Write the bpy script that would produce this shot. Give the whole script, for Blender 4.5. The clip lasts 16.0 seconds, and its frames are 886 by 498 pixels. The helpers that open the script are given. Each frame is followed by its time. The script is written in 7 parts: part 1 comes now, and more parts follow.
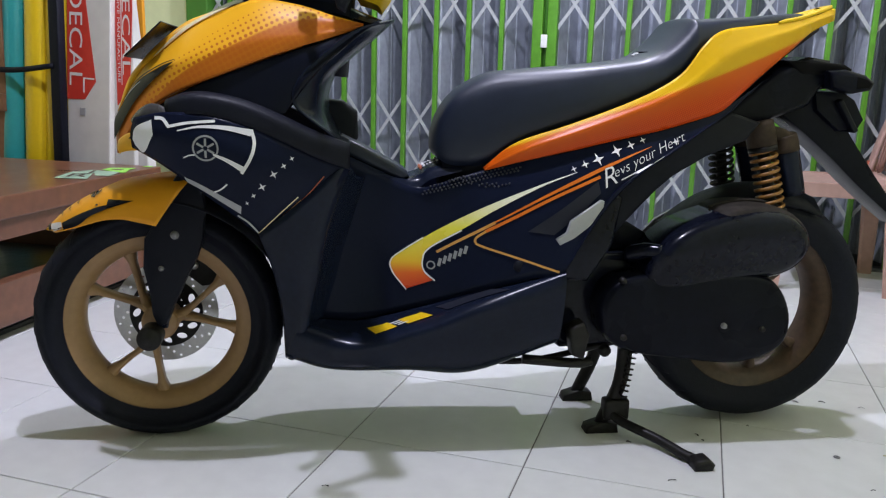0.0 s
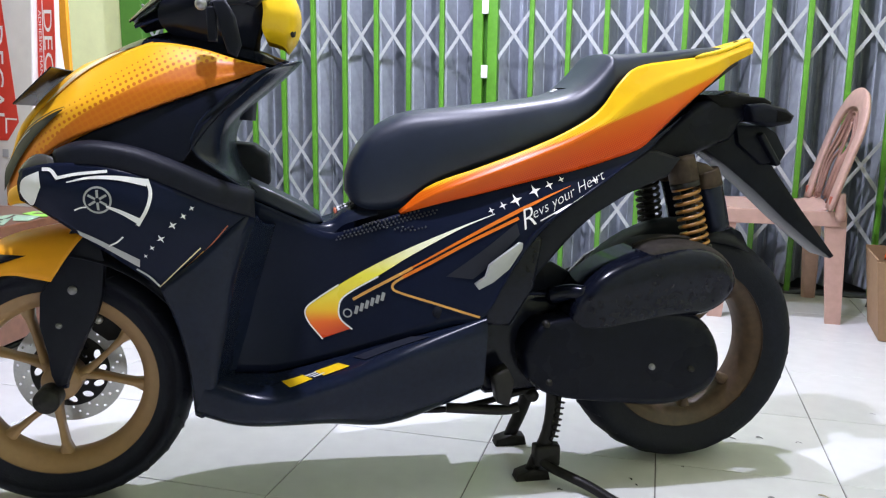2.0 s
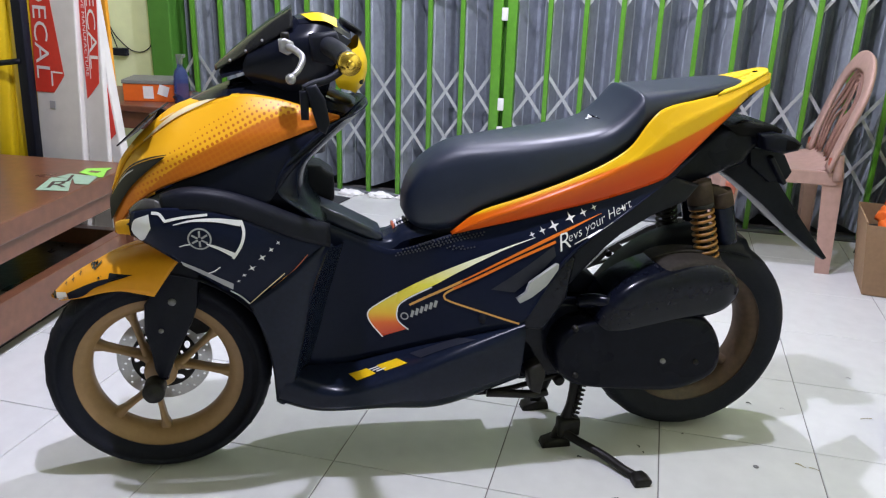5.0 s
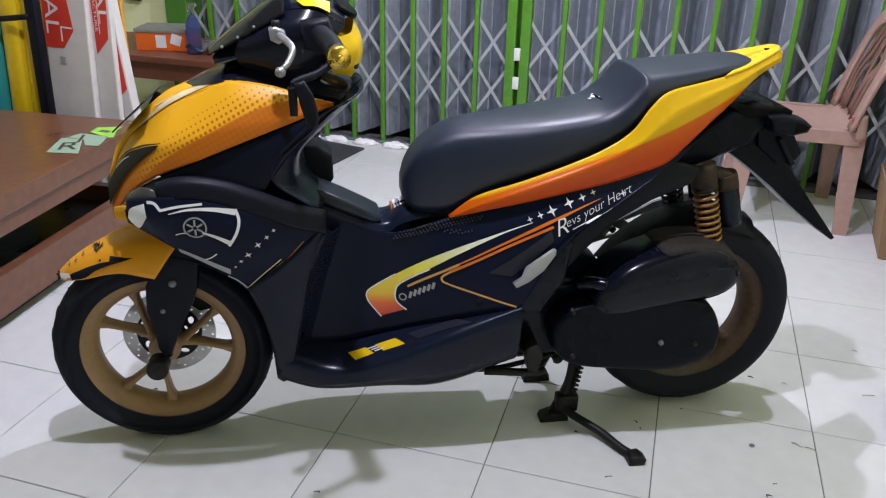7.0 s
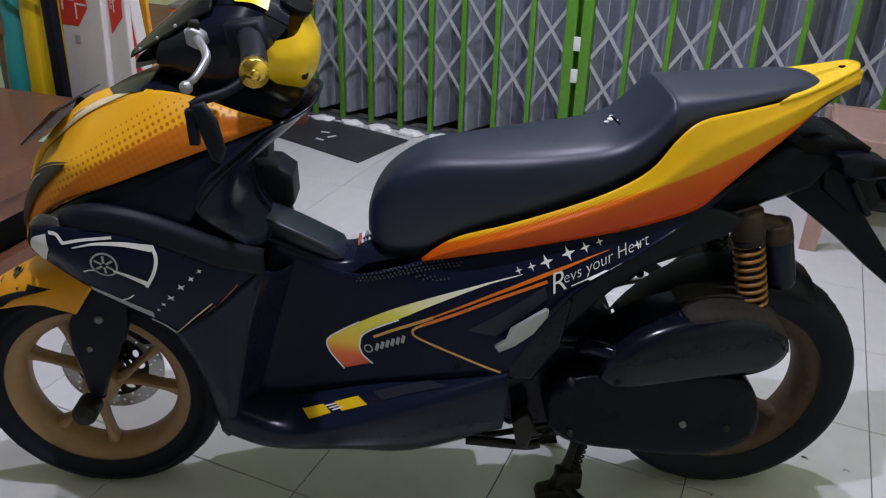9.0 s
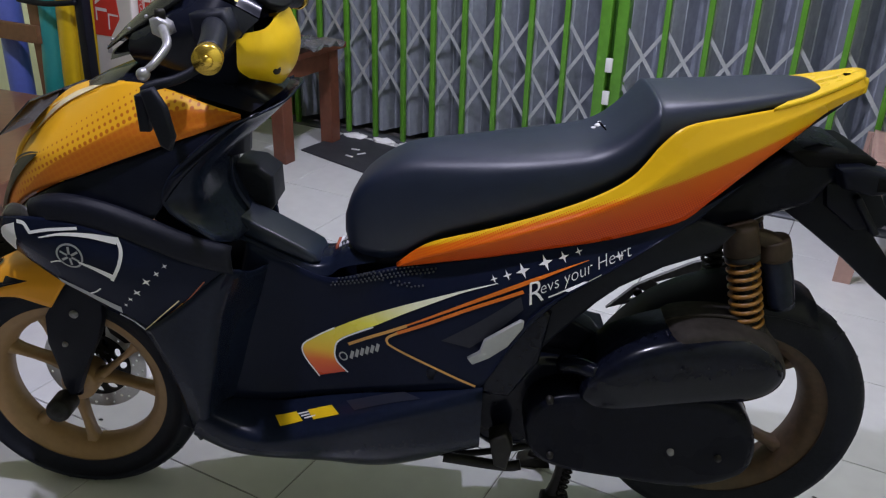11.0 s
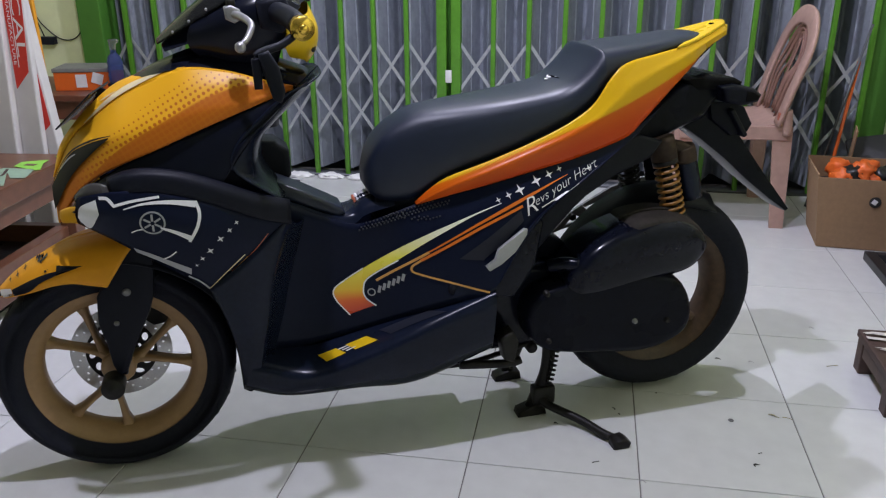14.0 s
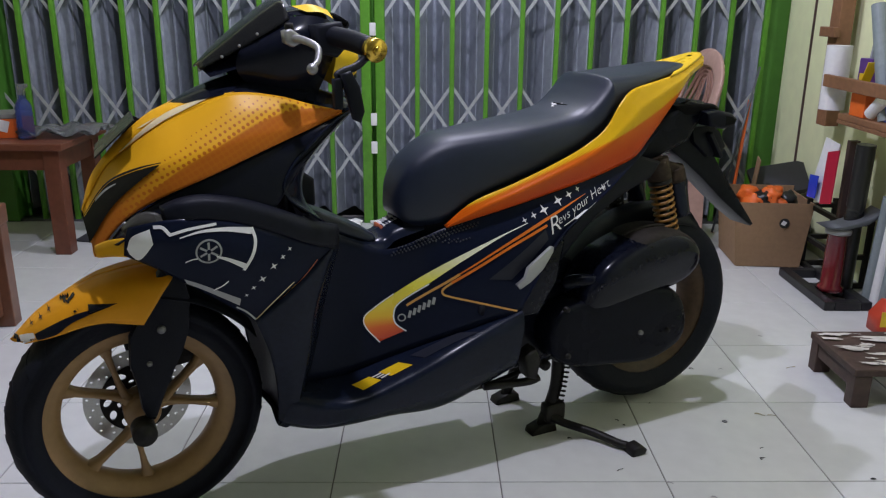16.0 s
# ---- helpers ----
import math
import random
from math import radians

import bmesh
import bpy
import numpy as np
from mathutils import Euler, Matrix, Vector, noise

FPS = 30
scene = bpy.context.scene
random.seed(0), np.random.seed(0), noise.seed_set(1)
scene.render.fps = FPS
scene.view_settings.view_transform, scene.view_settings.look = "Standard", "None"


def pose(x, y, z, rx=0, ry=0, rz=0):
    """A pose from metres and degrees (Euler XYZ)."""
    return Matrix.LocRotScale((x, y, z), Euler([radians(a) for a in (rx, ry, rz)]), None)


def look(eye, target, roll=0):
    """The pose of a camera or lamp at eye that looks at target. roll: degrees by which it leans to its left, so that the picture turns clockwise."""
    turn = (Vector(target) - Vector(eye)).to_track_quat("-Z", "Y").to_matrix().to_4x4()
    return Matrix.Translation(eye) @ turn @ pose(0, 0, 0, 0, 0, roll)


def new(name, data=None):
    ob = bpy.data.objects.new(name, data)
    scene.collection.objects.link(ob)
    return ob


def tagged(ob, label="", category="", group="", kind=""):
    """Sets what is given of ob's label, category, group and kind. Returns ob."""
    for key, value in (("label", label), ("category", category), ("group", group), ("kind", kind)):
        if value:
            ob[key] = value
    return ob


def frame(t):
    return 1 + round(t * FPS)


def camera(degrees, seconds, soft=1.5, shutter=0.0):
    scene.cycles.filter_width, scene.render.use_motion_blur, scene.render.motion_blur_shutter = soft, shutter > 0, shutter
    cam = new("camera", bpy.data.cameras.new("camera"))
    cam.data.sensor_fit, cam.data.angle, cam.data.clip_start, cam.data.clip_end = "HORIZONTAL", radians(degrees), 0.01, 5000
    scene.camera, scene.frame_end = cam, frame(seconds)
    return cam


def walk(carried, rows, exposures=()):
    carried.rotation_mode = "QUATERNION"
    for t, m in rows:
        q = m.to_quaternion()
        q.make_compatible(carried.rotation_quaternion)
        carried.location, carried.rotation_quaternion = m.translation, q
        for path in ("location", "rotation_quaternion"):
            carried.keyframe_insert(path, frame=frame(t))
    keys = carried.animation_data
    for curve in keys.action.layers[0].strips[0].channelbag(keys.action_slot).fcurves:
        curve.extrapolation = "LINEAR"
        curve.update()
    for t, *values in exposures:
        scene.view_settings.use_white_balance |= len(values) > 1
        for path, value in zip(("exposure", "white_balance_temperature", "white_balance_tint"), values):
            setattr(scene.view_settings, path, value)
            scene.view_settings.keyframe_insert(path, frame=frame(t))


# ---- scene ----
from mathutils.bvhtree import BVHTree

cam = camera(57.2, 16.0, soft=1.2)
PATH = [
    (0, (0.288, -1.553, 0.802), (-0.287, 0.316, 0.378), 1.7),
    (0.5, (0.274, -1.493, 0.818), (-0.31, 0.372, 0.392), 1.5),
    (1, (0.279, -1.458, 0.83), (-0.293, 0.418, 0.436), 1.2),
    (1.5, (0.328, -1.456, 0.836), (-0.208, 0.435, 0.462), 0.7),
    (2, (0.366, -1.457, 0.835), (-0.134, 0.444, 0.471), 0.7),
    (2.5, (0.35, -1.53, 0.832), (-0.14, 0.376, 0.477), 1.3),
    (3, (0.342, -1.611, 0.833), (-0.163, 0.291, 0.479), 1.5),
    (3.5, (0.33, -1.63, 0.824), (-0.19, 0.267, 0.466), 1.8),
    (3.7, (0.281, -1.63, 0.848), (-0.197, 0.272, 0.456), 2.5),
    (5.8, (0.283, -1.642, 1.329), (-0.165, 0.142, 0.544), 1.4),
    (6, (0.275, -1.633, 1.328), (-0.162, 0.148, 0.53), 1.4),
    (6.5, (0.279, -1.63, 1.336), (-0.168, 0.137, 0.512), 1.3),
    (7, (0.333, -1.569, 1.333), (-0.169, 0.172, 0.487), 1.4),
    (7.5, (0.445, -1.461, 1.333), (-0.143, 0.245, 0.471), 1.0),
    (8, (0.512, -1.381, 1.319), (-0.132, 0.3, 0.448), 0.6),
    (8.5, (0.495, -1.301, 1.328), (-0.17, 0.364, 0.441), 1.0),
    (9, (0.437, -1.14, 1.33), (-0.263, 0.497, 0.418), 1.5),
    (9.2, (0.433, -1.088, 1.313), (-0.291, 0.535, 0.396), 1.9),
    (11.5, (0.578, -1.046, 1.252), (-0.271, 0.573, 0.44), 1.7),
    (12, (0.389, -1.166, 1.223), (-0.256, 0.563, 0.452), -0.2),
    (12.5, (0.344, -1.286, 1.203), (-0.197, 0.49, 0.458), -0.8),
    (13, (0.328, -1.414, 1.184), (-0.137, 0.388, 0.451), -0.9),
    (13.5, (0.291, -1.541, 1.183), (-0.105, 0.278, 0.452), -0.9),
    (14, (0.235, -1.605, 1.167), (-0.097, 0.232, 0.449), -0.4),
    (14.5, (0.113, -1.641, 1.139), (-0.1, 0.218, 0.435), 0.0),
    (15, (-0.031, -1.667, 1.13), (-0.112, 0.224, 0.483), 0.1),
    (15.5, (-0.124, -1.676, 1.122), (-0.117, 0.229, 0.512), 0.5),
    (16, (-0.175, -1.693, 1.109), (-0.138, 0.217, 0.517), 0.5),
]
EXPOSURES = [(0, 0.15, 6480, 14), (0.5, 0.2, 6483, 14), (1.0, 0.65, 6486, 14), (1.5, 0.71, 6489, 14), (2.5, 0.73, 6494, 14), (3.5, 0.55, 6500, 14), (5.8, 0.29, 6618, 14), (7.5, 0.05, 6637, 15), (8.5, -0.19, 6590, 17), (9.0, -0.43, 6565, 17), (11.5, -0.42, 6440, 18), (12.0, -0.39, 6415, 19), (12.5, -0.31, 6390, 19), (13.0, 0.39, 6340, 17), (13.5, 0.10, 6450, 16), (14.0, -0.23, 6480, 16), (14.5, -0.42, 6512, 15), (15.5, -0.47, 6538, 14), (16.0, -0.42, 6550, 14)]
walk(cam, [(t, look(eye, target, roll)) for t, eye, target, roll in PATH], exposures=EXPOSURES)

# ---- light ----
world = bpy.data.worlds.new("world")
scene.world = world
world.use_nodes = True
world.node_tree.nodes["Background"].inputs[0].default_value = (0.55, 0.62, 0.72, 1)
world.node_tree.nodes["Background"].inputs[1].default_value = 0.006


def lamp(name, place, watts, size, colour):
    """A bare bulb hanging under the ceiling."""
    data = bpy.data.lights.new(name, "POINT")
    data.shadow_soft_size, data.energy, data.color = size, watts, colour
    ob = new(name, data)
    ob.location = place
    return ob


CEILING = 3.0
LAMP = (0.782, 0.797, 1.025)
lamp("bulb_light", (-0.31, -0.30, CEILING - 0.16), 165, 0.03, LAMP)
lamp("bulb_light", (-0.15, 1.32, CEILING - 0.16), 150, 0.03, LAMP)

# ---- materials ----
def material(name, colour, rough=0.5, metal=0.0, vary=0.12, scale=18.0, bump=0.0, bump_scale=120.0, coat=0.0, spec=0.5):
    """A surface whose colour and gloss vary at two scales, with fine relief."""
    m = bpy.data.materials.new(name)
    m.use_nodes = True
    nt = m.node_tree
    b = nt.nodes["Principled BSDF"]
    tc = nt.nodes.new("ShaderNodeTexCoord")
    n1 = nt.nodes.new("ShaderNodeTexNoise")
    n1.inputs["Scale"].default_value, n1.inputs["Detail"].default_value = scale * 0.25, 4
    n2 = nt.nodes.new("ShaderNodeTexNoise")
    n2.inputs["Scale"].default_value, n2.inputs["Detail"].default_value = scale * 3, 6
    mix = nt.nodes.new("ShaderNodeMath")
    mix.operation = "MULTIPLY_ADD"
    mix.inputs[1].default_value = 0.5
    nt.links.new(tc.outputs["Object"], n1.inputs["Vector"])
    nt.links.new(tc.outputs["Object"], n2.inputs["Vector"])
    nt.links.new(n1.outputs["Fac"], mix.inputs[0])
    half = nt.nodes.new("ShaderNodeMath")
    half.operation = "MULTIPLY"
    half.inputs[1].default_value = 0.5
    nt.links.new(n2.outputs["Fac"], half.inputs[0])
    nt.links.new(half.outputs[0], mix.inputs[2])
    ramp = nt.nodes.new("ShaderNodeValToRGB")
    lo = [c * (1 - vary * 1.6) for c in colour]
    hi = [min(1, c * (1 + vary * 1.6)) for c in colour]
    ramp.color_ramp.elements[0].color, ramp.color_ramp.elements[1].color = (*lo, 1), (*hi, 1)
    ramp.color_ramp.elements[0].position, ramp.color_ramp.elements[1].position = 0.25, 0.75
    nt.links.new(mix.outputs[0], ramp.inputs[0])
    nt.links.new(ramp.outputs[0], b.inputs["Base Color"])
    rr = nt.nodes.new("ShaderNodeMapRange")
    rr.inputs["From Min"].default_value, rr.inputs["From Max"].default_value = 0.3, 0.7
    rr.inputs["To Min"].default_value, rr.inputs["To Max"].default_value = max(0.02, rough * 0.8), min(1, rough * 1.25)
    nt.links.new(n1.outputs["Fac"], rr.inputs["Value"])
    nt.links.new(rr.outputs[0], b.inputs["Roughness"])
    b.inputs["Metallic"].default_value = metal
    b.inputs["Coat Weight"].default_value = coat
    b.inputs["Coat Roughness"].default_value = 0.08
    b.inputs["Specular IOR Level"].default_value = spec
    if bump:
        nb = nt.nodes.new("ShaderNodeTexNoise")
        nb.inputs["Scale"].default_value, nb.inputs["Detail"].default_value = bump_scale, 5
        nt.links.new(tc.outputs["Object"], nb.inputs["Vector"])
        bp = nt.nodes.new("ShaderNodeBump")
        bp.inputs["Strength"].default_value, bp.inputs["Distance"].default_value = bump, 0.004
        nt.links.new(nb.outputs["Fac"], bp.inputs["Height"])
        nt.links.new(bp.outputs[0], b.inputs["Normal"])
    return m


def colour_socket(m):
    nt = m.node_tree
    return nt, nt.nodes["Principled BSDF"].inputs["Base Color"]


def math_node(nt, op, a, b=None, c=None):
    n = nt.nodes.new("ShaderNodeMath")
    n.operation = op
    for i, v in enumerate((a, b, c)):
        if v is None:
            continue
        if isinstance(v, (int, float)):
            n.inputs[i].default_value = v
        else:
            nt.links.new(v, n.inputs[i])
    return n.outputs[0]


def halftone(name, top, low, start, end, cell, rough=0.3, slope=0.0, share=0.55, power=1.0, wash_span=None, front=0.0, line=None, deep=None):
    """Two inks printed as a raster of dots that grow from start to end across the sheet."""
    m = material(name, top, rough, vary=0.03, spec=0.22)
    nt, sock = colour_socket(m)
    tc = nt.nodes.new("ShaderNodeTexCoord")
    uv = nt.nodes.new("ShaderNodeSeparateXYZ")
    nt.links.new(tc.outputs["UV"], uv.inputs[0])
    ob = nt.nodes.new("ShaderNodeSeparateXYZ")
    nt.links.new(tc.outputs["Object"], ob.inputs[0])
    s, t = ob.outputs["X"], ob.outputs["Z"]
    across = math_node(nt, "SUBTRACT", uv.outputs["Y"], math_node(nt, "MULTIPLY", math_node(nt, "POWER", uv.outputs["X"], power), slope))
    if line:
        x0, z0, rise = line
        edge = math_node(nt, "MULTIPLY_ADD", math_node(nt, "SUBTRACT", s, x0), rise, z0)
        across = math_node(nt, "MULTIPLY", math_node(nt, "SUBTRACT", edge, t), 10.0)
    p = math_node(nt, "MULTIPLY", math_node(nt, "ADD", s, math_node(nt, "MULTIPLY", t, 0.55)), 1 / cell)
    q = math_node(nt, "MULTIPLY", math_node(nt, "SUBTRACT", math_node(nt, "MULTIPLY", s, 0.55), t), 1 / cell)
    a = math_node(nt, "SUBTRACT", math_node(nt, "FRACT", p), 0.5)
    b = math_node(nt, "SUBTRACT", math_node(nt, "FRACT", q), 0.5)
    r = math_node(nt, "SQRT", math_node(nt, "ADD", math_node(nt, "MULTIPLY", a, a), math_node(nt, "MULTIPLY", b, b)))
    grow = nt.nodes.new("ShaderNodeMapRange")
    grow.inputs["From Min"].default_value, grow.inputs["From Max"].default_value = start, end
    grow.inputs["To Min"].default_value, grow.inputs["To Max"].default_value = 0.10, 0.40
    nt.links.new(across, grow.inputs["Value"])
    ink = nt.nodes.new("ShaderNodeMapRange")
    ink.inputs["From Min"].default_value, ink.inputs["From Max"].default_value = -0.06, 0.06
    nt.links.new(math_node(nt, "SUBTRACT", grow.outputs[0], r), ink.inputs["Value"])
    gate = math_node(nt, "GREATER_THAN", across, start)
    ground = nt.nodes.new("ShaderNodeMix")
    ground.data_type = "RGBA"
    wash = nt.nodes.new("ShaderNodeMapRange")
    wash.inputs["From Min"].default_value, wash.inputs["From Max"].default_value = wash_span or (start, min(1, end + 0.1))
    wash.interpolation_type = "SMOOTHSTEP"
    nt.links.new(across, wash.inputs["Value"])
    wash_out = wash.outputs[0]
    if front:
        near = nt.nodes.new("ShaderNodeMapRange")
        near.inputs["From Min"].default_value, near.inputs["From Max"].default_value = front, front * 0.35
        nt.links.new(uv.outputs["X"], near.inputs["Value"])
        wash_out = math_node(nt, "MAXIMUM", wash_out, math_node(nt, "MULTIPLY", near.outputs[0], math_node(nt, "GREATER_THAN", uv.outputs["Y"], 0.5)))
    nt.links.new(wash_out, ground.inputs["Factor"])
    mid = [a * (1 - share) + b * share for a, b in zip(top, low)]
    ground.inputs["A"].default_value, ground.inputs["B"].default_value = (*top, 1), (*mid, 1)
    mix = nt.nodes.new("ShaderNodeMix")
    mix.data_type = "RGBA"
    nt.links.new(math_node(nt, "MULTIPLY", ink.outputs[0], gate), mix.inputs["Factor"])
    base = ground.outputs["Result"]
    if deep:
        fade = nt.nodes.new("ShaderNodeMapRange")
        fade.inputs["From Min"].default_value, fade.inputs["From Max"].default_value = 0.05, 0.50
        nt.links.new(across, fade.inputs["Value"])
        sink = nt.nodes.new("ShaderNodeMix")
        sink.data_type = "RGBA"
        nt.links.new(fade.outputs[0], sink.inputs["Factor"])
        nt.links.new(base, sink.inputs["A"])
        sink.inputs["B"].default_value = (*deep, 1)
        base = sink.outputs["Result"]
    nt.links.new(base, mix.inputs["A"])
    mix.inputs["B"].default_value = (*low, 1)
    nt.links.new(mix.outputs["Result"], sock)
    return m


def graded(name, stops, rough=0.3, axis="Y"):
    """A printed blend of inks along the sheet's own length."""
    m = material(name, stops[0][1], rough, vary=0.02, coat=0.3)
    nt, sock = colour_socket(m)
    tc = nt.nodes.new("ShaderNodeTexCoord")
    uv = nt.nodes.new("ShaderNodeSeparateXYZ")
    nt.links.new(tc.outputs["UV"], uv.inputs[0])
    ramp = nt.nodes.new("ShaderNodeValToRGB")
    els = ramp.color_ramp.elements
    els[0].position, els[0].color = stops[0][0], (*stops[0][1], 1)
    els[1].position, els[1].color = stops[-1][0], (*stops[-1][1], 1)
    for pos, col in stops[1:-1]:
        e = els.new(pos)
        e.color = (*col, 1)
    nt.links.new(uv.outputs[axis], ramp.inputs[0])
    nt.links.new(ramp.outputs[0], sock)
    return m


def object_varied(m, amount):
    """Lets each piece differ a little in tone from its neighbours."""
    nt, sock = colour_socket(m)
    src = sock.links[0].from_socket
    info = nt.nodes.new("ShaderNodeObjectInfo")
    hsv = nt.nodes.new("ShaderNodeHueSaturation")
    rng = nt.nodes.new("ShaderNodeMapRange")
    rng.inputs["To Min"].default_value, rng.inputs["To Max"].default_value = 1 - amount, 1 + amount
    nt.links.new(info.outputs["Random"], rng.inputs["Value"])
    nt.links.new(rng.outputs[0], hsv.inputs["Value"])
    nt.links.new(src, hsv.inputs["Color"])
    nt.links.new(hsv.outputs[0], sock)
    return m


def glass(name, colour, rough=0.05, alpha=0.5):
    m = material(name, colour, rough, vary=0.02)
    b = m.node_tree.nodes["Principled BSDF"]
    b.inputs["Transmission Weight"].default_value = alpha
    b.inputs["IOR"].default_value = 1.2
    return m


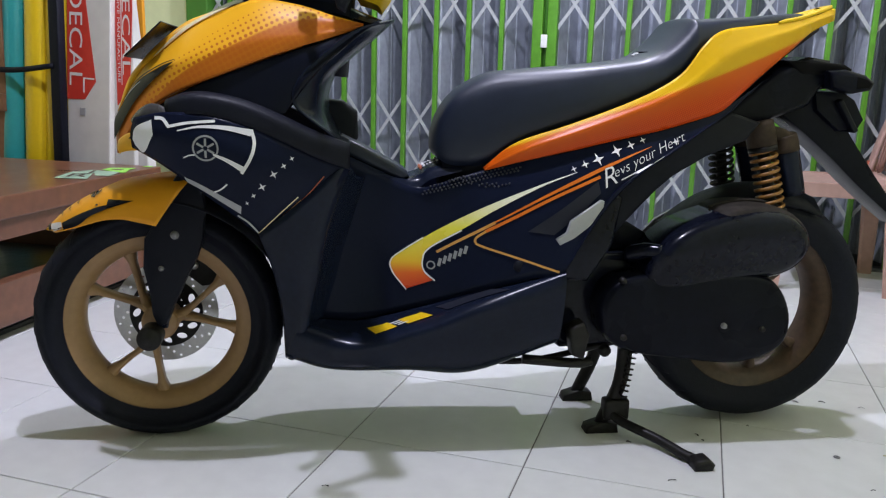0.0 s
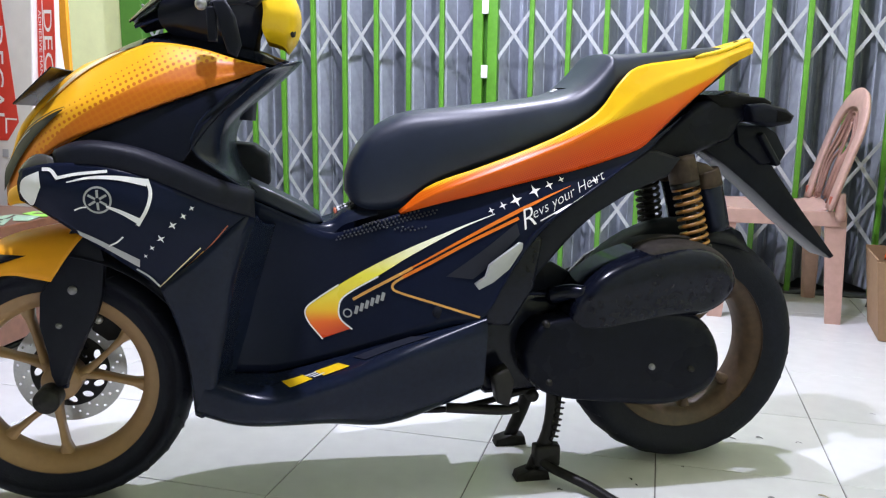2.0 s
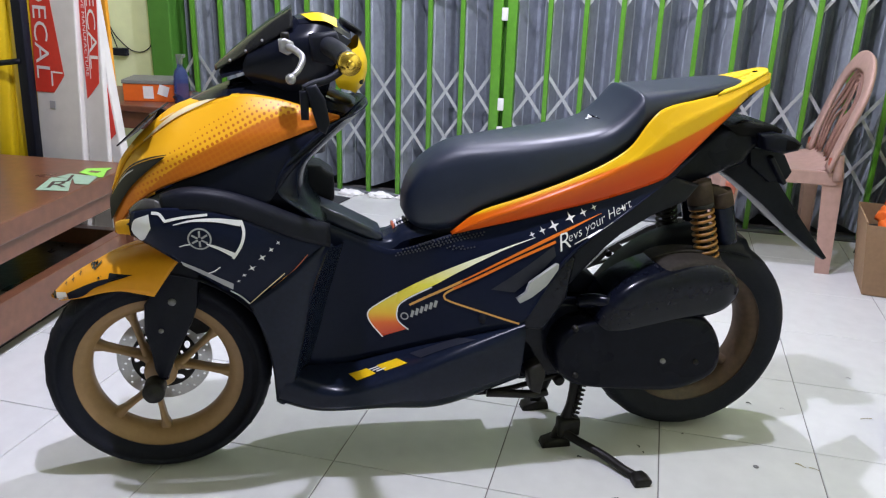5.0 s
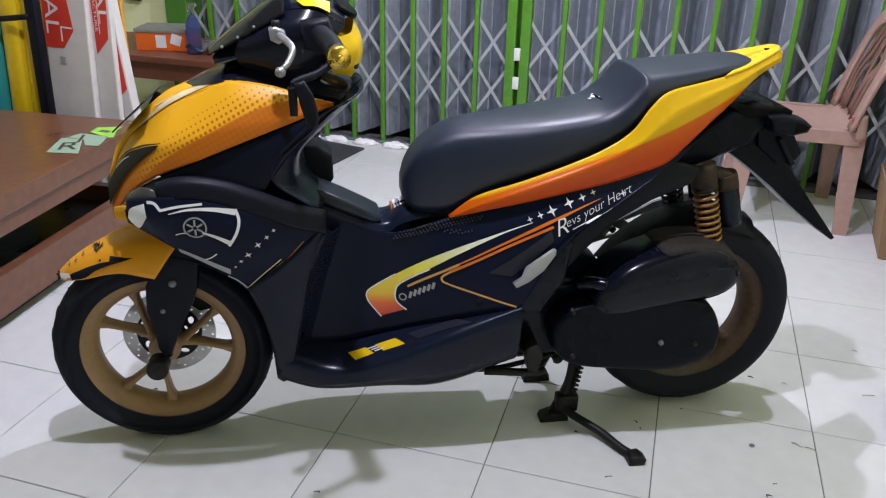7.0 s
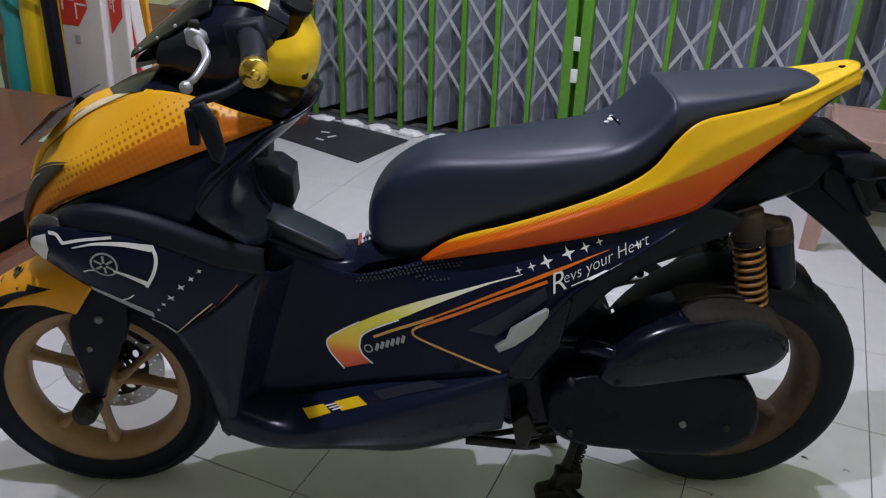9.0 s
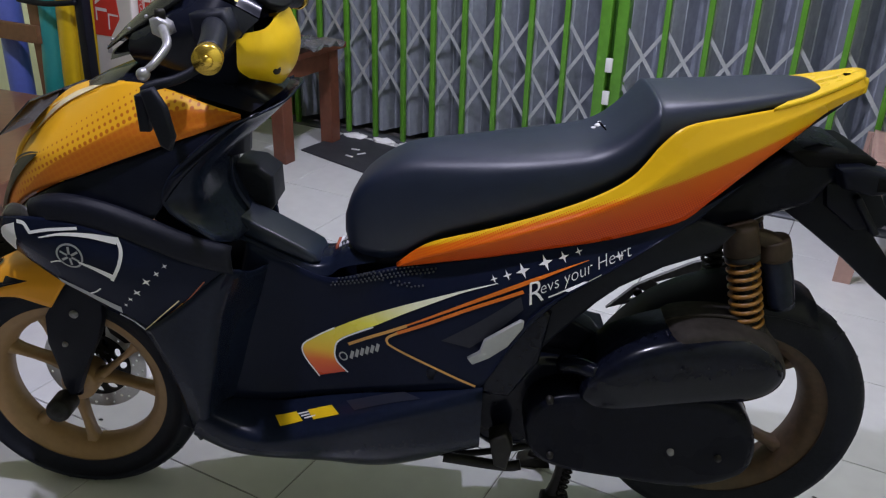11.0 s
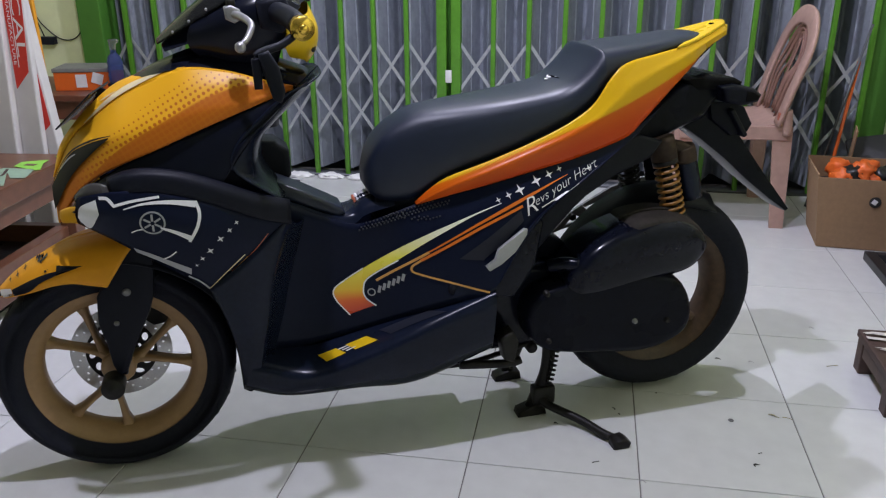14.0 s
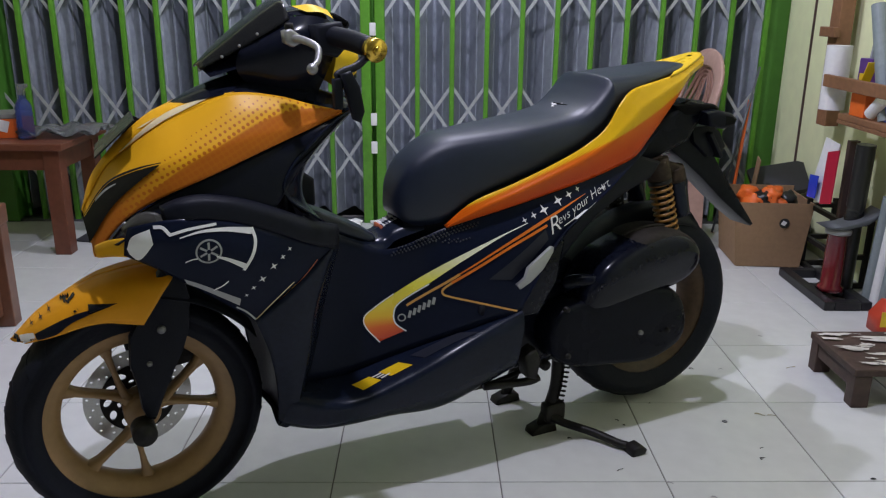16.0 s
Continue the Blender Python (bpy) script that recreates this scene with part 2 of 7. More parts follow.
YELLOW = (0.75, 0.378, 0.012)
M = {
    "tile": object_varied(material("floor_tile", (0.63, 0.64, 0.625), 0.20, vary=0.05, scale=6, spec=0.33), 0.03),
    "grout": material("grout", (0.16, 0.15, 0.14), 0.85, vary=0.2, bump=0.3),
    "wall": material("pale_green_paint", (0.76, 0.80, 0.48), 0.7, vary=0.06, scale=5, bump=0.15, bump_scale=60),
    "green": material("green_gate_paint", (0.085, 0.27, 0.02), 0.4, vary=0.14, scale=14, bump=0.1),
    "dark_green": material("dark_green_paint", (0.055, 0.19, 0.02), 0.55, vary=0.1, scale=6, bump=0.15),
    "zinc": material("galvanised_steel", (0.29, 0.32, 0.36), 0.5, 0.15, vary=0.18, scale=9, bump=0.12, bump_scale=30),
    "zinc_dark": material("weathered_steel_sheet", (0.12, 0.13, 0.14), 0.5, 0.3, vary=0.22, scale=7, bump=0.12, bump_scale=30),
    "lattice": material("lattice_steel", (0.40, 0.42, 0.43), 0.5, 0.2, vary=0.15, scale=30),
    # unseen ceiling and south wall, toned to dim and green the bounced light
    "ceiling": material("ceiling_paint", (0.207, 0.212, 0.178), 0.8, vary=0.04, scale=3),
    "plaster": material("plain_plaster", (0.247, 0.26, 0.198), 0.8, vary=0.05, scale=4, bump=0.1),
    "wood": material("brown_varnished_wood", (0.165, 0.068, 0.036), 0.32, vary=0.22, scale=10, coat=0.2),
    "wood_red": material("red_brown_wood", (0.15, 0.05, 0.028), 0.4, vary=0.2, scale=12),
    "wood_shelf": material("shelf_wood", (0.22, 0.105, 0.05), 0.55, vary=0.2, scale=14, bump=0.1),
    "wood_dark": material("dark_stained_wood", (0.06, 0.034, 0.026), 0.6, vary=0.3, scale=14, bump=0.15),
    "black": material("black_plastic", (0.0072, 0.0108, 0.0240), 0.22, vary=0.2, scale=30, bump=0.03, bump_scale=400, spec=0.17),
    "matt": material("matt_black_plastic", (0.0072, 0.0085, 0.0150), 0.45, vary=0.2, scale=30, bump=0.12, bump_scale=700, spec=0.14),
    "gloss": material("gloss_black_paint", (0.0065, 0.0080, 0.0155), 0.16, vary=0.1, spec=0.16),
    "charcoal": material("charcoal_vinyl", (0.0076, 0.0106, 0.0255), 0.18, vary=0.08, scale=40, spec=0.08),
    "seat": material("black_seat_leather", (0.0086, 0.0140, 0.0300), 0.38, vary=0.12, scale=14, bump=0.06, bump_scale=420, spec=0.44),
    "rubber": material("tyre_rubber", (0.0088, 0.0102, 0.0165), 0.6, vary=0.22, scale=30, bump=0.2, bump_scale=300, spec=0.15),
    "gold": material("bronze_gold_paint", (0.32, 0.19, 0.085), 0.45, 0.0, vary=0.12, scale=20),
    "shock_brown": material("dusty_brown_plastic", (0.034, 0.0225, 0.0145), 0.5, vary=0.4, scale=26, spec=0.2),
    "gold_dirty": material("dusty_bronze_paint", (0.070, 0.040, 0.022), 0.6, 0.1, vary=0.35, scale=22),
    "spring": material("orange_spring_paint", (0.25, 0.11, 0.018), 0.35, vary=0.15),
    "brass": material("gold_anodised", (0.75, 0.50, 0.08), 0.2, 0.9, vary=0.05),
    "disc": material("brushed_steel", (0.50, 0.50, 0.49), 0.35, 0.8, vary=0.1, scale=60),
    "iron": material("dirty_black_metal", (0.013, 0.012, 0.011), 0.5, 0.2, vary=0.4, scale=30, bump=0.2, spec=0.3),
    "engine": material("engine_black", (0.0046, 0.0058, 0.0120), 0.15, 0.0, vary=0.5, scale=26, bump=0.05, bump_scale=45, spec=0.17),
    "engine_dark": material("engine_dark", (0.0048, 0.0058, 0.0115), 0.30, vary=0.35, scale=22, bump=0.06, bump_scale=90, spec=0.09),
    "bracket": material("grey_alloy_casting", (0.20, 0.20, 0.205), 0.5, 0.2, vary=0.2, scale=30),
    "alloy": material("bare_alloy", (0.62, 0.62, 0.6), 0.35, 0.85, vary=0.12),
    "silver": material("silver_vinyl", (0.34, 0.35, 0.35), 0.4, 0.2, vary=0.06),
    "white": material("white_vinyl", (0.80, 0.80, 0.80), 0.35, vary=0.03),
    "cream": material("cream_vinyl", (0.72, 0.60, 0.36), 0.35, vary=0.03),
    "grey": material("grey_vinyl", (0.33, 0.33, 0.34), 0.4, vary=0.05),
    "yellow": material("yellow_paint", YELLOW, 0.38, vary=0.04, spec=0.25),
    "yellow_guard": material("amber_yellow_paint", (YELLOW[0], YELLOW[1] * 0.84, YELLOW[2] * 0.8), 0.38, vary=0.04, spec=0.25),
    "yellow_bright": material("bright_yellow_paint", (0.74, 0.48, 0.01), 0.32, vary=0.04, spec=0.3),
    "cowl": halftone("halftone_cowl_wrap", YELLOW, (0.46, 0.118, 0.008), 0.84, 1.28, 0.0125, rough=0.42, slope=-1.15, share=0.92, wash_span=(1.15, 1.20), front=0.42),
    "tail": halftone("halftone_tail_wrap", (0.76, 0.45, 0.01), (0.64, 0.085, 0.004), -0.06, 0.06, 0.0046, rough=0.28, share=0.80, wash_span=(-0.03, 0.04), line=(0.83, 0.703, 0.375), deep=(0.50, 0.036, 0.004)),
    "stripe_orange": material("orange_stripe_vinyl", (0.68, 0.16, 0.012), 0.32, vary=0.03),
    "stripe_tan": material("tan_stripe_vinyl", (0.60, 0.30, 0.07), 0.32, vary=0.03),
    "lens_dark": material("smoked_lamp_lens", (0.006, 0.006, 0.0066), 0.4, vary=0.1, spec=0.03),
    "smoke_pale": material("smoked_indicator_lens", (0.055, 0.053, 0.050), 0.25, vary=0.15, spec=0.25),
    "smoke": material("smoked_grey_lens", (0.0105, 0.0098, 0.0090), 0.28, vary=0.15, spec=0.04),
    "card_orange": material("orange_yellow_board", (0.74, 0.32, 0.02), 0.6, vary=0.06),
    "visor": glass("smoked_visor", (0.030, 0.031, 0.032), 0.12, 0.62),
    "plate": material("dark_plate", (0.020, 0.019, 0.019), 0.25, vary=0.2),
    "plastic_pink": material("faded_pink_plastic", (0.43, 0.272, 0.225), 0.45, vary=0.12, scale=12),
    "smear": material("faded_red_smear", (0.36, 0.10, 0.06), 0.5, vary=0.2),
    # darker copy of the chair's pink, with the back's shade in the colour
    "plastic_pink_shaded": material("shaded_pink_plastic", (0.235, 0.125, 0.095), 0.5, vary=0.15, scale=12),
    "plastic_red": material("red_plastic", (0.52, 0.05, 0.02), 0.45, vary=0.12),
    "card": material("cardboard", (0.30, 0.185, 0.10), 0.85, vary=0.1, scale=16, bump=0.15, bump_scale=80),
    "card_white": material("white_carton", (0.62, 0.60, 0.57), 0.6, vary=0.07, scale=6, bump=0.08, bump_scale=20),
    "stripe_red": material("dull_red_line", (0.34, 0.070, 0.020), 0.4, vary=0.1),
    "print_red": material("red_print", (0.60, 0.035, 0.02), 0.5, vary=0.08),
    "print_white": material("white_print", (0.74, 0.70, 0.68), 0.5, vary=0.05),
    "roll_yellow": material("yellow_vinyl_roll", (0.72, 0.50, 0.01), 0.3, vary=0.05, coat=0.3),
    "roll_teal": material("teal_vinyl_roll", (0.03, 0.36, 0.36), 0.3, vary=0.05, coat=0.3),
    "roll_blue": material("blue_vinyl_roll", (0.16, 0.22, 0.70), 0.35, vary=0.06),
    "box_orange": material("orange_carton", (0.72, 0.13, 0.015), 0.5, vary=0.06),
    "box_lid": material("grey_lid", (0.20, 0.20, 0.18), 0.6, vary=0.12),
    "blue_glass": glass("blue_clear_plastic", (0.16, 0.22, 0.55), 0.10, 0.85),
    "clear": glass("clear_film", (0.5, 0.52, 0.52), 0.2, 0.8),
    "mat": material("dark_rubber_mat", (0.035, 0.036, 0.042), 0.6, vary=0.15, bump=0.2),
    "lime": material("lime_sticker", (0.30, 0.75, 0.08), 0.4, vary=0.05),
    "mint": material("pale_green_sticker", (0.30, 0.45, 0.32), 0.4, vary=0.08),
    "maroon": material("maroon_enamel", (0.14, 0.008, 0.014), 0.22, vary=0.15, coat=0.4),
    "black_iron": material("black_enamel", (0.014, 0.014, 0.016), 0.4, vary=0.2),
    "splash": material("dried_white_paint", (0.60, 0.57, 0.52), 0.7, vary=0.12, bump=0.2),
    "purple": material("purple_carton", (0.09, 0.025, 0.20), 0.5, vary=0.08),
    "rag": material("bright_white_paper", (0.90, 0.90, 0.88), 0.7, vary=0.03),
    "paper": material("white_paper", (0.72, 0.72, 0.72), 0.6, vary=0.06),
    "red_sheet": material("red_sheet", (0.42, 0.012, 0.04), 0.35, vary=0.08),
    "blue_sheet": material("blue_sheet", (0.02, 0.05, 0.50), 0.35, vary=0.08),
    "bag": material("black_plastic_bag", (0.012, 0.012, 0.012), 0.3, vary=0.2, bump=0.5, bump_scale=25),
    "grey_pipe": material("grey_roll", (0.22, 0.26, 0.27), 0.4, vary=0.1),
    "dust": material("tape_scraps", (0.02, 0.02, 0.018), 0.7, vary=0.2),
    "straw": material("dry_scrap", (0.36, 0.33, 0.20), 0.7, vary=0.2),
    "lever_grey": material("worn_lever_alloy", (0.34, 0.34, 0.35), 0.38, 0.6, vary=0.2, scale=40),
    "dusty": material("dusty_black_plastic", (0.027, 0.023, 0.020), 0.62, vary=0.4, scale=24, bump=0.08, bump_scale=200, spec=0.12),
    "grip_dot": material("raised_grip_dots", (0.030, 0.033, 0.042), 0.45, vary=0.1),
    "facet": material("satin_grey_black", (0.018, 0.020, 0.030), 0.35, vary=0.1, spec=0.25),
    "hole_dark": material("drilled_dark", (0.004, 0.004, 0.004), 0.9, spec=0.0),
}

# ---- building helpers ----
def link_mesh(name, bm, mat, smooth=True):
    me = bpy.data.meshes.new(name)
    bm.normal_update()
    bm.to_mesh(me)
    bm.free()
    if mat is not None:
        me.materials.append(M[mat] if isinstance(mat, str) else mat)
    if smooth:
        me.shade_smooth()
    return new(name, me)


def part(name, bm, mat, parent, label="", smooth=True):
    """One mesh under a thing, in the thing's own axes."""
    ob = link_mesh(name, bm, mat, smooth)
    ob.parent = parent
    return tagged(ob, label) if label else ob


def thing(name, m, label, category, group="", kind=""):
    ob = new(name)
    ob.empty_display_size = 0.1
    ob.matrix_world = m
    return tagged(ob, label, category, group, kind)


def auto_smooth(ob, degrees=35):
    """Keeps edges sharper than the angle crisp."""
    ob.data.set_sharp_from_angle(angle=radians(degrees))
    return ob


def spline(pts, n):
    """n points along a smooth curve through pts, evenly by their count."""
    p = [Vector(a) for a in pts]
    out = []
    for i in range(n):
        s = i * (len(p) - 1) / (n - 1)
        k = min(int(s), len(p) - 2)
        f = s - k
        a, b, c, d = p[max(k - 1, 0)], p[k], p[k + 1], p[min(k + 2, len(p) - 1)]
        if k == 0:
            a = 2 * b - c
        if k == len(p) - 2:
            d = 2 * c - b
        out.append(0.5 * ((2 * b) + (c - a) * f + (2 * a - 5 * b + 4 * c - d) * f * f + (3 * b - a - 3 * c + d) * f ** 3))
    return out


def grid(bm, table, wrap=False, uv=True, flip=False):
    """Quads over a table of points, with u along rows and v across them."""
    lay = bm.loops.layers.uv.verify()
    vs = [[bm.verts.new(p) for p in row] for row in table]
    rows, cols = len(vs), len(vs[0])
    for i in range(rows - 1):
        for j in range(cols if wrap else cols - 1):
            k = (j + 1) % cols
            quad = [vs[i][j], vs[i][k], vs[i + 1][k], vs[i + 1][j]]
            uvs = [(j, i), (j + 1, i), (j + 1, i + 1), (j, i + 1)]
            if flip:
                quad.reverse(), uvs.reverse()
            if len(set(quad)) < 4:
                continue
            f = bm.faces.new(quad)
            for l, (a, b) in zip(f.loops, uvs):
                l[lay].uv = (a / (cols - 1), b / (rows - 1))
    return vs


def sheet(rows, n, m, bm=None):
    """A smooth sheet through a few rows of control points."""
    bm = bm or bmesh.new()
    fine = [spline(r, n) for r in rows]
    cols = [spline([r[j] for r in fine], m) for j in range(n)]
    grid(bm, [[cols[j][i] for j in range(n)] for i in range(m)], flip=True)
    bm.normal_update()
    return bm


def mirrored(bm):
    """Adds the other side of a sheet, across y = 0."""
    geo = bmesh.ops.duplicate(bm, geom=bm.verts[:] + bm.edges[:] + bm.faces[:])["geom"]
    for v in geo:
        if isinstance(v, bmesh.types.BMVert):
            v.co.y = -v.co.y
    bmesh.ops.reverse_faces(bm, faces=[f for f in geo if isinstance(f, bmesh.types.BMFace)])
    return bm


def thicken(ob, t):
    mod = ob.modifiers.new("thickness", "SOLIDIFY")
    mod.thickness, mod.offset = abs(t), -1
    return ob


def soften(ob, width=0.003, segments=2):
    mod = ob.modifiers.new("edges", "BEVEL")
    mod.width, mod.segments, mod.limit_method, mod.angle_limit = width, segments, "ANGLE", radians(40)
    return ob


def block(bm, lo, hi, m=None):
    """A box between two corners."""
    r = bmesh.ops.create_cube(bm, size=1)
    size = Vector(hi) - Vector(lo)
    mid = (Vector(hi) + Vector(lo)) / 2
    for v in r["verts"]:
        v.co = Vector((v.co.x * size.x, v.co.y * size.y, v.co.z * size.z)) + mid
        if m is not None:
            v.co = m @ v.co
    return bm


def box(lo, hi, bevel=0.0, m=None):
    bm = block(bmesh.new(), lo, hi)
    if bevel:
        bmesh.ops.bevel(bm, geom=bm.edges[:], offset=bevel, segments=2, affect="EDGES", profile=0.6)
    if m is not None:
        bmesh.ops.transform(bm, matrix=m, verts=bm.verts[:])
    return bm


def prism(outline, y0, y1, bevel=0.0, segments=2, n=0):
    """An outline in x and z, carried from y0 to y1."""
    if n:
        ring = spline([(x, 0, z) for x, z in outline] + [(outline[0][0], 0, outline[0][1])], n + 1)[:-1]
        outline = [(p.x, p.z) for p in ring]
    bm = bmesh.new()
    f = bm.faces.new([bm.verts.new((x, y0, z)) for x, z in outline])
    r = bmesh.ops.extrude_face_region(bm, geom=[f])
    for v in r["geom"]:
        if isinstance(v, bmesh.types.BMVert):
            v.co.y = y1
    bmesh.ops.recalc_face_normals(bm, faces=bm.faces[:])
    if bevel:
        caps = [e for e in bm.edges if abs(e.verts[0].co.y - e.verts[1].co.y) < 1e-6]
        bmesh.ops.bevel(bm, geom=caps, offset=bevel, segments=segments, affect="EDGES", profile=0.6, clamp_overlap=True)
    return bm


def lathe(profile, seg=64, centre=(0, 0, 0), axis="Y", bm=None):
    """A profile of (radius, along) turned about an axis through centre."""
    bm = bm or bmesh.new()
    table = []
    for r, h in profile:
        row = []
        for k in range(seg):
            a = 2 * math.pi * k / seg
            c, s = r * math.cos(a), r * math.sin(a)
            row.append(Vector(centre) + Vector({"Y": (c, h, s), "Z": (c, s, h), "X": (h, c, s)}[axis]))
        table.append(row)
    grid(bm, table, wrap=True)
    return bm


def tube(pts, radius, seg=10, n=0, bm=None, caps=True):
    """A round bar along a curve; radius may be a pair, from its start to its end."""
    p = spline(pts, n) if n else [Vector(a) for a in pts]
    bm = bm or bmesh.new()
    r0, r1 = radius if isinstance(radius, tuple) else (radius, radius)
    up = Vector((0.31, 0.17, 0.94))
    table = []
    for i, c in enumerate(p):
        d = (p[min(i + 1, len(p) - 1)] - p[max(i - 1, 0)]).normalized()
        a = d.cross(up).normalized()
        b = d.cross(a)
        r = r0 + (r1 - r0) * i / (len(p) - 1)
        table.append([c + r * (math.cos(2 * math.pi * k / seg) * a + math.sin(2 * math.pi * k / seg) * b) for k in range(seg)])
    vs = grid(bm, table, wrap=True)
    if caps:
        bm.faces.new(list(reversed(vs[0])))
        bm.faces.new(vs[-1])
    bmesh.ops.recalc_face_normals(bm, faces=bm.faces[:])
    return bm


def bar(a, b, width, depth, side=(0, 1, 0), bm=None):
    """A flat straight bar from a to b."""
    a, b = Vector(a), Vector(b)
    d = (b - a).normalized()
    s = Vector(side)
    s = (s - d * s.dot(d)).normalized()
    w = d.cross(s)
    bm = bm or bmesh.new()
    vs = [bm.verts.new(c + x * w * width / 2 + y * s * depth / 2) for c in (a, b) for x, y in ((-1, -1), (1, -1), (1, 1), (-1, 1))]
    for q in ((3, 2, 1, 0), (4, 5, 6, 7), (0, 1, 5, 4), (1, 2, 6, 5), (2, 3, 7, 6), (3, 0, 4, 7)):
        bm.faces.new([vs[i] for i in q])
    return bm


def lettering(words, size, m, name, mat, parent, label="", shear=0.0, lay_on=None, thin=0.0):
    """Words as thin flat letters, in the built-in font."""
    cu = bpy.data.curves.new(name, "FONT")
    cu.body, cu.size, cu.shear, cu.resolution_u, cu.offset = words, size, shear, 3, -thin
    tmp = new(name, cu)
    bpy.context.view_layer.update()
    me = bpy.data.meshes.new_from_object(tmp.evaluated_get(bpy.context.evaluated_depsgraph_get()))
    bpy.data.objects.remove(tmp)
    bm = bmesh.new()
    bm.from_mesh(me)
    bpy.data.meshes.remove(me)
    bmesh.ops.transform(bm, matrix=m, verts=bm.verts[:])
    if lay_on:
        for v in bm.verts:
            v.co = lay_on(v.co)
    return part(name, bm, mat, parent, label, smooth=False)


def upright_words(words, cap, x, z_top, z_end, y, mat, parent, label):
    """Words that read downwards on a face towards -y, fitted between two heights; x is the letters' foot."""
    cu = bpy.data.curves.new("words", "FONT")
    cu.body, cu.size, cu.resolution_u = words, 1.0, 3
    tmp = new("words", cu)
    bpy.context.view_layer.update()
    me = bpy.data.meshes.new_from_object(tmp.evaluated_get(bpy.context.evaluated_depsgraph_get()))
    bpy.data.objects.remove(tmp)
    bm = bmesh.new()
    bm.from_mesh(me)
    bpy.data.meshes.remove(me)
    xs, ys = [v.co.x for v in bm.verts], [v.co.y for v in bm.verts]
    along, tall = (z_top - z_end) / (max(xs) - min(xs)), cap / (max(ys) - min(ys))
    for v in bm.verts:
        v.co = Vector((x + (v.co.y - min(ys)) * tall, y, z_top - (v.co.x - min(xs)) * along))
    return part("lettering", bm, mat, parent, label, smooth=False)


# ---- the room ----
TILE = 0.4
floor = tagged(link_mesh("floor", box((-3.6, -5.6, -0.1), (1.7, 2.5, -0.003)), "grout", False), "white glazed tile floor with thin dark joints", "floor", kind="structure")
GATE_Y = 2.39
LATTICE = (0.336, 0.572, 1.13, 1.70, 2.28)


def wall(name, lo, hi, mat, label):
    return tagged(link_mesh(name, box(lo, hi), mat, False), label, "wall", kind="structure")


wall("wall_east", (1.6, -5.6, -0.1), (1.72, 2.62, CEILING), "wall", "pale green painted side wall with brush marks")
wall("wall_west", (-3.72, -5.6, -0.1), (-3.6, 2.62, CEILING), "wall", "pale green painted side wall")
wall("wall_south", (-3.6, -5.72, -0.1), (1.6, -5.6, CEILING), "plaster", "plain unseen wall closing the room, toned to tint bounced light")
wall("wall_north", (-3.6, 2.40, -0.1), (-2.38, 2.52, CEILING), "wall", "pale green painted wall beside the gate")
wall("wall_lintel", (-2.38, 2.40, 2.5), (1.6, 2.52, CEILING), "wall", "pale green lintel over the gate")
wall("wall_outside", (-2.6, 2.75, -0.1), (1.72, 2.8, CEILING), "zinc_dark", "dark steel sheet behind the gate")
tagged(link_mesh("ceiling", box((-3.72, -5.72, CEILING), (1.72, 2.8, CEILING + 0.1)), "ceiling", False), "plain unseen ceiling, toned green-grey to tint bounced light", "ceiling", kind="structure")
for name, x0, x1 in (("trim_west", -2.38, -2.25), ("trim_east", 1.47, 1.6)):
    tagged(soften(link_mesh(name, box((x0, 2.33 if x0 < 0 else 2.43, 0), (x1, 2.52, 2.5)), "dark_green", False), 0.006), "dark green painted post framing the gate", "post", kind="structure")
# a strip of conduit and a lapped board edge on the side wall
tagged(link_mesh("trim_wall_joint", box((1.592, 2.148, 0.0), (1.602, 2.160, CEILING), 0.003), "wood_dark", False), "dark vertical joint in the side wall", "trim", kind="structure")


socket = thing("wall_socket", pose(-2.61, 2.40, 0.645), "black socket box with a thin cable on the painted wall", "socket")
soften(part("socket_box", box((-0.045, -0.035, 0.0), (0.045, 0.0, 0.040)), "matt", socket, smooth=False), 0.004)
part("cable", tube([(-0.02, -0.012, 0.040), (-0.06, -0.010, 0.16), (-0.02, -0.010, 0.10), (0.07, -0.010, 0.030), (0.16, -0.010, 0.035), (0.21, -0.010, 0.12), (0.205, -0.008, 0.40)], 0.003, 6, 40), "matt", socket, "thin black cable")


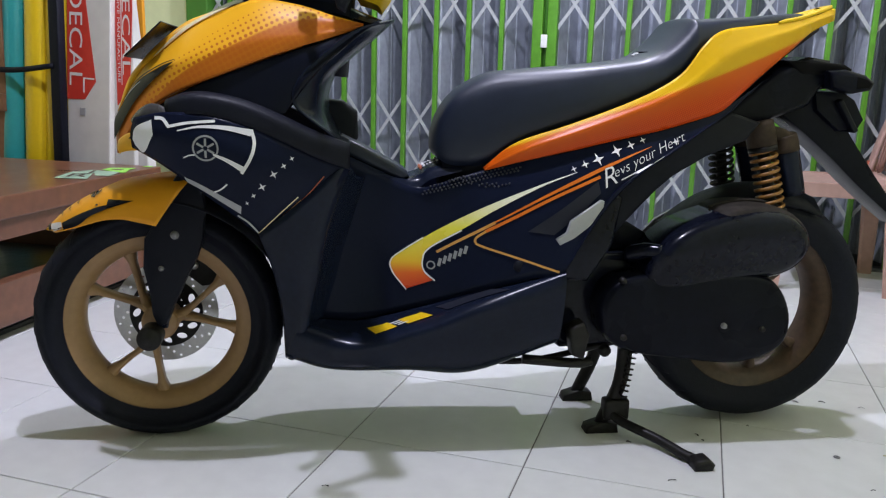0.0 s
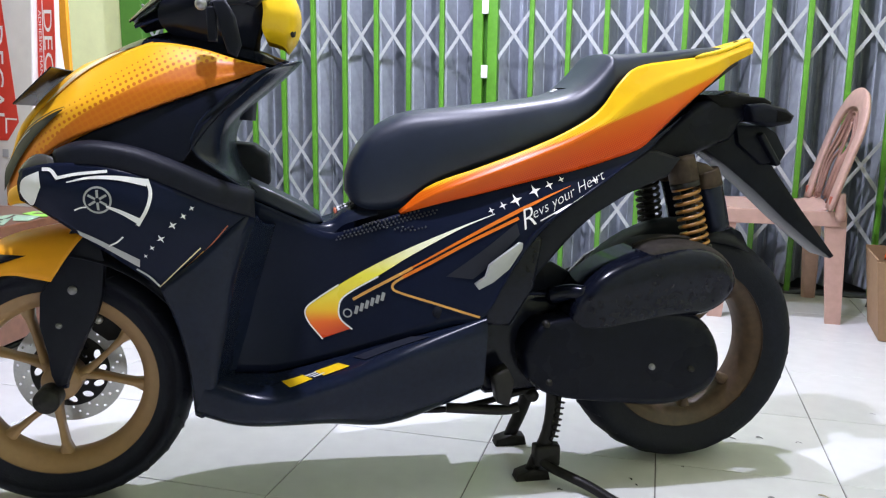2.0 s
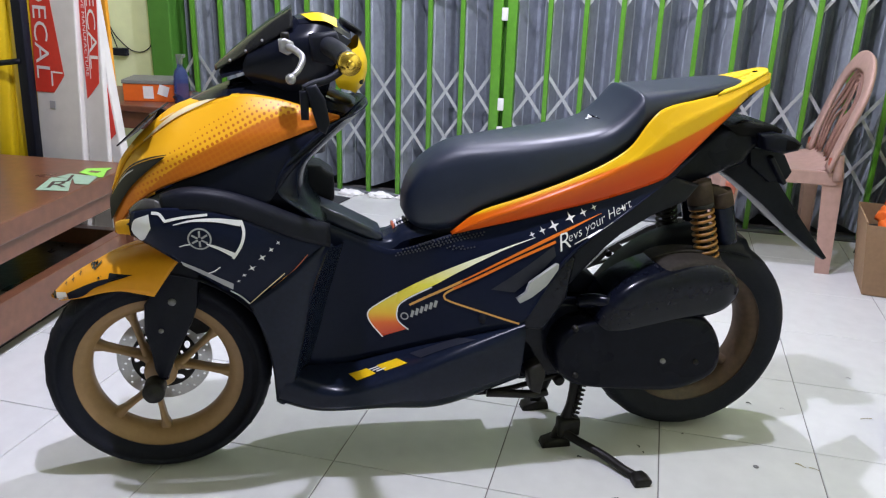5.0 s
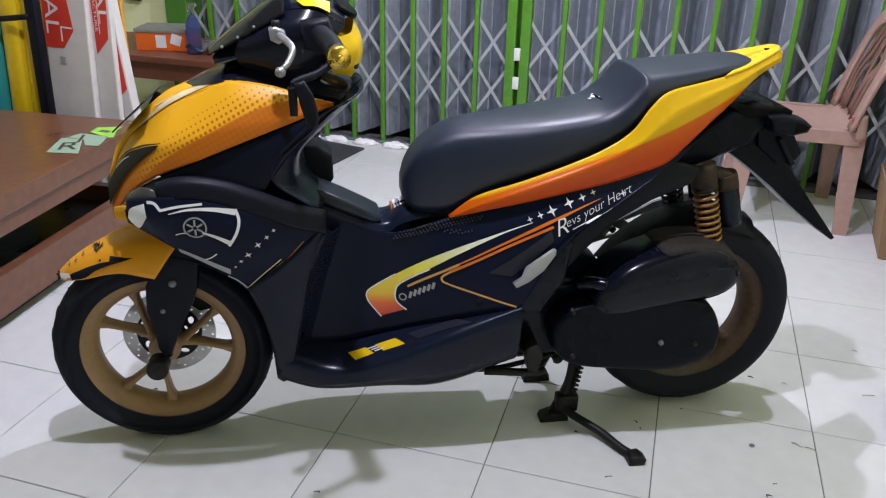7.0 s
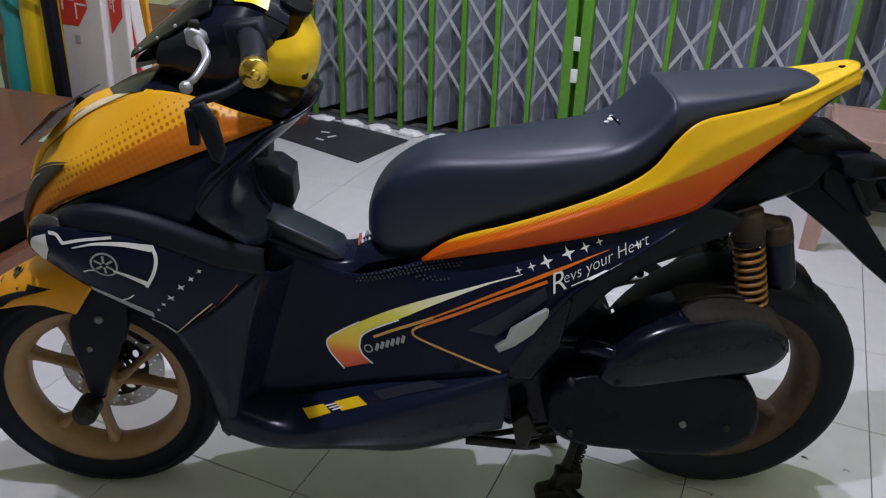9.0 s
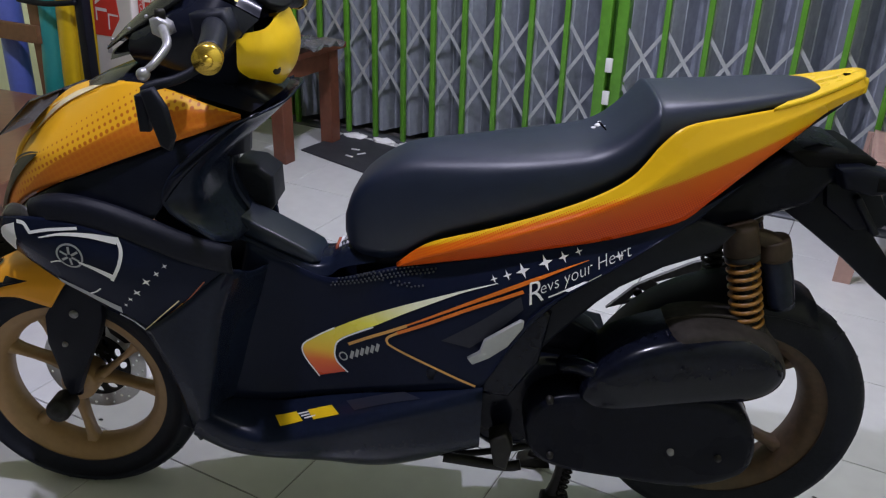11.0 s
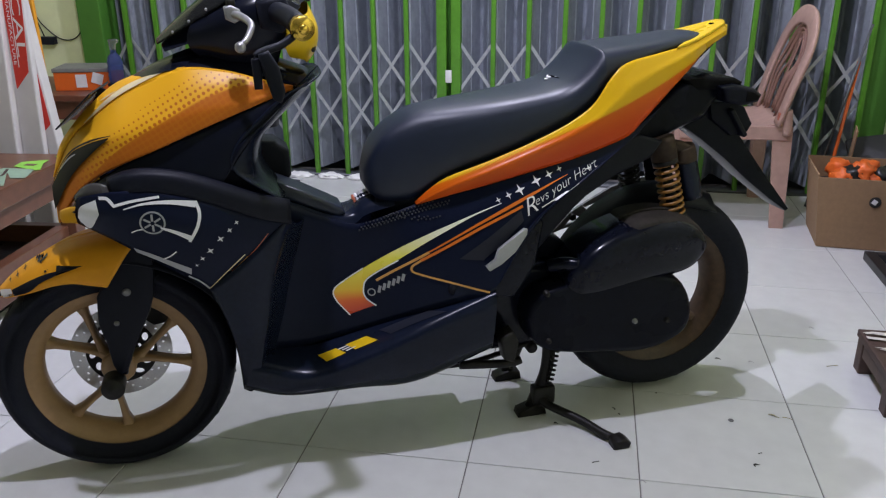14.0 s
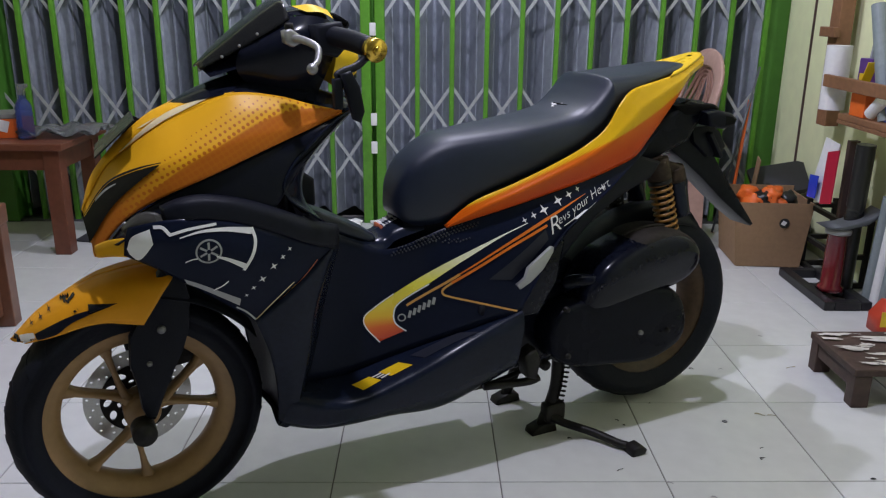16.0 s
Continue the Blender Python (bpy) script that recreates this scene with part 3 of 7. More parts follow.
def folding_gate(x0, x1, name_label):
    """A scissor gate: green uprights, crossed flat bars, pleated steel sheets behind."""
    gate = thing("folding_gate", pose(0, GATE_Y, 0), name_label, "gate", kind="structure")
    count = max(1, round((x1 - x0) / 0.166))
    step = (x1 - x0) / count
    upright = None
    for i in range(count + 1):
        x = x0 + i * step
        if upright is None:
            bm = box((-0.0115, -0.045, 0.0), (0.0115, -0.022, 2.5), 0.003)
            upright = part("upright", bm, "green", gate, "green painted steel channel")
            upright.location.x = x
        else:
            o = new("upright", upright.data)
            o.parent, o.location.x = gate, x
            tagged(o, "green painted steel channel")
    pleat = flat = None
    for i in range(count):
        x = x0 + i * step
        if pleat is None:
            bm = bmesh.new()
            prof = [(0.0, 0.010), (0.012, 0.014), (0.040, 0.094), (0.045, 0.096), (0.074, 0.178), (0.083, 0.184), (0.092, 0.178), (0.121, 0.096), (0.126, 0.094), (0.154, 0.014), (0.166, 0.010)]
            grid(bm, [[Vector((px * step / 0.166 + 0.002 * math.sin(3 * z), py, z)) for px, py in prof] for z in (0.03, 0.5, 0.9, 1.3, 1.7, 2.1, 2.5)])
            pleat = part("pleated_sheet", bm, "zinc", gate, "weathered grey pleated steel sheet", smooth=False)
            pleat.location.x = x
        else:
            o = new("pleated_sheet", pleat.data)
            o.parent, o.location.x = gate, x
            tagged(o, "weathered grey pleated steel sheet")
        for z in LATTICE:
            for s, y in ((1, -0.016), (-1, -0.020)):
                if flat is None:
                    flat = part("lattice_bar", bar((-step * 0.5, 0, -0.12), (step * 0.5, 0, 0.12), 0.015, 0.003), "lattice", gate, smooth=False)
                    o = flat
                else:
                    o = new("lattice_bar", flat.data)
                    o.parent = gate
                o.matrix_local = pose(x + step / 2, y, z) @ Matrix.Diagonal((s, 1, 1, 1))
    part("bottom_track", box((x0, -0.05, 0.0), (x1, 0.02, 0.012)), "zinc_dark", gate, "dark floor track")
    return gate


folding_gate(-2.29, -0.49, "closed green and grey folding scissor gate, long leaf")
folding_gate(-0.398, 1.456, "closed green and grey folding scissor gate, right leaf")
post = thing("gate_post", pose(-0.444, GATE_Y, 0), "pair of bright green meeting posts with a lock", "gate post", kind="structure")
part("post_left", box((-0.058, -0.06, 0), (-0.010, 0.0, 2.5), 0.004), "green", post)
part("post_right", box((0.010, -0.05, 0), (0.058, 0.01, 2.5), 0.004), "green", post)
part("post_seam", box((-0.010, -0.02, 0), (0.010, 0.0, 2.5)), "dark_green", post)
for z in (0.36, 0.50, 0.93, 1.22):
    part("lock_plate", box((-0.014, -0.064, z), (0.016, -0.05, z + 0.06), 0.003), "paper", post, "worn pale lock plate")

# ---- the scooter: x towards its tail, y to its right side, z up ----
scooter = thing("motor_scooter", pose(-0.793, -0.1094, -0.0085, 0, 0.15, 25.33), "black and yellow-orange motor scooter with bronze wheels on its centre stand", "scooter")
REAR_X, REAR_Z, FRONT_Z = 1.351, 0.294, 0.2683


def wheel(name, x, z, tyre_r, half, rim_half, mat, label, turn=0):
    """Tyre with grooves, cast rim with spokes that fork at the hub, valve and hub."""
    rim_r = 0.188
    hub = part(name, lathe([(0.0, -rim_half * 0.8), (0.034, -rim_half * 0.8), (0.038, -rim_half * 0.7), (0.038, rim_half * 0.7), (0.0, rim_half * 0.7)], 32, (x, 0, z)), mat, scooter, label)
    side = rim_r + 0.004
    prof = [(side, -rim_half * 0.98), (side + 0.012, -half * 0.84), (side + 0.035, -half * 0.98), (tyre_r - 0.034, -half), (tyre_r - 0.02, -half * 0.93), (tyre_r - 0.008, -half * 0.68), (tyre_r - 0.002, -half * 0.36), (tyre_r, 0)]
    prof = prof + [(r, -h) for r, h in reversed(prof[:-1])]
    tyre = part("tyre", lathe(prof, 96, (x, 0, z)), "rubber", hub, "black road tyre with worn tread")
    bm = bmesh.new()
    for k in range(26):
        a = 2 * math.pi * k / 26
        for s in (-1, 1):
            b = a + (0.06 if s > 0 else 0)
            p = []
            for q in range(5):
                f = q / 4
                r = tyre_r - 0.0005 - 0.02 * f * f
                ang = b + 0.16 * f
                p.append(Vector((x + r * math.cos(ang), s * half * (0.12 + 0.8 * f), z + r * math.sin(ang))))
            tube(p, 0.0024, 4, bm=bm)
    part("tread_groove", bm, "matt", hub, "tread grooves")
    prof = [(rim_r + 0.004, -rim_half), (rim_r + 0.007, -rim_half * 0.96), (rim_r + 0.004, -rim_half * 0.90), (rim_r - 0.010, -rim_half * 0.82), (rim_r - 0.028, -rim_half * 0.5), (rim_r - 0.031, 0)]
    prof = prof + [(r, -h) for r, h in reversed(prof[:-1])]
    part("rim", lathe(prof, 96, (x, 0, z)), mat, hub, "bronze painted cast rim")
    for stem in (14 + turn, 248 + turn, 133 + turn):
        for s in (-1, 1):
            bm = bmesh.new()
            pts = []
            path = [(0.026, 0), (0.048, 3), (0.074, 11.5), (0.106, 17.0), (0.140, 20.0), (0.166, 21.5)]
            line = [Vector((x + r * math.cos(math.radians(stem + s * a)), 0, z + r * math.sin(math.radians(stem + s * a)))) for r, a in path]
            for i, c in enumerate(line):
                w = (0.030, 0.020, 0.0135, 0.0120, 0.0165, 0.034)[i]
                d = rim_half * (0.62, 0.54, 0.46, 0.42, 0.42, 0.45)[i]
                along = (line[min(i + 1, 5)] - line[max(i - 1, 0)]).normalized()
                t = Vector((-along.z, 0, along.x))
                y = Vector((0, 1, 0))
                pts.append([c - t * w / 2 - y * d * 0.5, c - t * w * 0.32 - y * d, c + t * w * 0.32 - y * d, c + t * w / 2 - y * d * 0.5, c + t * w * 0.4 + y * d * 0.7, c - t * w * 0.4 + y * d * 0.7])
            grid(bm, pts, wrap=True)
            bmesh.ops.recalc_face_normals(bm, faces=bm.faces[:])
            part("spoke", bm, mat, hub)
    return hub


front = wheel("front_wheel", 0, FRONT_Z, 0.260, 0.054, 0.042, "gold", "six-spoke bronze front wheel hub")
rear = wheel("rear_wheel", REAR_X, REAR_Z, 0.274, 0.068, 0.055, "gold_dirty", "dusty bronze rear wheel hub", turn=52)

# brake disc on the far side of the front wheel, drilled and slotted
def ring_of(x, y, z, radius, n, squash=1.0, turn=0.0):
    """A closed ring of points facing along y; squash flattens it along its own turned axis."""
    out = []
    for k in range(n):
        u, v = radius * math.cos(2 * math.pi * k / n), radius * squash * math.sin(2 * math.pi * k / n)
        out.append((x + u * math.cos(turn) - v * math.sin(turn), y, z + u * math.sin(turn) + v * math.cos(turn)))
    return out


def pierced(rings):
    """A flat plate bounded by the first ring and pierced by the others."""
    bm = bmesh.new()
    edges = []
    for r in rings:
        vs = [bm.verts.new(p) for p in r]
        edges += [bm.edges.new((vs[i], vs[(i + 1) % len(vs)])) for i in range(len(vs))]
    bmesh.ops.triangle_fill(bm, use_beauty=True, edges=edges)
    bmesh.ops.recalc_face_normals(bm, faces=bm.faces[:])
    return bm


rings = [ring_of(0, 0.054, FRONT_Z, 0.113, 96), ring_of(0, 0.054, FRONT_Z, 0.076, 64)]
for k in range(48):
    a = 2 * math.pi * k / 48
    r = (0.084, 0.0945, 0.105)[k % 3]
    rings.append(ring_of(r * math.cos(a), 0.054, FRONT_Z + r * math.sin(a), 0.0031, 8))
thicken(part("brake_disc", pierced(rings), "disc", front, "drilled steel brake disc", smooth=False), 0.004)
rings = [ring_of(0, 0.052, FRONT_Z, 0.079, 64), ring_of(0, 0.052, FRONT_Z, 0.030, 32)]
for k in range(12):
    a = 2 * math.pi * k / 12
    rings.append(ring_of(0.0635 * math.cos(a), 0.052, FRONT_Z + 0.0635 * math.sin(a), 0.0115, 14, 0.62, a + 0.9))
    rings.append(ring_of(0.0425 * math.cos(a + 0.26), 0.052, FRONT_Z + 0.0425 * math.sin(a + 0.26), 0.0065, 10, 0.6, a + 1.83))
thicken(part("disc_carrier", pierced(rings), "iron", front, "dark carrier of the disc with oval slots", smooth=False), 0.005)

# fork: black covers on both legs, axle cap, caliper
for s in (-1, 1):
    bm = prism([(0.030, 0.56), (0.010, 0.50), (-0.014, 0.462), (-0.019, 0.40), (-0.008, 0.345), (-0.004, 0.30), (0.006, 0.272), (0.026, 0.280), (0.042, 0.32), (0.067, 0.375), (0.090, 0.42), (0.103, 0.46), (0.110, 0.53), (0.10, 0.58), (0.06, 0.60)], s * 0.052, s * 0.082, 0.010)
    fork = auto_smooth(part("fork_leg", bm, "matt", scooter, "black fork leg with plastic cover"))
    part("fork_tube", tube([(0.012, s * 0.060, 0.27), (0.09, s * 0.060, 0.66)], 0.012, 16), "black", fork)
    for u, w, r in ((0.048, 0.471, 0.009), (0.019, 0.401, 0.006)):
        part("bolt", lathe([(0, s * 0.088), (r * 0.6, s * 0.088), (r, s * 0.084), (r, s * 0.078)], 14, (u, 0, w)), "bracket", fork, "small steel bolt")
bm = lathe([(0.0, -0.122), (0.012, -0.122), (0.014, -0.118), (0.022, -0.118), (0.025, -0.112), (0.025, -0.07), (0.0, -0.07)], 24, (-0.006, 0, 0.258))
part("axle_cap", bm, "iron", front, "worn black axle slider")
bm = prism([(0.035, 0.40), (0.05, 0.46), (0.10, 0.465), (0.135, 0.43), (0.15, 0.37), (0.12, 0.335), (0.08, 0.33), (0.05, 0.355)], 0.035, 0.09, 0.01)
cal = auto_smooth(part("brake_caliper", bm, "iron", scooter, "dark brake caliper with steel pins"))
for u, w in ((0.075, 0.43), (0.085, 0.405), (0.066, 0.38)):
    part("pin", lathe([(0, 0.03), (0.009, 0.03), (0.009, 0.04)], 10, (u, 0, w)), "alloy", cal)

# front mudguard
top = [(-0.226, 0, 0.468), (-0.180, 0, 0.512), (-0.125, 0, 0.546), (-0.06, 0, 0.575), (0.02, 0, 0.588), (0.088, 0, 0.590)]
rows = [
    top,
    [(-0.220, -0.016, 0.468), (-0.172, -0.034, 0.508), (-0.118, -0.045, 0.538), (-0.055, -0.058, 0.567), (0.02, -0.070, 0.581), (0.080, -0.084, 0.585)],
    [(-0.208, -0.026, 0.468), (-0.154, -0.058, 0.492), (-0.10, -0.074, 0.517), (-0.050, -0.084, 0.535), (0.004, -0.092, 0.543), (0.050, -0.099, 0.545)],
    [(-0.198, -0.030, 0.464), (-0.144, -0.062, 0.482), (-0.095, -0.077, 0.498), (-0.055, -0.085, 0.503), (-0.020, -0.092, 0.498), (0.014, -0.098, 0.492)],
]
arc = [math.radians(a) for a in range(36, 107, 5)]
bm = bmesh.new()
grid(bm, [[Vector((0.292 * math.cos(a), y, FRONT_Z + 0.292 * math.sin(a) - 0.02 * (abs(y) / 0.085) ** 3)) for a in arc] for y in (-0.085, -0.07, -0.035, 0.0, 0.035, 0.07, 0.085)])
thicken(part("inner_fender", bm, "matt", scooter, "matt black inner fender over the front wheel"), 0.003)
guard = thicken(part("front_mudguard", mirrored(sheet(rows, 26, 14)), "yellow_guard", scooter, "yellow front mudguard with a black swoosh"), -0.003)
tree_guard = BVHTree.FromBMesh(sheet(rows, 26, 14))


def on_guard(p):
    hit, normal, _, _ = tree_guard.ray_cast(Vector((p.x, -0.6, p.z)), Vector((0, 1, 0)))
    if hit is None:
        hit, normal, _, _ = tree_guard.find_nearest(Vector((p.x, -0.1, p.z)))
    return hit + (normal if normal.y < 0 else -normal) * 0.0026

# front cowl: the yellow shell over the lamp, in halftone wrap
CREST = [(-0.068, -0.004, 0.712), (-0.022, -0.012, 0.792), (0.029, -0.026, 0.838), (0.090, -0.055, 0.882), (0.150, -0.078, 0.912), (0.218, -0.096, 0.939), (0.300, -0.110, 0.932), (0.365, -0.122, 0.914), (0.425, -0.130, 0.900)]
WAIST = [(-0.064, -0.046, 0.684), (-0.020, -0.072, 0.748), (0.028, -0.108, 0.788), (0.080, -0.138, 0.820), (0.150, -0.153, 0.846), (0.225, -0.156, 0.868), (0.300, -0.151, 0.879), (0.365, -0.142, 0.887), (0.425, -0.134, 0.896)]
HEM = [(-0.058, -0.072, 0.636), (-0.016, -0.102, 0.698), (0.032, -0.130, 0.738), (0.085, -0.154, 0.767), (0.150, -0.166, 0.793), (0.225, -0.166, 0.823), (0.300, -0.157, 0.850), (0.365, -0.145, 0.872), (0.425, -0.135, 0.893)]


def between(a, b, f, swell=0.0):
    """A row part of the way from one row to the next, swelling outwards a little."""
    return [tuple(p + (q - p) * f + (0, -swell, swell * 0.5)[k] for k, (p, q) in enumerate(zip(u, v))) for u, v in zip(a, b)]


COWL = [CREST, between(CREST, WAIST, 0.5, 0.004), WAIST, between(WAIST, HEM, 0.5, 0.002), HEM]
cowl = thicken(part("front_cowl", mirrored(sheet(COWL, 44, 24)), "cowl", scooter, "yellow front cowl fading to orange in halftone dots"), -0.004)
# bonnet between the two crests, ending in a horn on each side of the black top
BONNET = [
    [(-0.070, 0.0, 0.714), (-0.047, 0.0, 0.778), (-0.012, 0.0, 0.824), (0.022, 0.0, 0.858), (0.072, 0.0, 0.897), (0.112, -0.004, 0.914)],
    [(-0.068, -0.0045, 0.713), (-0.022, -0.013, 0.793), (0.029, -0.027, 0.839), (0.090, -0.056, 0.883), (0.150, -0.079, 0.913), (0.221, -0.097, 0.941)],
]
BONNET.insert(1, between(BONNET[0], BONNET[1], 0.5, 0.003))
bonnet = thicken(part("bonnet", mirrored(sheet(BONNET, 36, 14)), "yellow", scooter, "yellow bonnet ending in two horns"), -0.003)


def laid_on(bm_rows, n, m, lift=0.0014):
    """A rule that lays flat art on one side's sheet, looking along y."""
    tree = BVHTree.FromBMesh(sheet(bm_rows, n, m))

    def lay(p):
        hit, normal, _, _ = tree.ray_cast(Vector((p.x, -0.6, p.z)), Vector((0, 1, 0)))
        if hit is None:
            hit, normal, _, _ = tree.find_nearest(Vector((p.x, -0.2, p.z)))
        if normal.y > 0:
            normal = -normal
        return hit + normal * lift
    return lay


def ribbon(upper, lower, lay, n=24, m=4):
    """A strip between two lines in x and z, laid on a sheet."""
    a = spline([(x, 0, z) for x, z in upper], n)
    b = spline([(x, 0, z) for x, z in lower], n)
    bm = bmesh.new()
    grid(bm, [[lay(a[j].lerp(b[j], i / (m - 1))) for j in range(n)] for i in range(m)])
    return bm


def stroke(line, width, lay, n=24):
    """A line of even width, laid on a sheet."""
    p = spline([(x, 0, z) for x, z in line], n)
    up, low = [], []
    for i, c in enumerate(p):
        d = (p[min(i + 1, n - 1)] - p[max(i - 1, 0)]).normalized()
        w = Vector((-d.z, 0, d.x)) * width / 2
        up.append(((c + w).x, (c + w).z)), low.append(((c - w).x, (c - w).z))
    bm = bmesh.new()
    grid(bm, [[lay(Vector((x, 0, z))) for x, z in row] for row in (up, low)])
    return bm


def star(x, z, r, lay, tilt=0.0):
    """A four-pointed star."""
    bm = bmesh.new()
    ring = []
    for k in range(8):
        a = tilt + math.pi * k / 4
        q = r if k % 2 == 0 else r * 0.30
        ring.append(bm.verts.new(lay(Vector((x + q * math.cos(a), 0, z + q * math.sin(a))))))
    bm.faces.new(ring)
    return bm


# black swooshes and torn print on the mudguard
part("swoosh", ribbon([(-0.179, 0.487), (-0.146, 0.505), (-0.119, 0.5175), (-0.088, 0.5285), (-0.038, 0.5385)], [(-0.176, 0.475), (-0.142, 0.4880), (-0.113, 0.5085), (-0.079, 0.5235), (-0.038, 0.5378)], on_guard, 24, 4), "gloss", guard, "black swoosh")
part("swoosh", ribbon([(-0.227, 0.474), (-0.216, 0.478), (-0.208, 0.480)], [(-0.224, 0.464), (-0.214, 0.463), (-0.205, 0.465)], on_guard, 10, 4), "gloss", guard, "black tip")
part("swoosh", ribbon([(-0.2065, 0.4805), (-0.195, 0.485), (-0.181, 0.4885)], [(-0.2035, 0.466), (-0.192, 0.474), (-0.1785, 0.4800)], on_guard, 10, 4), "print_white", guard, "pale patch behind the tip")
for x, z, r in ((-0.182, 0.5035, 0.0045), (-0.165, 0.5150, 0.0050), (-0.149, 0.5270, 0.0045)):
    part("torn_edge", star(x, z, r, on_guard, 0.7), "wood_dark", guard, "torn dark edge of the film")
for x0, z0, x1, z1 in ((-0.127, 0.541, -0.120, 0.551), (-0.121, 0.540, -0.114, 0.551), (-0.116, 0.541, -0.101, 0.553), (-0.127, 0.545, -0.112, 0.541)):
    part("print_stroke", stroke([(x0, z0), (x1, z1)], 0.0026, on_guard, 4), "gloss", guard, "torn black print")


def patch(rows, top, low, s1, n=26, m=9, lift=0.0016, s0=0.0):
    """A piece of a sheet between two row heights, from the share s0 to s1 of its length."""
    cols, count = 44, len(rows) - 1
    fine = [spline(r, cols) for r in rows]

    def at(s, r):
        k = s * (cols - 1)
        a, f = min(int(k), cols - 2), k - min(int(k), cols - 2)
        line = spline([q[a].lerp(q[a + 1], f) for q in fine], 40)
        k = min(max(r / count, 0), 0.9999) * 39
        return line[int(k)].lerp(line[int(k) + 1], k - int(k))
    tops, lows = spline([(a, 0, 0) for a in top], n), spline([(a, 0, 0) for a in low], n)
    bm = bmesh.new()
    grid(bm, [[at(s0 + (s1 - s0) * j / (n - 1), tops[j].x + (lows[j].x - tops[j].x) * i / (m - 1)) for j in range(n)] for i in range(m)], flip=True)
    bm.normal_update()
    for v in bm.verts:
        v.co += v.normal * lift
    return bm


def one_side(bm, flip):
    """The sheet as it is, or carried over to the other side."""
    if flip:
        for v in bm.verts:
            v.co.y = -v.co.y
        bmesh.ops.reverse_faces(bm, faces=bm.faces[:])
    return bm


lens = patch(COWL, (0.95, 1.20, 1.56, 1.98), (3.00, 2.78, 2.40, 2.04), 0.350, lift=0.004)
part("headlamp", mirrored(lens), "smoke", cowl, "slim smoked headlamp lens")
part("lamp_brow", mirrored(patch(COWL, (0.87, 1.10, 1.46, 1.94), (0.97, 1.22, 1.58, 1.98), 0.360, lift=0.0055)), "matt", cowl, "thin gloss black brow over the lamp")
part("lamp_strip", patch(COWL, (1.15, 1.38, 1.62), (1.32, 1.52, 1.68), 0.17, lift=0.0052, s0=0.07), "grey", cowl, "thin pale strip inside the lamp")
for flip in (False, True):
    part("pinstripe", one_side(patch(BONNET, (1.80, 1.30, 1.12, 1.52), (1.97, 1.93, 1.86, 1.64), 0.96, m=6, lift=0.002, s0=0.34), flip), "cream", bonnet, "cream pinstripe along the crest")
for flip in (False, True):
    part("pinstripe", one_side(patch(BONNET, (0.70, 0.85, 1.0), (1.0, 1.02, 1.02), 0.70, n=8, m=3, lift=0.002, s0=0.60), flip), "cream", bonnet, "short cream tick on the bonnet")

def both_sides(name, rows, n, m, mat, label):
    """One sheet on each side of the scooter, each a part of its own."""
    thicken(part(name, sheet(rows, n, m), mat, scooter, label), 0.003)
    thicken(part(name, sheet([[(x, -y, z) for x, y, z in r] for r in reversed(rows)], n, m), mat, scooter, label), 0.003)


# lip under the nose and the smoked front indicator behind it
rows = [
    [(-0.060, -0.050, 0.648), (-0.053, -0.078, 0.662), (-0.032, -0.106, 0.676), (-0.008, -0.132, 0.684)],
    [(-0.060, -0.054, 0.640), (-0.054, -0.082, 0.650), (-0.030, -0.112, 0.662), (-0.004, -0.140, 0.668)],
    [(-0.058, -0.056, 0.632), (-0.050, -0.084, 0.637), (-0.027, -0.112, 0.644), (-0.004, -0.140, 0.648)],
]
both_sides("cowl_lip", rows, 12, 8, "yellow", "yellow-orange lip under the nose")
rows = [
    [(-0.012, -0.146, 0.708), (0.006, -0.158, 0.727), (0.028, -0.168, 0.739), (0.053, -0.176, 0.735), (0.070, -0.180, 0.716)],
    [(-0.010, -0.152, 0.702), (0.006, -0.168, 0.716), (0.028, -0.178, 0.723), (0.052, -0.184, 0.721), (0.068, -0.186, 0.713)],
    [(-0.006, -0.152, 0.694), (0.008, -0.166, 0.697), (0.030, -0.176, 0.702), (0.052, -0.184, 0.704), (0.066, -0.186, 0.709)],
]
both_sides("front_indicator", rows, 16, 8, "smoke_pale", "smoked grey front indicator lens")

# gloss black top inside the cowl, below the visor
rows = [
    [(0.100, -0.014, 0.904), (0.16, -0.070, 0.925), (0.222, -0.094, 0.936), (0.33, -0.112, 0.926), (0.44, -0.120, 0.902)],
    [(0.095, 0.0, 0.904), (0.165, -0.03, 0.938), (0.25, -0.06, 0.960), (0.34, -0.07, 0.952), (0.46, -0.08, 0.912)],
    [(0.095, 0.0, 0.904), (0.165, 0.0, 0.941), (0.25, 0.0, 0.968), (0.34, 0.0, 0.958), (0.47, 0.0, 0.914)],
]
part("cowl_top", mirrored(sheet(rows, 20, 10)), "gloss", scooter, "gloss black panel under the visor")

# black flank below the cowl
FLANK = [
    [(-0.04, -0.080, 0.655), (0.01, -0.112, 0.715), (0.09, -0.148, 0.765), (0.16, -0.160, 0.795), (0.23, -0.160, 0.822), (0.30, -0.150, 0.848), (0.455, -0.128, 0.905)],
    [(-0.03, -0.105, 0.665), (0.03, -0.140, 0.715), (0.11, -0.160, 0.745), (0.18, -0.166, 0.760), (0.245, -0.166, 0.778), (0.310, -0.163, 0.812), (0.440, -0.142, 0.896)],
    [(-0.02, -0.130, 0.672), (0.04, -0.160, 0.715), (0.12, -0.170, 0.735), (0.18, -0.172, 0.725), (0.225, -0.172, 0.714), (0.272, -0.171, 0.722), (0.302, -0.168, 0.790)],
]
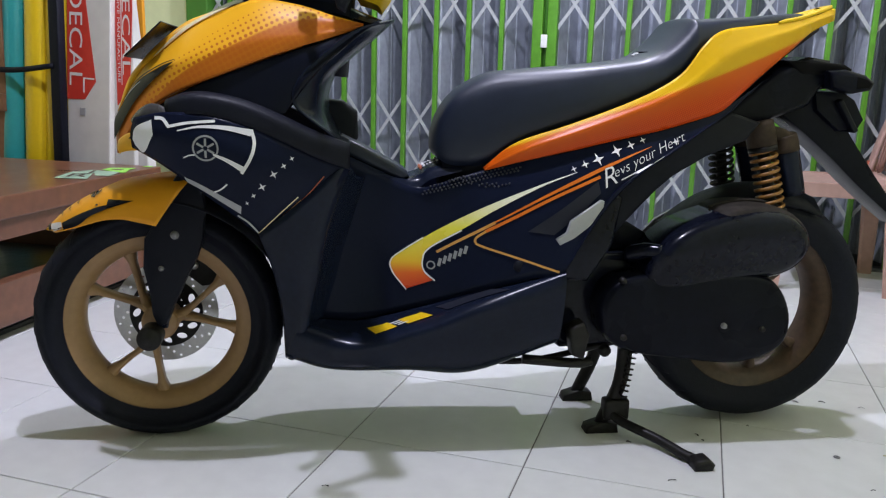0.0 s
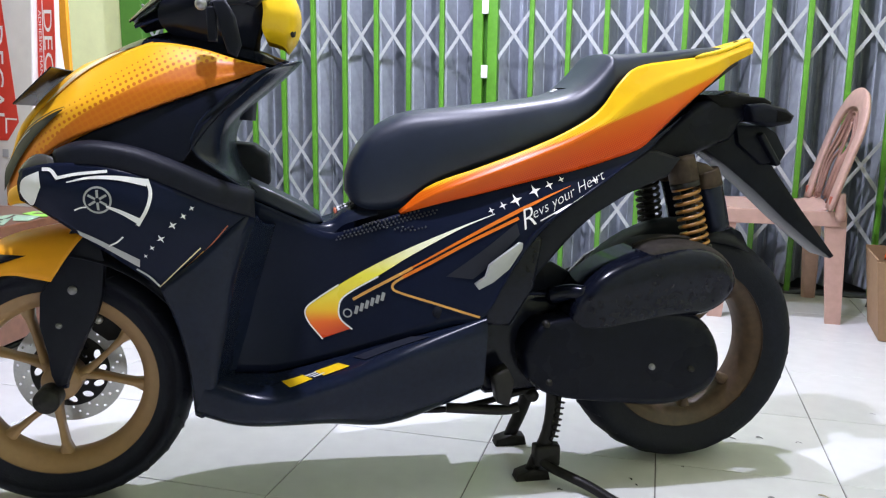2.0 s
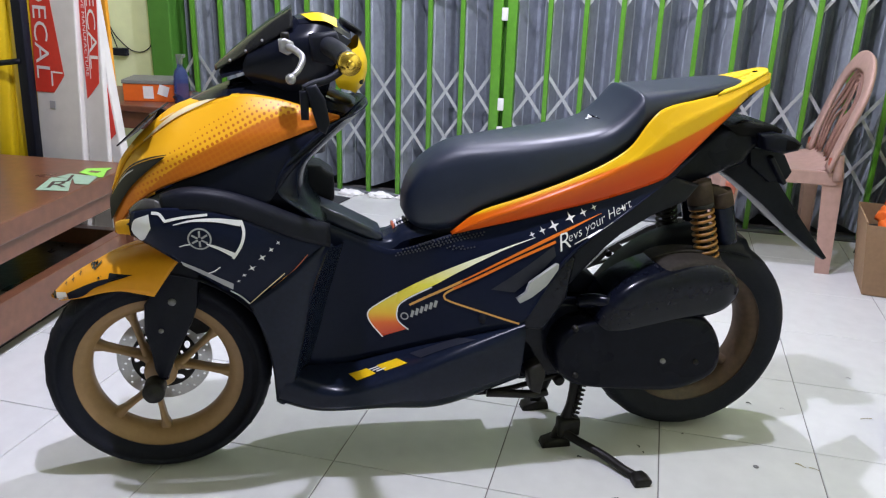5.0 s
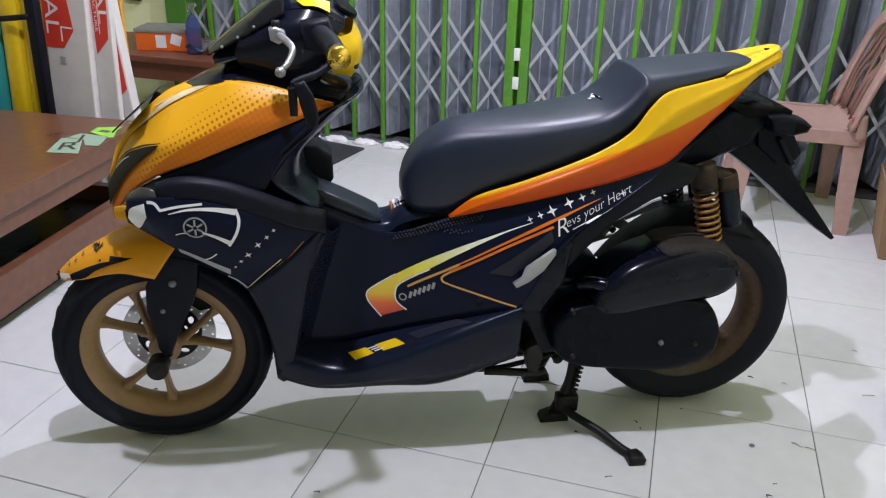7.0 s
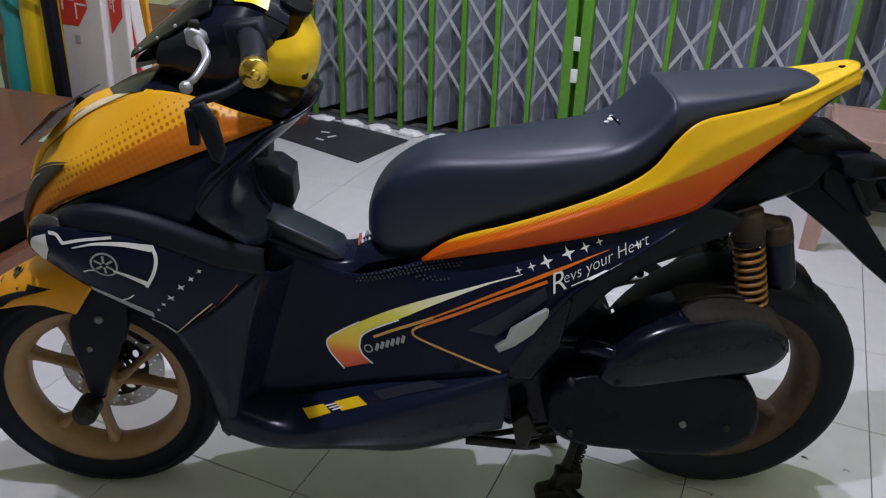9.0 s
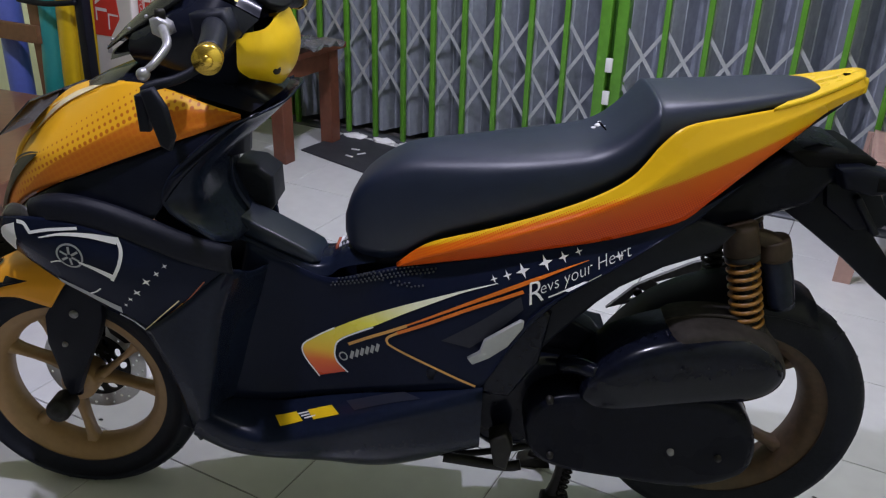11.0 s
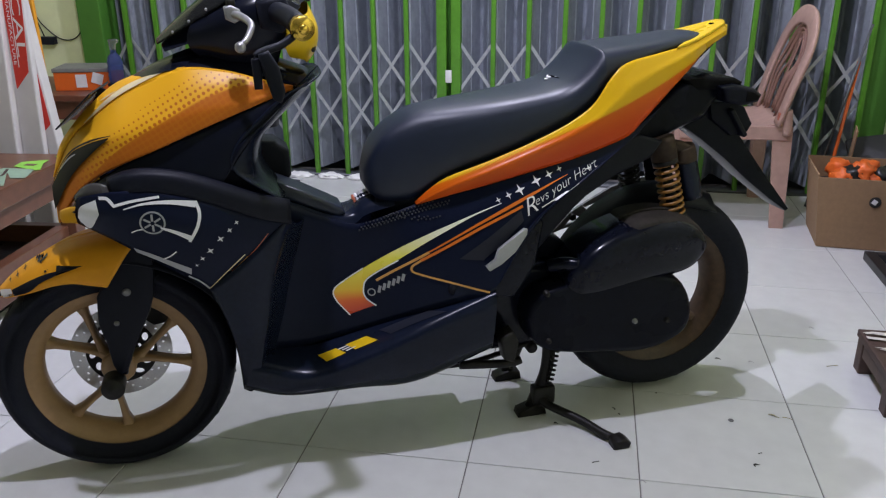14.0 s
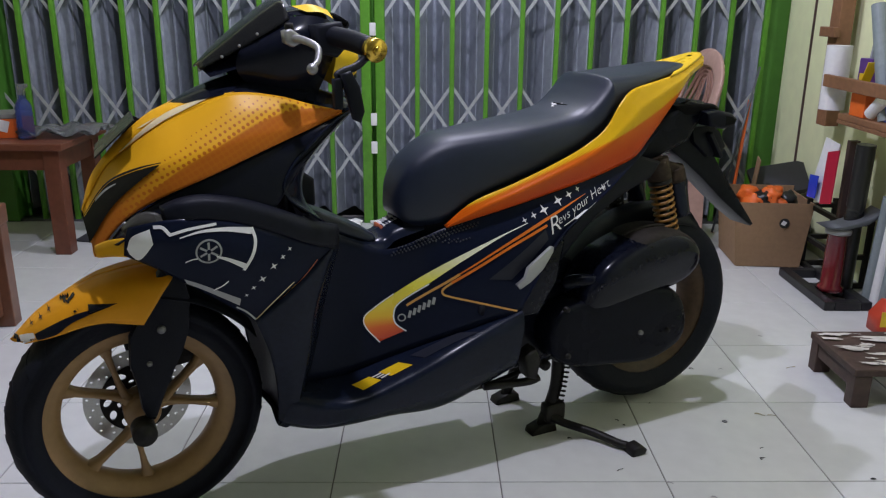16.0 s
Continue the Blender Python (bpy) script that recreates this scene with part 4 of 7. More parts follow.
thicken(part("cowl_flank", mirrored(sheet(FLANK, 30, 14)), "gloss", scooter, "gloss black flank below the cowl"), -0.003)
# raised moulding that runs back from the lamp
rows = [
    [(0.056, -0.166, 0.747), (0.092, -0.175, 0.761), (0.135, -0.178, 0.764), (0.20, -0.180, 0.752), (0.27, -0.178, 0.725), (0.335, -0.172, 0.695), (0.40, -0.160, 0.672)],
    [(0.056, -0.178, 0.739), (0.092, -0.193, 0.751), (0.135, -0.196, 0.752), (0.20, -0.197, 0.738), (0.27, -0.195, 0.710), (0.335, -0.188, 0.680), (0.40, -0.172, 0.660)],
    [(0.060, -0.184, 0.716), (0.092, -0.197, 0.722), (0.135, -0.200, 0.722), (0.20, -0.200, 0.706), (0.27, -0.197, 0.676), (0.335, -0.188, 0.645), (0.40, -0.168, 0.620)],
]
thicken(part("moulding", mirrored(sheet(rows, 28, 9)), "matt", scooter, "satin black moulding along the leg shield"), -0.004)

# lower wing of the leg shield, black with white art
WING = [
    [(-0.002, -0.168, 0.712), (0.06, -0.192, 0.725), (0.13, -0.199, 0.722), (0.21, -0.199, 0.702), (0.29, -0.193, 0.666), (0.40, -0.166, 0.620)],
    [(-0.010, -0.166, 0.684), (0.05, -0.198, 0.680), (0.12, -0.207, 0.665), (0.19, -0.206, 0.638), (0.26, -0.194, 0.600), (0.355, -0.166, 0.570)],
    [(-0.012, -0.150, 0.655), (0.04, -0.169, 0.628), (0.09, -0.175, 0.594), (0.14, -0.171, 0.556), (0.187, -0.163, 0.518), (0.226, -0.155, 0.484)],
]
wing = thicken(part("leg_shield_wing", mirrored(sheet(WING, 30, 16)), "charcoal", scooter, "black lower wing with white line art"), -0.003)
on_wing = laid_on(WING, 30, 16)
for line, width, mat in (
    ([(0.040, 0.7135), (0.055, 0.7125), (0.066, 0.6995)], 0.0062, "white"),
    ([(0.064, 0.6985), (0.085, 0.7035), (0.106, 0.7070), (0.150, 0.7110)], 0.0052, "white"),
    ([(0.215, 0.6970), (0.2205, 0.6720), (0.2140, 0.6450), (0.1960, 0.6140)], 0.0062, "white"),
    ([(0.090, 0.6420), (0.102, 0.6470), (0.114, 0.6485)], 0.0026, "white"),
    ([(0.140, 0.5740), (0.155, 0.5810), (0.168, 0.5920)], 0.0028, "white"),
    ([(0.222, 0.4900), (0.262, 0.5300), (0.300, 0.5670)], 0.0024, "cream"),
    ([(0.230, 0.4880), (0.266, 0.5220), (0.305, 0.5600)], 0.0024, "stripe_tan"),
    ([(0.270, 0.5280), (0.311, 0.5640), (0.350, 0.6080)], 0.0023, "stripe_red"),
    ([(0.184, 0.5280), (0.204, 0.5130), (0.222, 0.4920)], 0.0036, "silver"),
):
    part("decal_line", stroke(line, width, on_wing), mat, wing)
part("decal_band", ribbon([(0.082, 0.6930), (0.12, 0.7020), (0.167, 0.7030), (0.216, 0.6970)], [(0.082, 0.6910), (0.12, 0.6975), (0.167, 0.6950), (0.214, 0.6840)], on_wing, 24, 4), "white", wing)
part("decal_band", ribbon([(0.145, 0.6520), (0.17, 0.6430), (0.202, 0.6270)], [(0.146, 0.6475), (0.17, 0.6350), (0.197, 0.6165)], on_wing, 16, 4), "white", wing)
part("decal_band", ribbon([(0.088, 0.6040), (0.121, 0.5880), (0.192, 0.5470)], [(0.092, 0.5940), (0.128, 0.5730), (0.190, 0.5310)], on_wing, 20, 4), "grey", wing, "grey bar along the lower edge")
part("decal_patch", ribbon([(-0.006, 0.672), (0.003, 0.695), (0.034, 0.710)], [(-0.002, 0.660), (0.014, 0.648), (0.037, 0.683)], on_wing, 12, 6), "white", wing, "white panel by the lamp")
# round emblem: ring and crossed bars
cx, cz = 0.132, 0.661
ring = [(cx + 0.0225 * math.cos(2 * math.pi * k / 24), cz + 0.0225 * math.sin(2 * math.pi * k / 24)) for k in range(25)]
emblem = part("emblem", stroke(ring, 0.0035, on_wing, 49), "silver", wing, "round silver emblem with crossed bars")
for k in range(3):
    a = math.pi * k / 3 + math.pi / 2
    for sgn in (-1, 1):
        p0 = (cx + sgn * 0.004 * math.cos(a), cz + sgn * 0.004 * math.sin(a))
        p1 = (cx + sgn * 0.018 * math.cos(a), cz + sgn * 0.018 * math.sin(a))
        part("bar", stroke([p0, p1], 0.0042, on_wing, 5), "silver", emblem)
for x, z, r in ((0.203, 0.554, 0.0045), (0.216, 0.570, 0.0058), (0.233, 0.588, 0.0088), (0.255, 0.613, 0.0088), (0.274, 0.629, 0.0065), (0.289, 0.643, 0.0055)):
    part("star", star(x, z, r, on_wing, 0.5), "white", wing)

# outer side of the leg shield, down to the footboard
rows = [
    [(0.222, -0.156, 0.490), (0.249, -0.146, 0.410), (0.265, -0.130, 0.320), (0.271, -0.102, 0.212)],
    [(0.29, -0.170, 0.545), (0.302, -0.160, 0.44), (0.305, -0.146, 0.335), (0.291, -0.120, 0.215)],
    [(0.385, -0.168, 0.625), (0.352, -0.152, 0.50), (0.332, -0.142, 0.375), (0.312, -0.128, 0.270)],
    [(0.415, -0.110, 0.600), (0.372, -0.100, 0.48), (0.350, -0.095, 0.37), (0.335, -0.085, 0.285)],
    [(0.445, -0.026, 0.590), (0.425, -0.026, 0.47), (0.412, -0.026, 0.37), (0.402, -0.026, 0.285)],
]
thicken(part("leg_shield_side", mirrored(sheet(rows, 20, 24)), "black", scooter, "black plastic leg shield side"), -0.003)
rows = [
    [(0.230, -0.150, 0.485), (0.253, -0.140, 0.405), (0.268, -0.126, 0.318), (0.274, -0.100, 0.214)],
    [(0.268, -0.09, 0.48), (0.284, -0.08, 0.40), (0.293, -0.07, 0.318), (0.291, -0.05, 0.208)],
    [(0.274, 0.0, 0.48), (0.290, 0.0, 0.40), (0.298, 0.0, 0.318), (0.295, 0.0, 0.205)],
]
part("inner_guard", mirrored(sheet(rows, 10, 8)), "matt", scooter, "matt black guard behind the front wheel")
# knee panel: the rear face of the leg shield
rows = [
    [(0.450, -0.138, 0.902), (0.404, -0.153, 0.886), (0.346, -0.162, 0.840), (0.302, -0.168, 0.795), (0.292, -0.170, 0.742), (0.370, -0.166, 0.680)],
    [(0.486, -0.075, 0.914), (0.442, -0.09, 0.876), (0.385, -0.11, 0.83), (0.345, -0.12, 0.785), (0.340, -0.12, 0.72), (0.39, -0.11, 0.658)],
    [(0.492, 0.0, 0.918), (0.448, 0.0, 0.876), (0.395, 0.0, 0.83), (0.360, 0.0, 0.78), (0.360, 0.0, 0.72), (0.40, 0.0, 0.65)],
]
thicken(part("knee_panel", mirrored(sheet(rows, 24, 12)), "black", scooter, "black inner leg shield with storage pockets"), 0.004)
bm = prism([(0.350, 0.748), (0.392, 0.744), (0.422, 0.722), (0.424, 0.664), (0.40, 0.630), (0.350, 0.630)], 0.050, 0.150, 0.014, 3)
auto_smooth(part("storage_pocket", bm, "matt", scooter, "matt black storage pocket"), 50)

# centre tunnel and its lid
SIDE = [
    [(0.395, -0.062, 0.636), (0.47, -0.064, 0.600), (0.545, -0.072, 0.574), (0.61, -0.090, 0.592), (0.69, -0.094, 0.618), (0.80, -0.118, 0.650), (0.94, -0.138, 0.688), (1.07, -0.143, 0.722), (1.17, -0.140, 0.755), (1.27, -0.120, 0.815)],
    [(0.365, -0.075, 0.48), (0.43, -0.058, 0.450), (0.50, -0.060, 0.430), (0.60, -0.086, 0.470), (0.70, -0.120, 0.530), (0.80, -0.146, 0.568), (0.92, -0.167, 0.608), (1.02, -0.168, 0.645), (1.10, -0.160, 0.695), (1.22, -0.135, 0.775)],
    [(0.345, -0.078, 0.29), (0.42, -0.070, 0.285), (0.50, -0.070, 0.300), (0.60, -0.095, 0.330), (0.70, -0.135, 0.368), (0.79, -0.160, 0.398), (0.845, -0.170, 0.410), (0.93, -0.180, 0.575), (1.06, -0.172, 0.668), (1.20, -0.140, 0.755)],
]
side = thicken(part("side_cover", mirrored(sheet(SIDE, 54, 20)), "charcoal", scooter, "black side cover with a sunset-coloured stripe"), -0.003)
rows = [
    [(0.37, -0.060, 0.646), (0.43, -0.060, 0.618), (0.50, -0.060, 0.586), (0.545, -0.062, 0.572), (0.575, -0.06, 0.590), (0.64, -0.07, 0.610)],
    [(0.37, -0.046, 0.652), (0.43, -0.046, 0.625), (0.50, -0.046, 0.594), (0.545, -0.045, 0.592), (0.575, -0.042, 0.610), (0.64, -0.05, 0.630)],
    [(0.37, 0.0, 0.654), (0.43, 0.0, 0.627), (0.50, 0.0, 0.597), (0.545, 0.0, 0.603), (0.575, 0.0, 0.622), (0.64, 0.0, 0.642)],
]
tunnel = part("centre_tunnel", mirrored(sheet(rows, 30, 10)), "black", scooter, "satin black centre tunnel")
bm = prism([(0.362, 0.672), (0.378, 0.681), (0.44, 0.652), (0.50, 0.620), (0.524, 0.606), (0.530, 0.594), (0.512, 0.586), (0.44, 0.618), (0.37, 0.650)], -0.051, 0.043, 0.009, 3)
auto_smooth(part("fuel_lid", bm, "seat", scooter, "satin black fuel lid on the tunnel"), 50)
for k, mat in enumerate(("stripe_red", "paper", "grey", "paper", "grey", "paper")):
    x = 0.555 + 0.007 * k
    part("warning_label", box((x, -0.014, 0.590), (x + 0.005, 0.030, 0.6125 + 0.0030 * k), 0.0), mat, tunnel, "small printed warning label")

on_side = laid_on(SIDE, 54, 20)
on_side2 = laid_on(SIDE, 54, 20, 0.0021)
# the wide stripe that hooks round at its lower end, edged in white
part("wide_stripe", ribbon([(0.526, 0.353), (0.497, 0.390), (0.494, 0.415), (0.519, 0.436), (0.590, 0.486), (0.690, 0.543), (0.793, 0.591), (0.866, 0.6205)], [(0.584, 0.376), (0.562, 0.395), (0.558, 0.418), (0.572, 0.446), (0.639, 0.489), (0.705, 0.5345), (0.795, 0.587), (0.867, 0.6195)], on_side, 60, 6), graded("sunset_ribbon", [(0.0, (0.62, 0.05, 0.008)), (0.12, (0.78, 0.14, 0.01)), (0.27, (0.88, 0.55, 0.02)), (0.58, (0.88, 0.80, 0.06)), (0.75, (0.88, 0.88, 0.62)), (1.0, (0.88, 0.88, 0.88))], axis="X"), side, "stripe running from red through yellow to white")
edge = [(0.526, 0.351), (0.496, 0.389), (0.4925, 0.415), (0.518, 0.4375), (0.560, 0.467)]
part("stripe_edge", stroke(edge, 0.003, on_side2, 60), "white", side)
part("stripe_edge", stroke([(0.586, 0.3745), (0.5635, 0.394), (0.5595, 0.418), (0.573, 0.4445), (0.639, 0.4875)], 0.0032, on_side2, 40), "white", side)
part("orange_stripe", ribbon([(0.70, 0.5085), (0.80, 0.5690), (0.90, 0.6245), (0.965, 0.6545), (1.020, 0.6765)], [(0.70, 0.5050), (0.80, 0.5630), (0.90, 0.6165), (0.965, 0.6500), (1.020, 0.6755)], on_side2, 30, 3), "stripe_orange", side)
part("tan_stripe", stroke([(0.588, 0.437), (0.625, 0.460), (0.662, 0.4825), (0.705, 0.509)], 0.0058, on_side2, 20), "stripe_tan", side)
part("tan_stripe", stroke([(0.687, 0.489), (0.669, 0.475), (0.667, 0.4645), (0.680, 0.457), (0.75, 0.4380), (0.837, 0.4125)], 0.0048, on_side2, 50), "stripe_tan", side)
part("orange_stripe", stroke([(0.912, 0.6130), (0.880, 0.5970), (0.816, 0.5640), (0.74, 0.5200), (0.686, 0.4885)], 0.0062, on_side2, 30), "stripe_orange", side)
# flat wedge in lighter black, painting the sheen of a reflecting facet
part("side_facet", ribbon([(0.770, 0.494), (0.84, 0.547), (0.908, 0.604)], [(0.823, 0.490), (0.870, 0.533), (0.914, 0.580)], on_side, 12, 4), "facet", side, "facet of the side cover, its sheen put into a lighter colour")
for x, z, r in ((0.860, 0.626, 0.0070), (0.883, 0.636, 0.0085), (0.909, 0.647, 0.0130), (0.947, 0.665, 0.0130), (0.977, 0.677, 0.0095), (1.002, 0.688, 0.0070)):
    part("star", star(x, z, r, on_side2, 0.45), "white", side)
lettering("R", 0.054, pose(0.9195, 0, 0.5875, 90, -27.5, 0), "slogan", "white", side, "white slogan lettering", 0.45, on_side2, 0.0005)
lettering("evs your He rt", 0.0284, pose(0.9405, 0, 0.6115, 90, -27.5, 0), "slogan", "white", side, "white slogan lettering", 0.42, on_side2, 0.0004)
part("slogan_dot", star(1.0700, 0.6870, 0.0085, on_side2, 0.3), "white", side)
part("slogan_line", stroke([(0.955, 0.608), (1.01, 0.637), (1.095, 0.680)], 0.0025, on_side2, 16), "white", side)
# maker's mark as a plain row of bars
ringp = [(0.577 + 0.008 * math.cos(2 * math.pi * k / 12), 0.408 + 0.008 * math.sin(2 * math.pi * k / 12)) for k in range(13)]
part("mark_ring", stroke(ringp, 0.003, on_side2, 25), "silver", side)
for k in range(6):
    x, z = 0.594 + 0.0105 * k, 0.416 + 0.0062 * k
    part("mark_bar", stroke([(x - 0.001, z - 0.009), (x + 0.003, z + 0.008)], 0.0065, on_side2, 4), "silver", side, "plain silver bar of a maker's mark")
# dimpled grip patch
bm = bmesh.new()
for i in range(26):
    for j in range(5):
        x = 0.556 + 0.0078 * i + 0.004 * (j % 2)
        z = 0.560 + 0.0023 * i + 0.0066 * j
        if j > 1 + i * 0.5 or j > 1 + (25 - i) * 0.3:
            continue
        q = on_side(Vector((x, 0, z)))
        bmesh.ops.create_icosphere(bm, subdivisions=1, radius=0.0024, matrix=Matrix.Translation(q))
tagged(part("grip_pattern", bm, "grip_dot", side, "dimpled grip patch"), kind="stuff")
# silver splash on the rear edge
part("silver_accent", prism([(0.819, 0.487), (0.828, 0.475), (0.856, 0.489), (0.889, 0.516), (0.914, 0.555), (0.915, 0.567), (0.908, 0.569), (0.847, 0.525), (0.840, 0.501)], -0.194, -0.184, 0.002), "silver", scooter, "pale silver frame cover")
part("screw", lathe([(0, -0.150), (0.012, -0.150), (0.014, -0.146), (0.014, -0.13)], 16, (0.757, 0, 0.420)), "matt", side)

# footboard and skirt
BOARD = [
    [(0.300, -0.070, 0.300), (0.42, -0.068, 0.282), (0.55, -0.080, 0.312), (0.68, -0.122, 0.360), (0.85, -0.166, 0.415)],
    [(0.300, -0.126, 0.290), (0.42, -0.148, 0.262), (0.55, -0.163, 0.298), (0.68, -0.176, 0.350), (0.85, -0.178, 0.404)],
    [(0.286, -0.134, 0.262), (0.40, -0.158, 0.236), (0.54, -0.172, 0.262), (0.68, -0.182, 0.312), (0.85, -0.180, 0.362)],
    [(0.270, -0.105, 0.213), (0.37, -0.124, 0.190), (0.53, -0.130, 0.188), (0.67, -0.126, 0.182), (0.85, -0.140, 0.250)],
    [(0.280, 0.0, 0.205), (0.37, 0.0, 0.185), (0.53, 0.0, 0.180), (0.67, 0.0, 0.185), (0.85, 0.0, 0.240)],
]
board = part("footboard", mirrored(sheet(BOARD, 36, 28)), "black", scooter, "black footboard with yellow stickers")
tree_board = BVHTree.FromBMesh(sheet(BOARD, 36, 28))


def on_board(p):
    hit, normal, _, _ = tree_board.ray_cast(Vector((p.x, p.y, 0.6)), Vector((0, 0, -1)))
    return (hit if hit is not None else p) + Vector((0, 0, 0.002))


def board_patch(corners, mat, label=""):
    a, b, c, d = [Vector(q) for q in corners]
    bm = bmesh.new()
    grid(bm, [[on_board(a.lerp(b, j / 7).lerp(d.lerp(c, j / 7), i / 5)) for j in range(8)] for i in range(6)])
    return part("sticker", bm, mat, board, label)


board_patch([(0.440, -0.110, 0), (0.483, -0.108, 0), (0.502, -0.138, 0), (0.457, -0.140, 0)], "yellow_bright", "yellow sticker")
board_patch([(0.506, -0.110, 0), (0.555, -0.112, 0), (0.576, -0.146, 0), (0.524, -0.142, 0)], "yellow_bright", "yellow sticker")
board_patch([(0.585, -0.112, 0), (0.700, -0.134, 0), (0.735, -0.166, 0), (0.606, -0.148, 0)], "facet", "satin grey inlay of the footboard")
for k in range(3):
    board_patch([(0.487 + 0.008 * k, -0.114 - 0.008 * k, 0), (0.510 + 0.008 * k, -0.114 - 0.008 * k, 0), (0.510 + 0.008 * k, -0.118 - 0.008 * k, 0), (0.489 + 0.008 * k, -0.118 - 0.008 * k, 0)], "paper", "unreadable print drawn as plain bars")

# seat
stations = [
    (0.578, 0.690, 0.650, 0.030), (0.592, 0.730, 0.632, 0.056), (0.625, 0.775, 0.620, 0.074), (0.690, 0.814, 0.628, 0.090), (0.770, 0.826, 0.676, 0.106), (0.880, 0.838, 0.720, 0.122),
    (0.985, 0.852, 0.757, 0.126), (1.030, 0.864, 0.778, 0.126), (1.062, 0.884, 0.796, 0.126), (1.092, 0.914, 0.816, 0.126), (1.110, 0.937, 0.838, 0.124), (1.117, 0.9435, 0.846, 0.1235), (1.124, 0.9425, 0.854, 0.1225), (1.150, 0.9440, 0.874, 0.119), (1.200, 0.9470, 0.900, 0.111), (1.270, 0.9530, 0.926, 0.097), (1.340, 0.9610, 0.940, 0.078), (1.385, 0.9640, 0.946, 0.054), (1.406, 0.9600, 0.948, 0.028),
]
fine = spline([(a, b, c) for a, b, c, _ in stations], 60)
wide = spline([(d, 0, 0) for *_, d in stations], 60)
bm = bmesh.new()
table = []
for p, w in zip(fine, wide):
    u, topz, low, hw = p.x, p.y, p.z, w.x
    h = topz - low
    half = [(-hw * 0.90, low), (-hw, low + h * 0.14), (-hw, low + h * 0.42), (-hw * 0.97, low + h * 0.62), (-hw * 0.925, low + h * 0.76), (-hw * 0.86, low + h * 0.86), (-hw * 0.76, low + h * 0.925), (-hw * 0.60, low + h * 0.965), (-hw * 0.34, low + h * 0.990), (0, topz)]
    ringp = half + [(-y, z) for y, z in reversed(half[:-1])]
    table.append([Vector((u, y, z)) for y, z in ringp])
vs = grid(bm, table, wrap=True)
bm.faces.new(vs[0]), bm.faces.new(vs[-1])
bmesh.ops.recalc_face_normals(bm, faces=bm.faces[:])
seat = part("seat", bm, "seat", scooter, "black two-step seat in smooth leatherette")
bm = bmesh.new()
for dx, dy, r in ((0, -0.016, 0.008), (0.010, -0.034, 0.006), (0.004, 0.000, 0.005), (-0.010, -0.022, 0.005), (0.014, -0.052, 0.004)):
    bmesh.ops.create_icosphere(bm, subdivisions=2, radius=r, matrix=pose(1.036 + dx, 0.028 + dy, 0.8665 + 0.30 * dx) @ Matrix.Diagonal((1, 1, 0.40, 1)))
part("tear_slit", tube([(1.052, -0.066, 0.866), (1.046, -0.040, 0.8685), (1.042, -0.010, 0.8695), (1.038, 0.020, 0.8695)], 0.0020, 6, 16), "hole_dark", seat, "dark slit of the tear")
part("torn_spot", bm, "paper", seat, "white tear in the leatherette")

# inner body that carries the seat
bm = bmesh.new()
table = []
for u, topw, low, hw in ((0.60, 0.660, 0.57, 0.05), (0.68, 0.650, 0.58, 0.078), (0.80, 0.70, 0.62, 0.10), (0.95, 0.755, 0.66, 0.118), (1.06, 0.80, 0.69, 0.125), (1.13, 0.87, 0.72, 0.122), (1.22, 0.918, 0.77, 0.108), (1.33, 0.945, 0.86, 0.075), (1.44, 0.962, 0.93, 0.03)):
    table.append([Vector((u, y * hw, z)) for y, z in ((-0.9, low), (-1, (low + topw) / 2), (-0.94, topw), (0, topw + 0.004), (0.94, topw), (1, (low + topw) / 2), (0.9, low), (0, low - 0.004))])
vs = grid(bm, table, wrap=True)
bm.faces.new(vs[0]), bm.faces.new(vs[-1])
bmesh.ops.recalc_face_normals(bm, faces=bm.faces[:])
part("seat_base", bm, "matt", scooter, "matt black seat base")

# tail panels
TAIL_TOP = [(0.680, -0.090, 0.620), (0.740, -0.112, 0.674), (0.838, -0.130, 0.712), (0.940, -0.140, 0.752), (1.020, -0.145, 0.789), (1.078, -0.145, 0.828), (1.120, -0.141, 0.884), (1.160, -0.135, 0.915), (1.240, -0.117, 0.929), (1.334, -0.087, 0.942), (1.400, -0.060, 0.957), (1.462, -0.031, 0.977)]
TAIL_CREASE = [(0.682, -0.098, 0.617), (0.748, -0.126, 0.656), (0.842, -0.146, 0.693), (0.945, -0.157, 0.733), (1.028, -0.161, 0.766), (1.088, -0.161, 0.798), (1.136, -0.158, 0.836), (1.180, -0.150, 0.868), (1.256, -0.130, 0.898), (1.342, -0.096, 0.924), (1.405, -0.065, 0.946), (1.470, -0.033, 0.966)]
TAIL_HEM = [(0.684, -0.094, 0.614), (0.756, -0.114, 0.636), (0.848, -0.131, 0.660), (0.950, -0.143, 0.687), (1.036, -0.148, 0.708), (1.110, -0.148, 0.730), (1.172, -0.144, 0.752), (1.212, -0.138, 0.786), (1.276, -0.116, 0.836), (1.350, -0.082, 0.885), (1.410, -0.048, 0.924), (1.470, -0.026, 0.951)]
TAIL = [TAIL_TOP, between(TAIL_TOP, TAIL_CREASE, 0.6), TAIL_CREASE, between(TAIL_CREASE, TAIL_HEM, 0.4), TAIL_HEM]
thicken(part("tail_panel", mirrored(sheet(TAIL, 50, 18)), "tail", scooter, "tail panel fading from yellow to orange"), -0.004)
